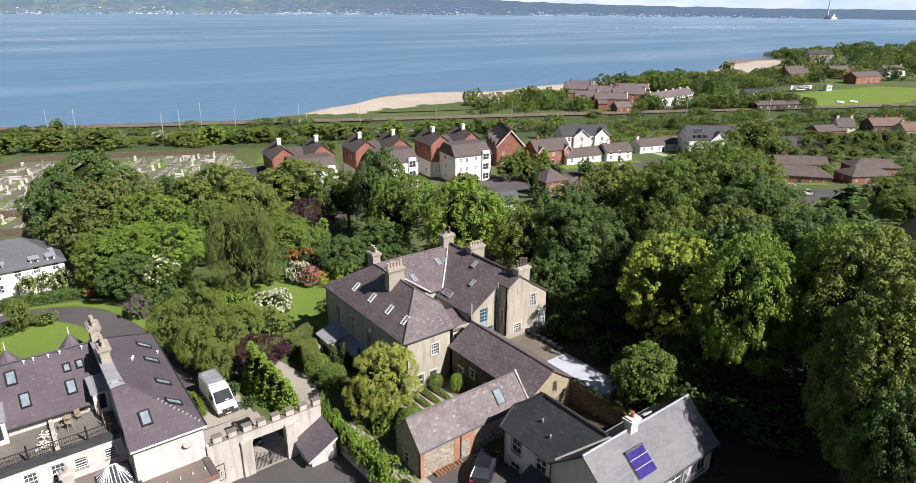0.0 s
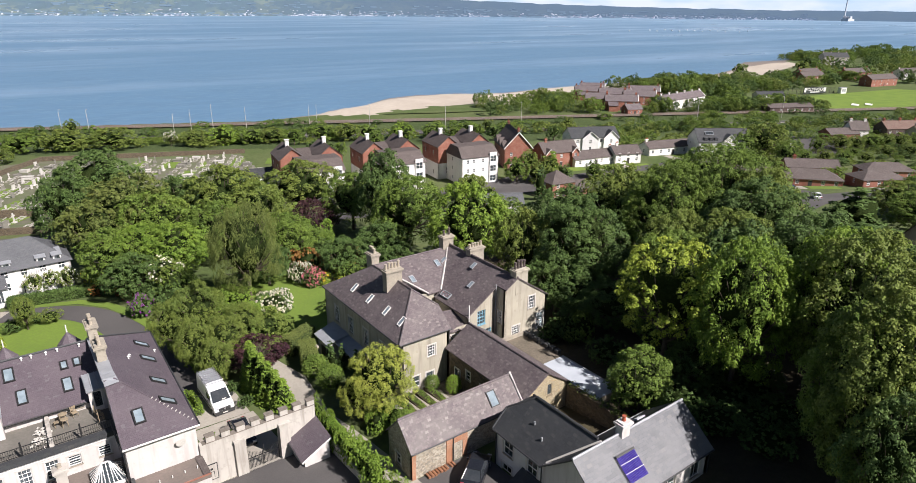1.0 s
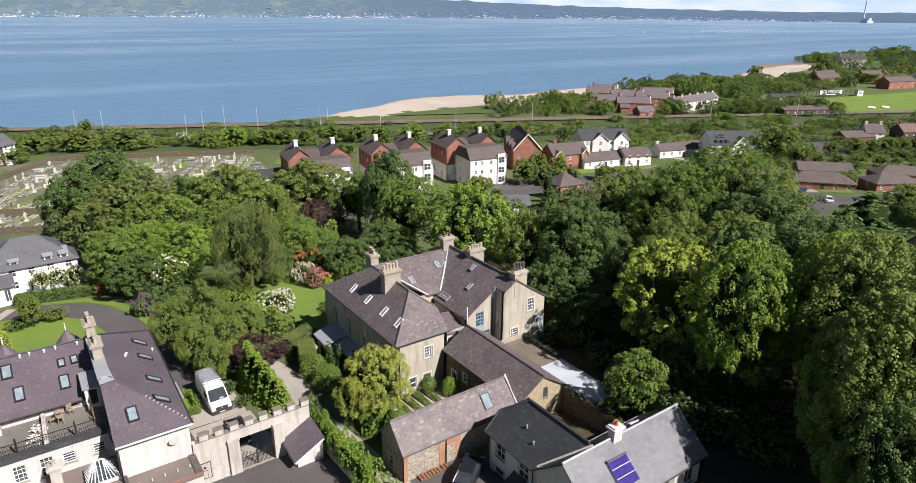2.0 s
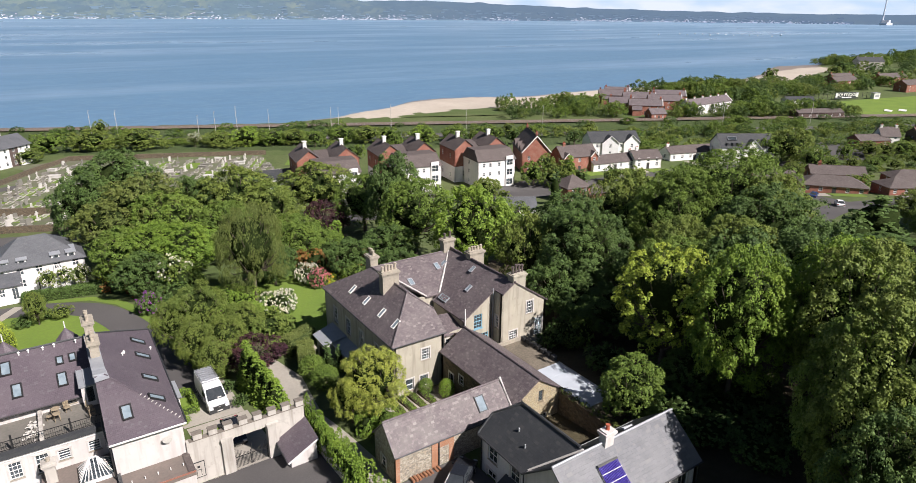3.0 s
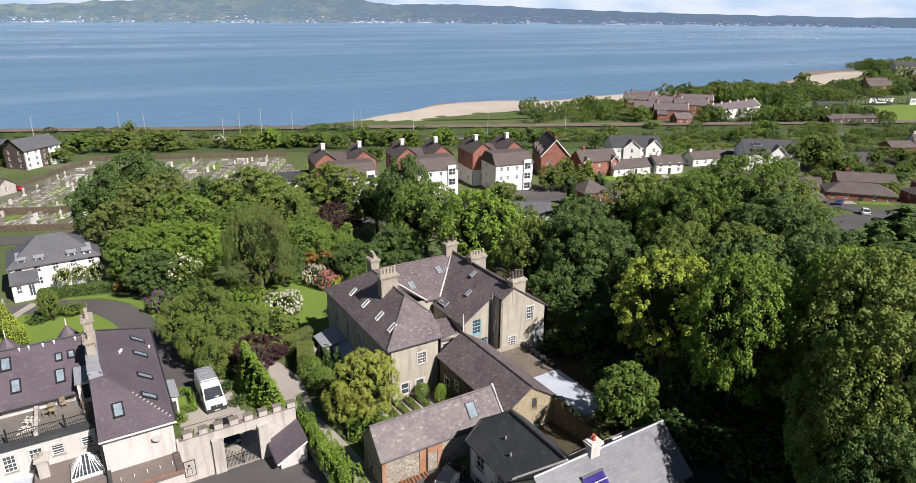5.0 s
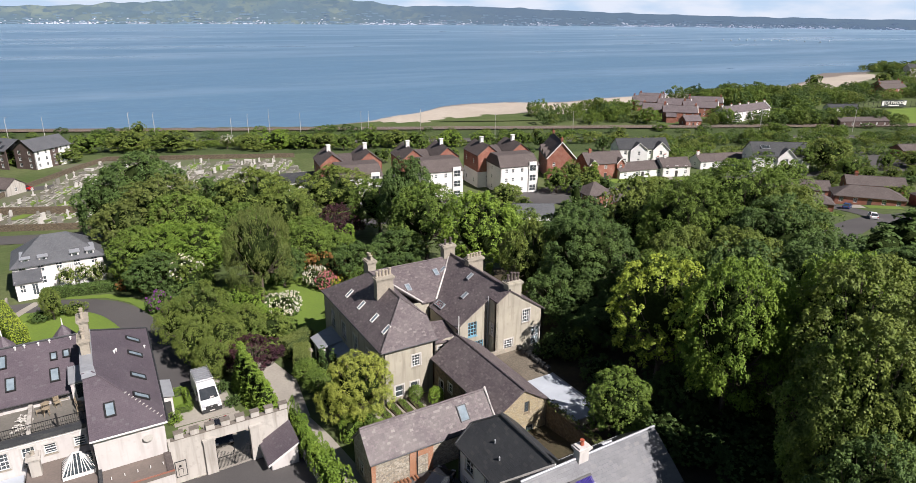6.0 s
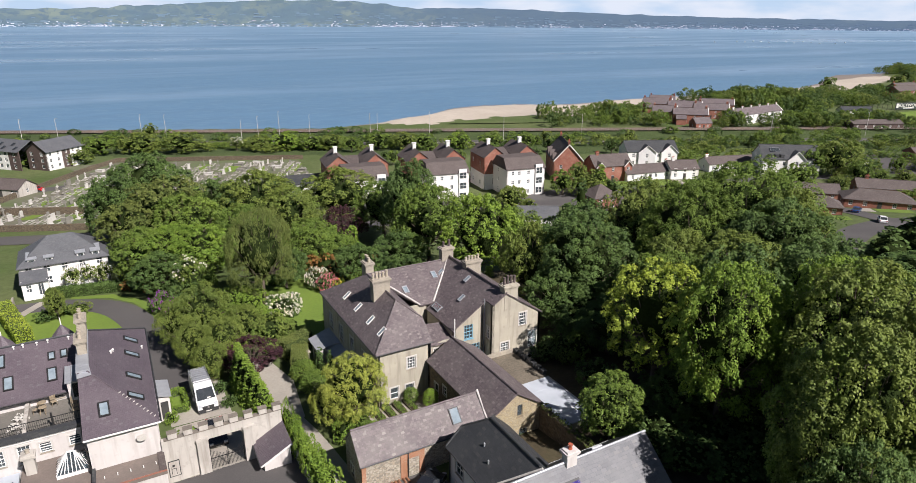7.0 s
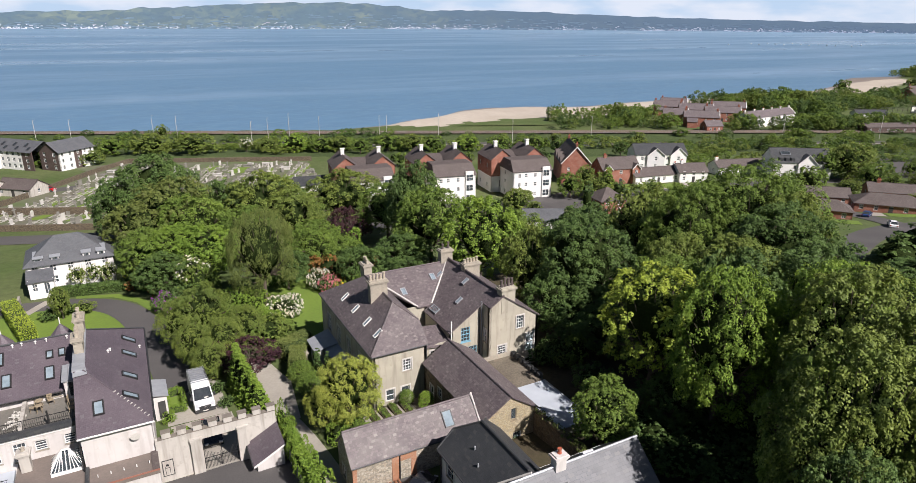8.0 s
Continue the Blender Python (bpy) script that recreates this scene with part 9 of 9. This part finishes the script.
# clipped clumps along the carriageway
for x, y, h, r in ((-22, 300, 8, 8), (8, 288, 9, 8), (22, 284, 10, 9), (38, 277, 10, 9.5), (66, 268, 8, 6), (76, 264, 9, 7), (86, 259, 8, 6), (94, 256, 8, 6), (112, 248, 9, 6.5), (122, 243, 9, 6.5), (130, 240, 8, 6), (143, 234, 8, 6), (156, 228, 8, 6), (170, 222, 8, 5), (185, 214, 8, 5), (-40, 310, 7, 8), (0, 266, 7, 6), (-14, 272, 7, 6)):
    plant(rt.choice(("fmid0", "fmid1", "fmid2")), x, y, h * 0.9, r * 0.9, sink=0.4)
plant("far2", 30, 330, 7, 3.5)
for i, (x, y) in enumerate(((560, 330), (610, 300), (660, 320))):
    plant("vfar%d" % i, x, y, 11, 6)
plant("may", 58, 272, 6, 2.8)
scatter(90, 300, 322, -330, 420, 2.2, 4, ("vfar2", "vfar0"), wide=0.9, join=True)
scatter(50, 262, 286, -330, 60, 2.5, 4.5, ("vfar0", "vfar1"), wide=0.8, join=True)
scatter(90, 330, 350, 165, 340, 5, 9, join=True, keep=lambda x, y: shore(0.9 * x - 0.435 * y) - 0.435 * x - 0.9 * y > 82 and clear(x, y, 9))
scatter(24, 345, 400, 120, 185, 5, 9, join=True, keep=lambda x, y: shore(0.9 * x - 0.435 * y) - 0.435 * x - 0.9 * y > 76 and clear(x, y, 9))
scatter(36, 380, 440, 170, 260, 9, 13, join=True, keep=lambda x, y: shore(0.9 * x - 0.435 * y) - 0.435 * x - 0.9 * y > 92 and clear(x, y, 10))
scatter(120, 360, 500, 240, 420, 5, 8.5, ("vfar0", "vfar1", "vfar2"), join=True, keep=lambda x, y: shore(0.9 * x - 0.435 * y) - 0.435 * x - 0.9 * y > 92 and clear(x, y, 12) and not (390 < x < 565 and 160 < y < 236))
scatter(330, 330, 900, 560, 1150, 8, 13, ("vfar0", "vfar1", "vfar2"), join=True, keep=lambda x, y: shore(0.9 * x - 0.435 * y) - 0.435 * x - 0.9 * y > 8)
scatter(200, 430, 900, 400, 700, 7, 12, ("vfar0", "vfar1", "vfar2"), join=True, keep=lambda x, y: shore(0.9 * x - 0.435 * y) - 0.435 * x - 0.9 * y > (120 if 0.9 * x - 0.435 * y < 540 else 10) and clear(x, y, 22) and not (700 < x < 760 and 290 < y < 345))
scatter(46, 640, 790, 528, 640, 7, 10, ("vfar0", "vfar1", "vfar2"), join=True, keep=lambda x, y: 4 < shore(0.9 * x - 0.435 * y) - 0.435 * x - 0.9 * y < 60)
scatter(46, 440, 530, 225, 350, 4.5, 7.5, ("far0", "far1", "far2"), join=True, keep=lambda x, y: 58 < shore(0.9 * x - 0.435 * y) - 0.435 * x - 0.9 * y < 85)
scatter(34, 408, 446, 190, 240, 8, 13, join=True, keep=lambda x, y: clear(x, y, 12))
scatter(90, 225, 300, 120, 330, 3, 6.5, join=True, keep=lambda x, y: clear(x, y, 13) and not (255 < x < 315 and 105 < y < 150))
scatter(34, 140, 210, 110, 330, 2, 4.5, keep=lambda x, y: clear(x, y, 12) and not (110 < x < 270 and abs(y - 67) < 6))
scatter(260, 215, 285, 105, 340, 1.5, 4.5, ("vfar0", "vfar1", "vfar2"), wide=0.75, join=True, keep=lambda x, y: clear(x, y, 7.5))
scatter(200, 150, 215, 115, 330, 1.2, 3.2, ("vfar0", "vfar1", "vfar2"), wide=0.8, join=True, keep=lambda x, y: clear(x, y, 7) and not (110 < x < 270 and abs(y - 67) < 6))
scatter(30, 215, 290, -20, 110, 3, 7, keep=lambda x, y: clear(x, y, 19))
scatter(14, 150, 190, 10, 90, 3, 6, keep=lambda x, y: clear(x, y, 17))
for x, y, h, r in ((228, 119, 13, 7), (222, 124, 10, 5), (100, 128, 7, 4), (136, 138, 8, 4.5), (128, 142, 8, 4), (104, 134, 6, 4), (140, 150, 8, 3), (233, 122, 9, 5), (264, 109, 6.5, 4), (269, 105.6, 6, 3.6), (276.6, 103, 6.2, 3.8), (283.6, 101, 6, 3.6), (289.4, 98.2, 6.2, 3.8), (295, 95.6, 6, 3.6), (252, 112, 6, 2.6), (222, 108, 8, 4), (196, 112, 9, 5), (204, 104, 6, 3)):
    plant(rt.choice(("fmid0", "fmid1")), x, y, h, r)
for x, y, h, r in ((240.5, 97, 4.5, 3), (247, 92.5, 4, 2.8), (236, 101.5, 5, 3), (262, 92, 5, 3.2), (271, 87.5, 5, 3.4), (255, 100, 3.5, 2.4)):
    plant(rt.choice(("fmid0", "fmid1")), x, y, h, r)
for k, x, y, h, r in (("mid0", 141, 41.5, 8, 5), ("mid1", 150, 47, 9, 5.5), ("mid2", 158, 44, 9.5, 5.5), ("mid0", 166, 48.5, 8.5, 5), ("mid1", 174, 50, 9, 5)):
    plant(k, x, y, h, r)
plant("cypress", 138, 137, 9, 2.6, "golden-green conifer beside the brick house")
plant("yew", 113, 116, 9, 1.7)


# drives and garden plots before the suburban houses
for a, b, o in HOUSES:
    if 120 < a < 300 and 60 < b < 175:
        r = o.rotation_euler.z
        c, s_ = math.cos(r), math.sin(r)
        for x0, x1, y0, y1, mt, nm, lab in ((-5.5, -2.2, -11.5, -4.6, "concrete", "driveway", "pale concrete drive before a house"), (-1.5, 6.5, -11.0, -5.2, "lawn", "lawn", "small mown front lawn before a house")):
            q = [(a + x * c - y * s_, b + x * s_ + y * c) for x, y in ((x0, y0), (x1, y0), (x1, y1), (x0, y1))]
            patch(nm, q, M[mt], lab, 0.05, "drive" if nm == "driveway" else "lawn", 2)


def join_far():
    """Woods too far to tell tree from tree, one mesh for each shade of leaf."""
    for kind in ("far0", "far1", "far2", "far3", "vfar0", "vfar1", "vfar2"):
        src = [c for c in PROTO[kind][0].children if c.name.startswith("crown")][0].data
        base = np.zeros(len(src.vertices) * 3)
        src.vertices.foreach_get("co", base)
        base = base.reshape(-1, 3)
        vs = []
        for k, x, y, h, r in JOINED:
            if k != kind:
                continue
            a, sc = rt.uniform(0, 6.28), r / PROTO[kind][2]
            c, s = math.cos(a), math.sin(a)
            vs.append(np.stack([(base[:, 0] * c - base[:, 1] * s) * sc + x, (base[:, 0] * s + base[:, 1] * c) * sc + y, base[:, 2] * h / PROTO[kind][1] + ground_z(x, y)], 1))
        v = np.concatenate(vs)
        tagged(new("far_trees", leaf_mesh("far_trees", v, np.arange(len(v)).reshape(-1, 4), src.materials[0])), "distant shoreline trees and scrub in leaf", "trees", kind="stuff")


# low scrub on the bank between the burial ground and the carriageway
BANK = ((7.5, 330.3), (24.7, 308.2), (42.8, 298.1), (63.6, 287.7), (83.8, 273.1), (103.2, 265.7))
for (x0, y0), (x1, y1) in zip(BANK, BANK[1:]):
    for i in range(34):
        k = rt.random()
        JOINED.append((rt.choice(("far0", "far1", "far2", "far3")), x0 + (x1 - x0) * k + rt.uniform(-2, 2), y0 + (y1 - y0) * k + rt.uniform(-11, 2), rt.uniform(1.4, 2.8), rt.uniform(1.6, 3.2)))
join_far()
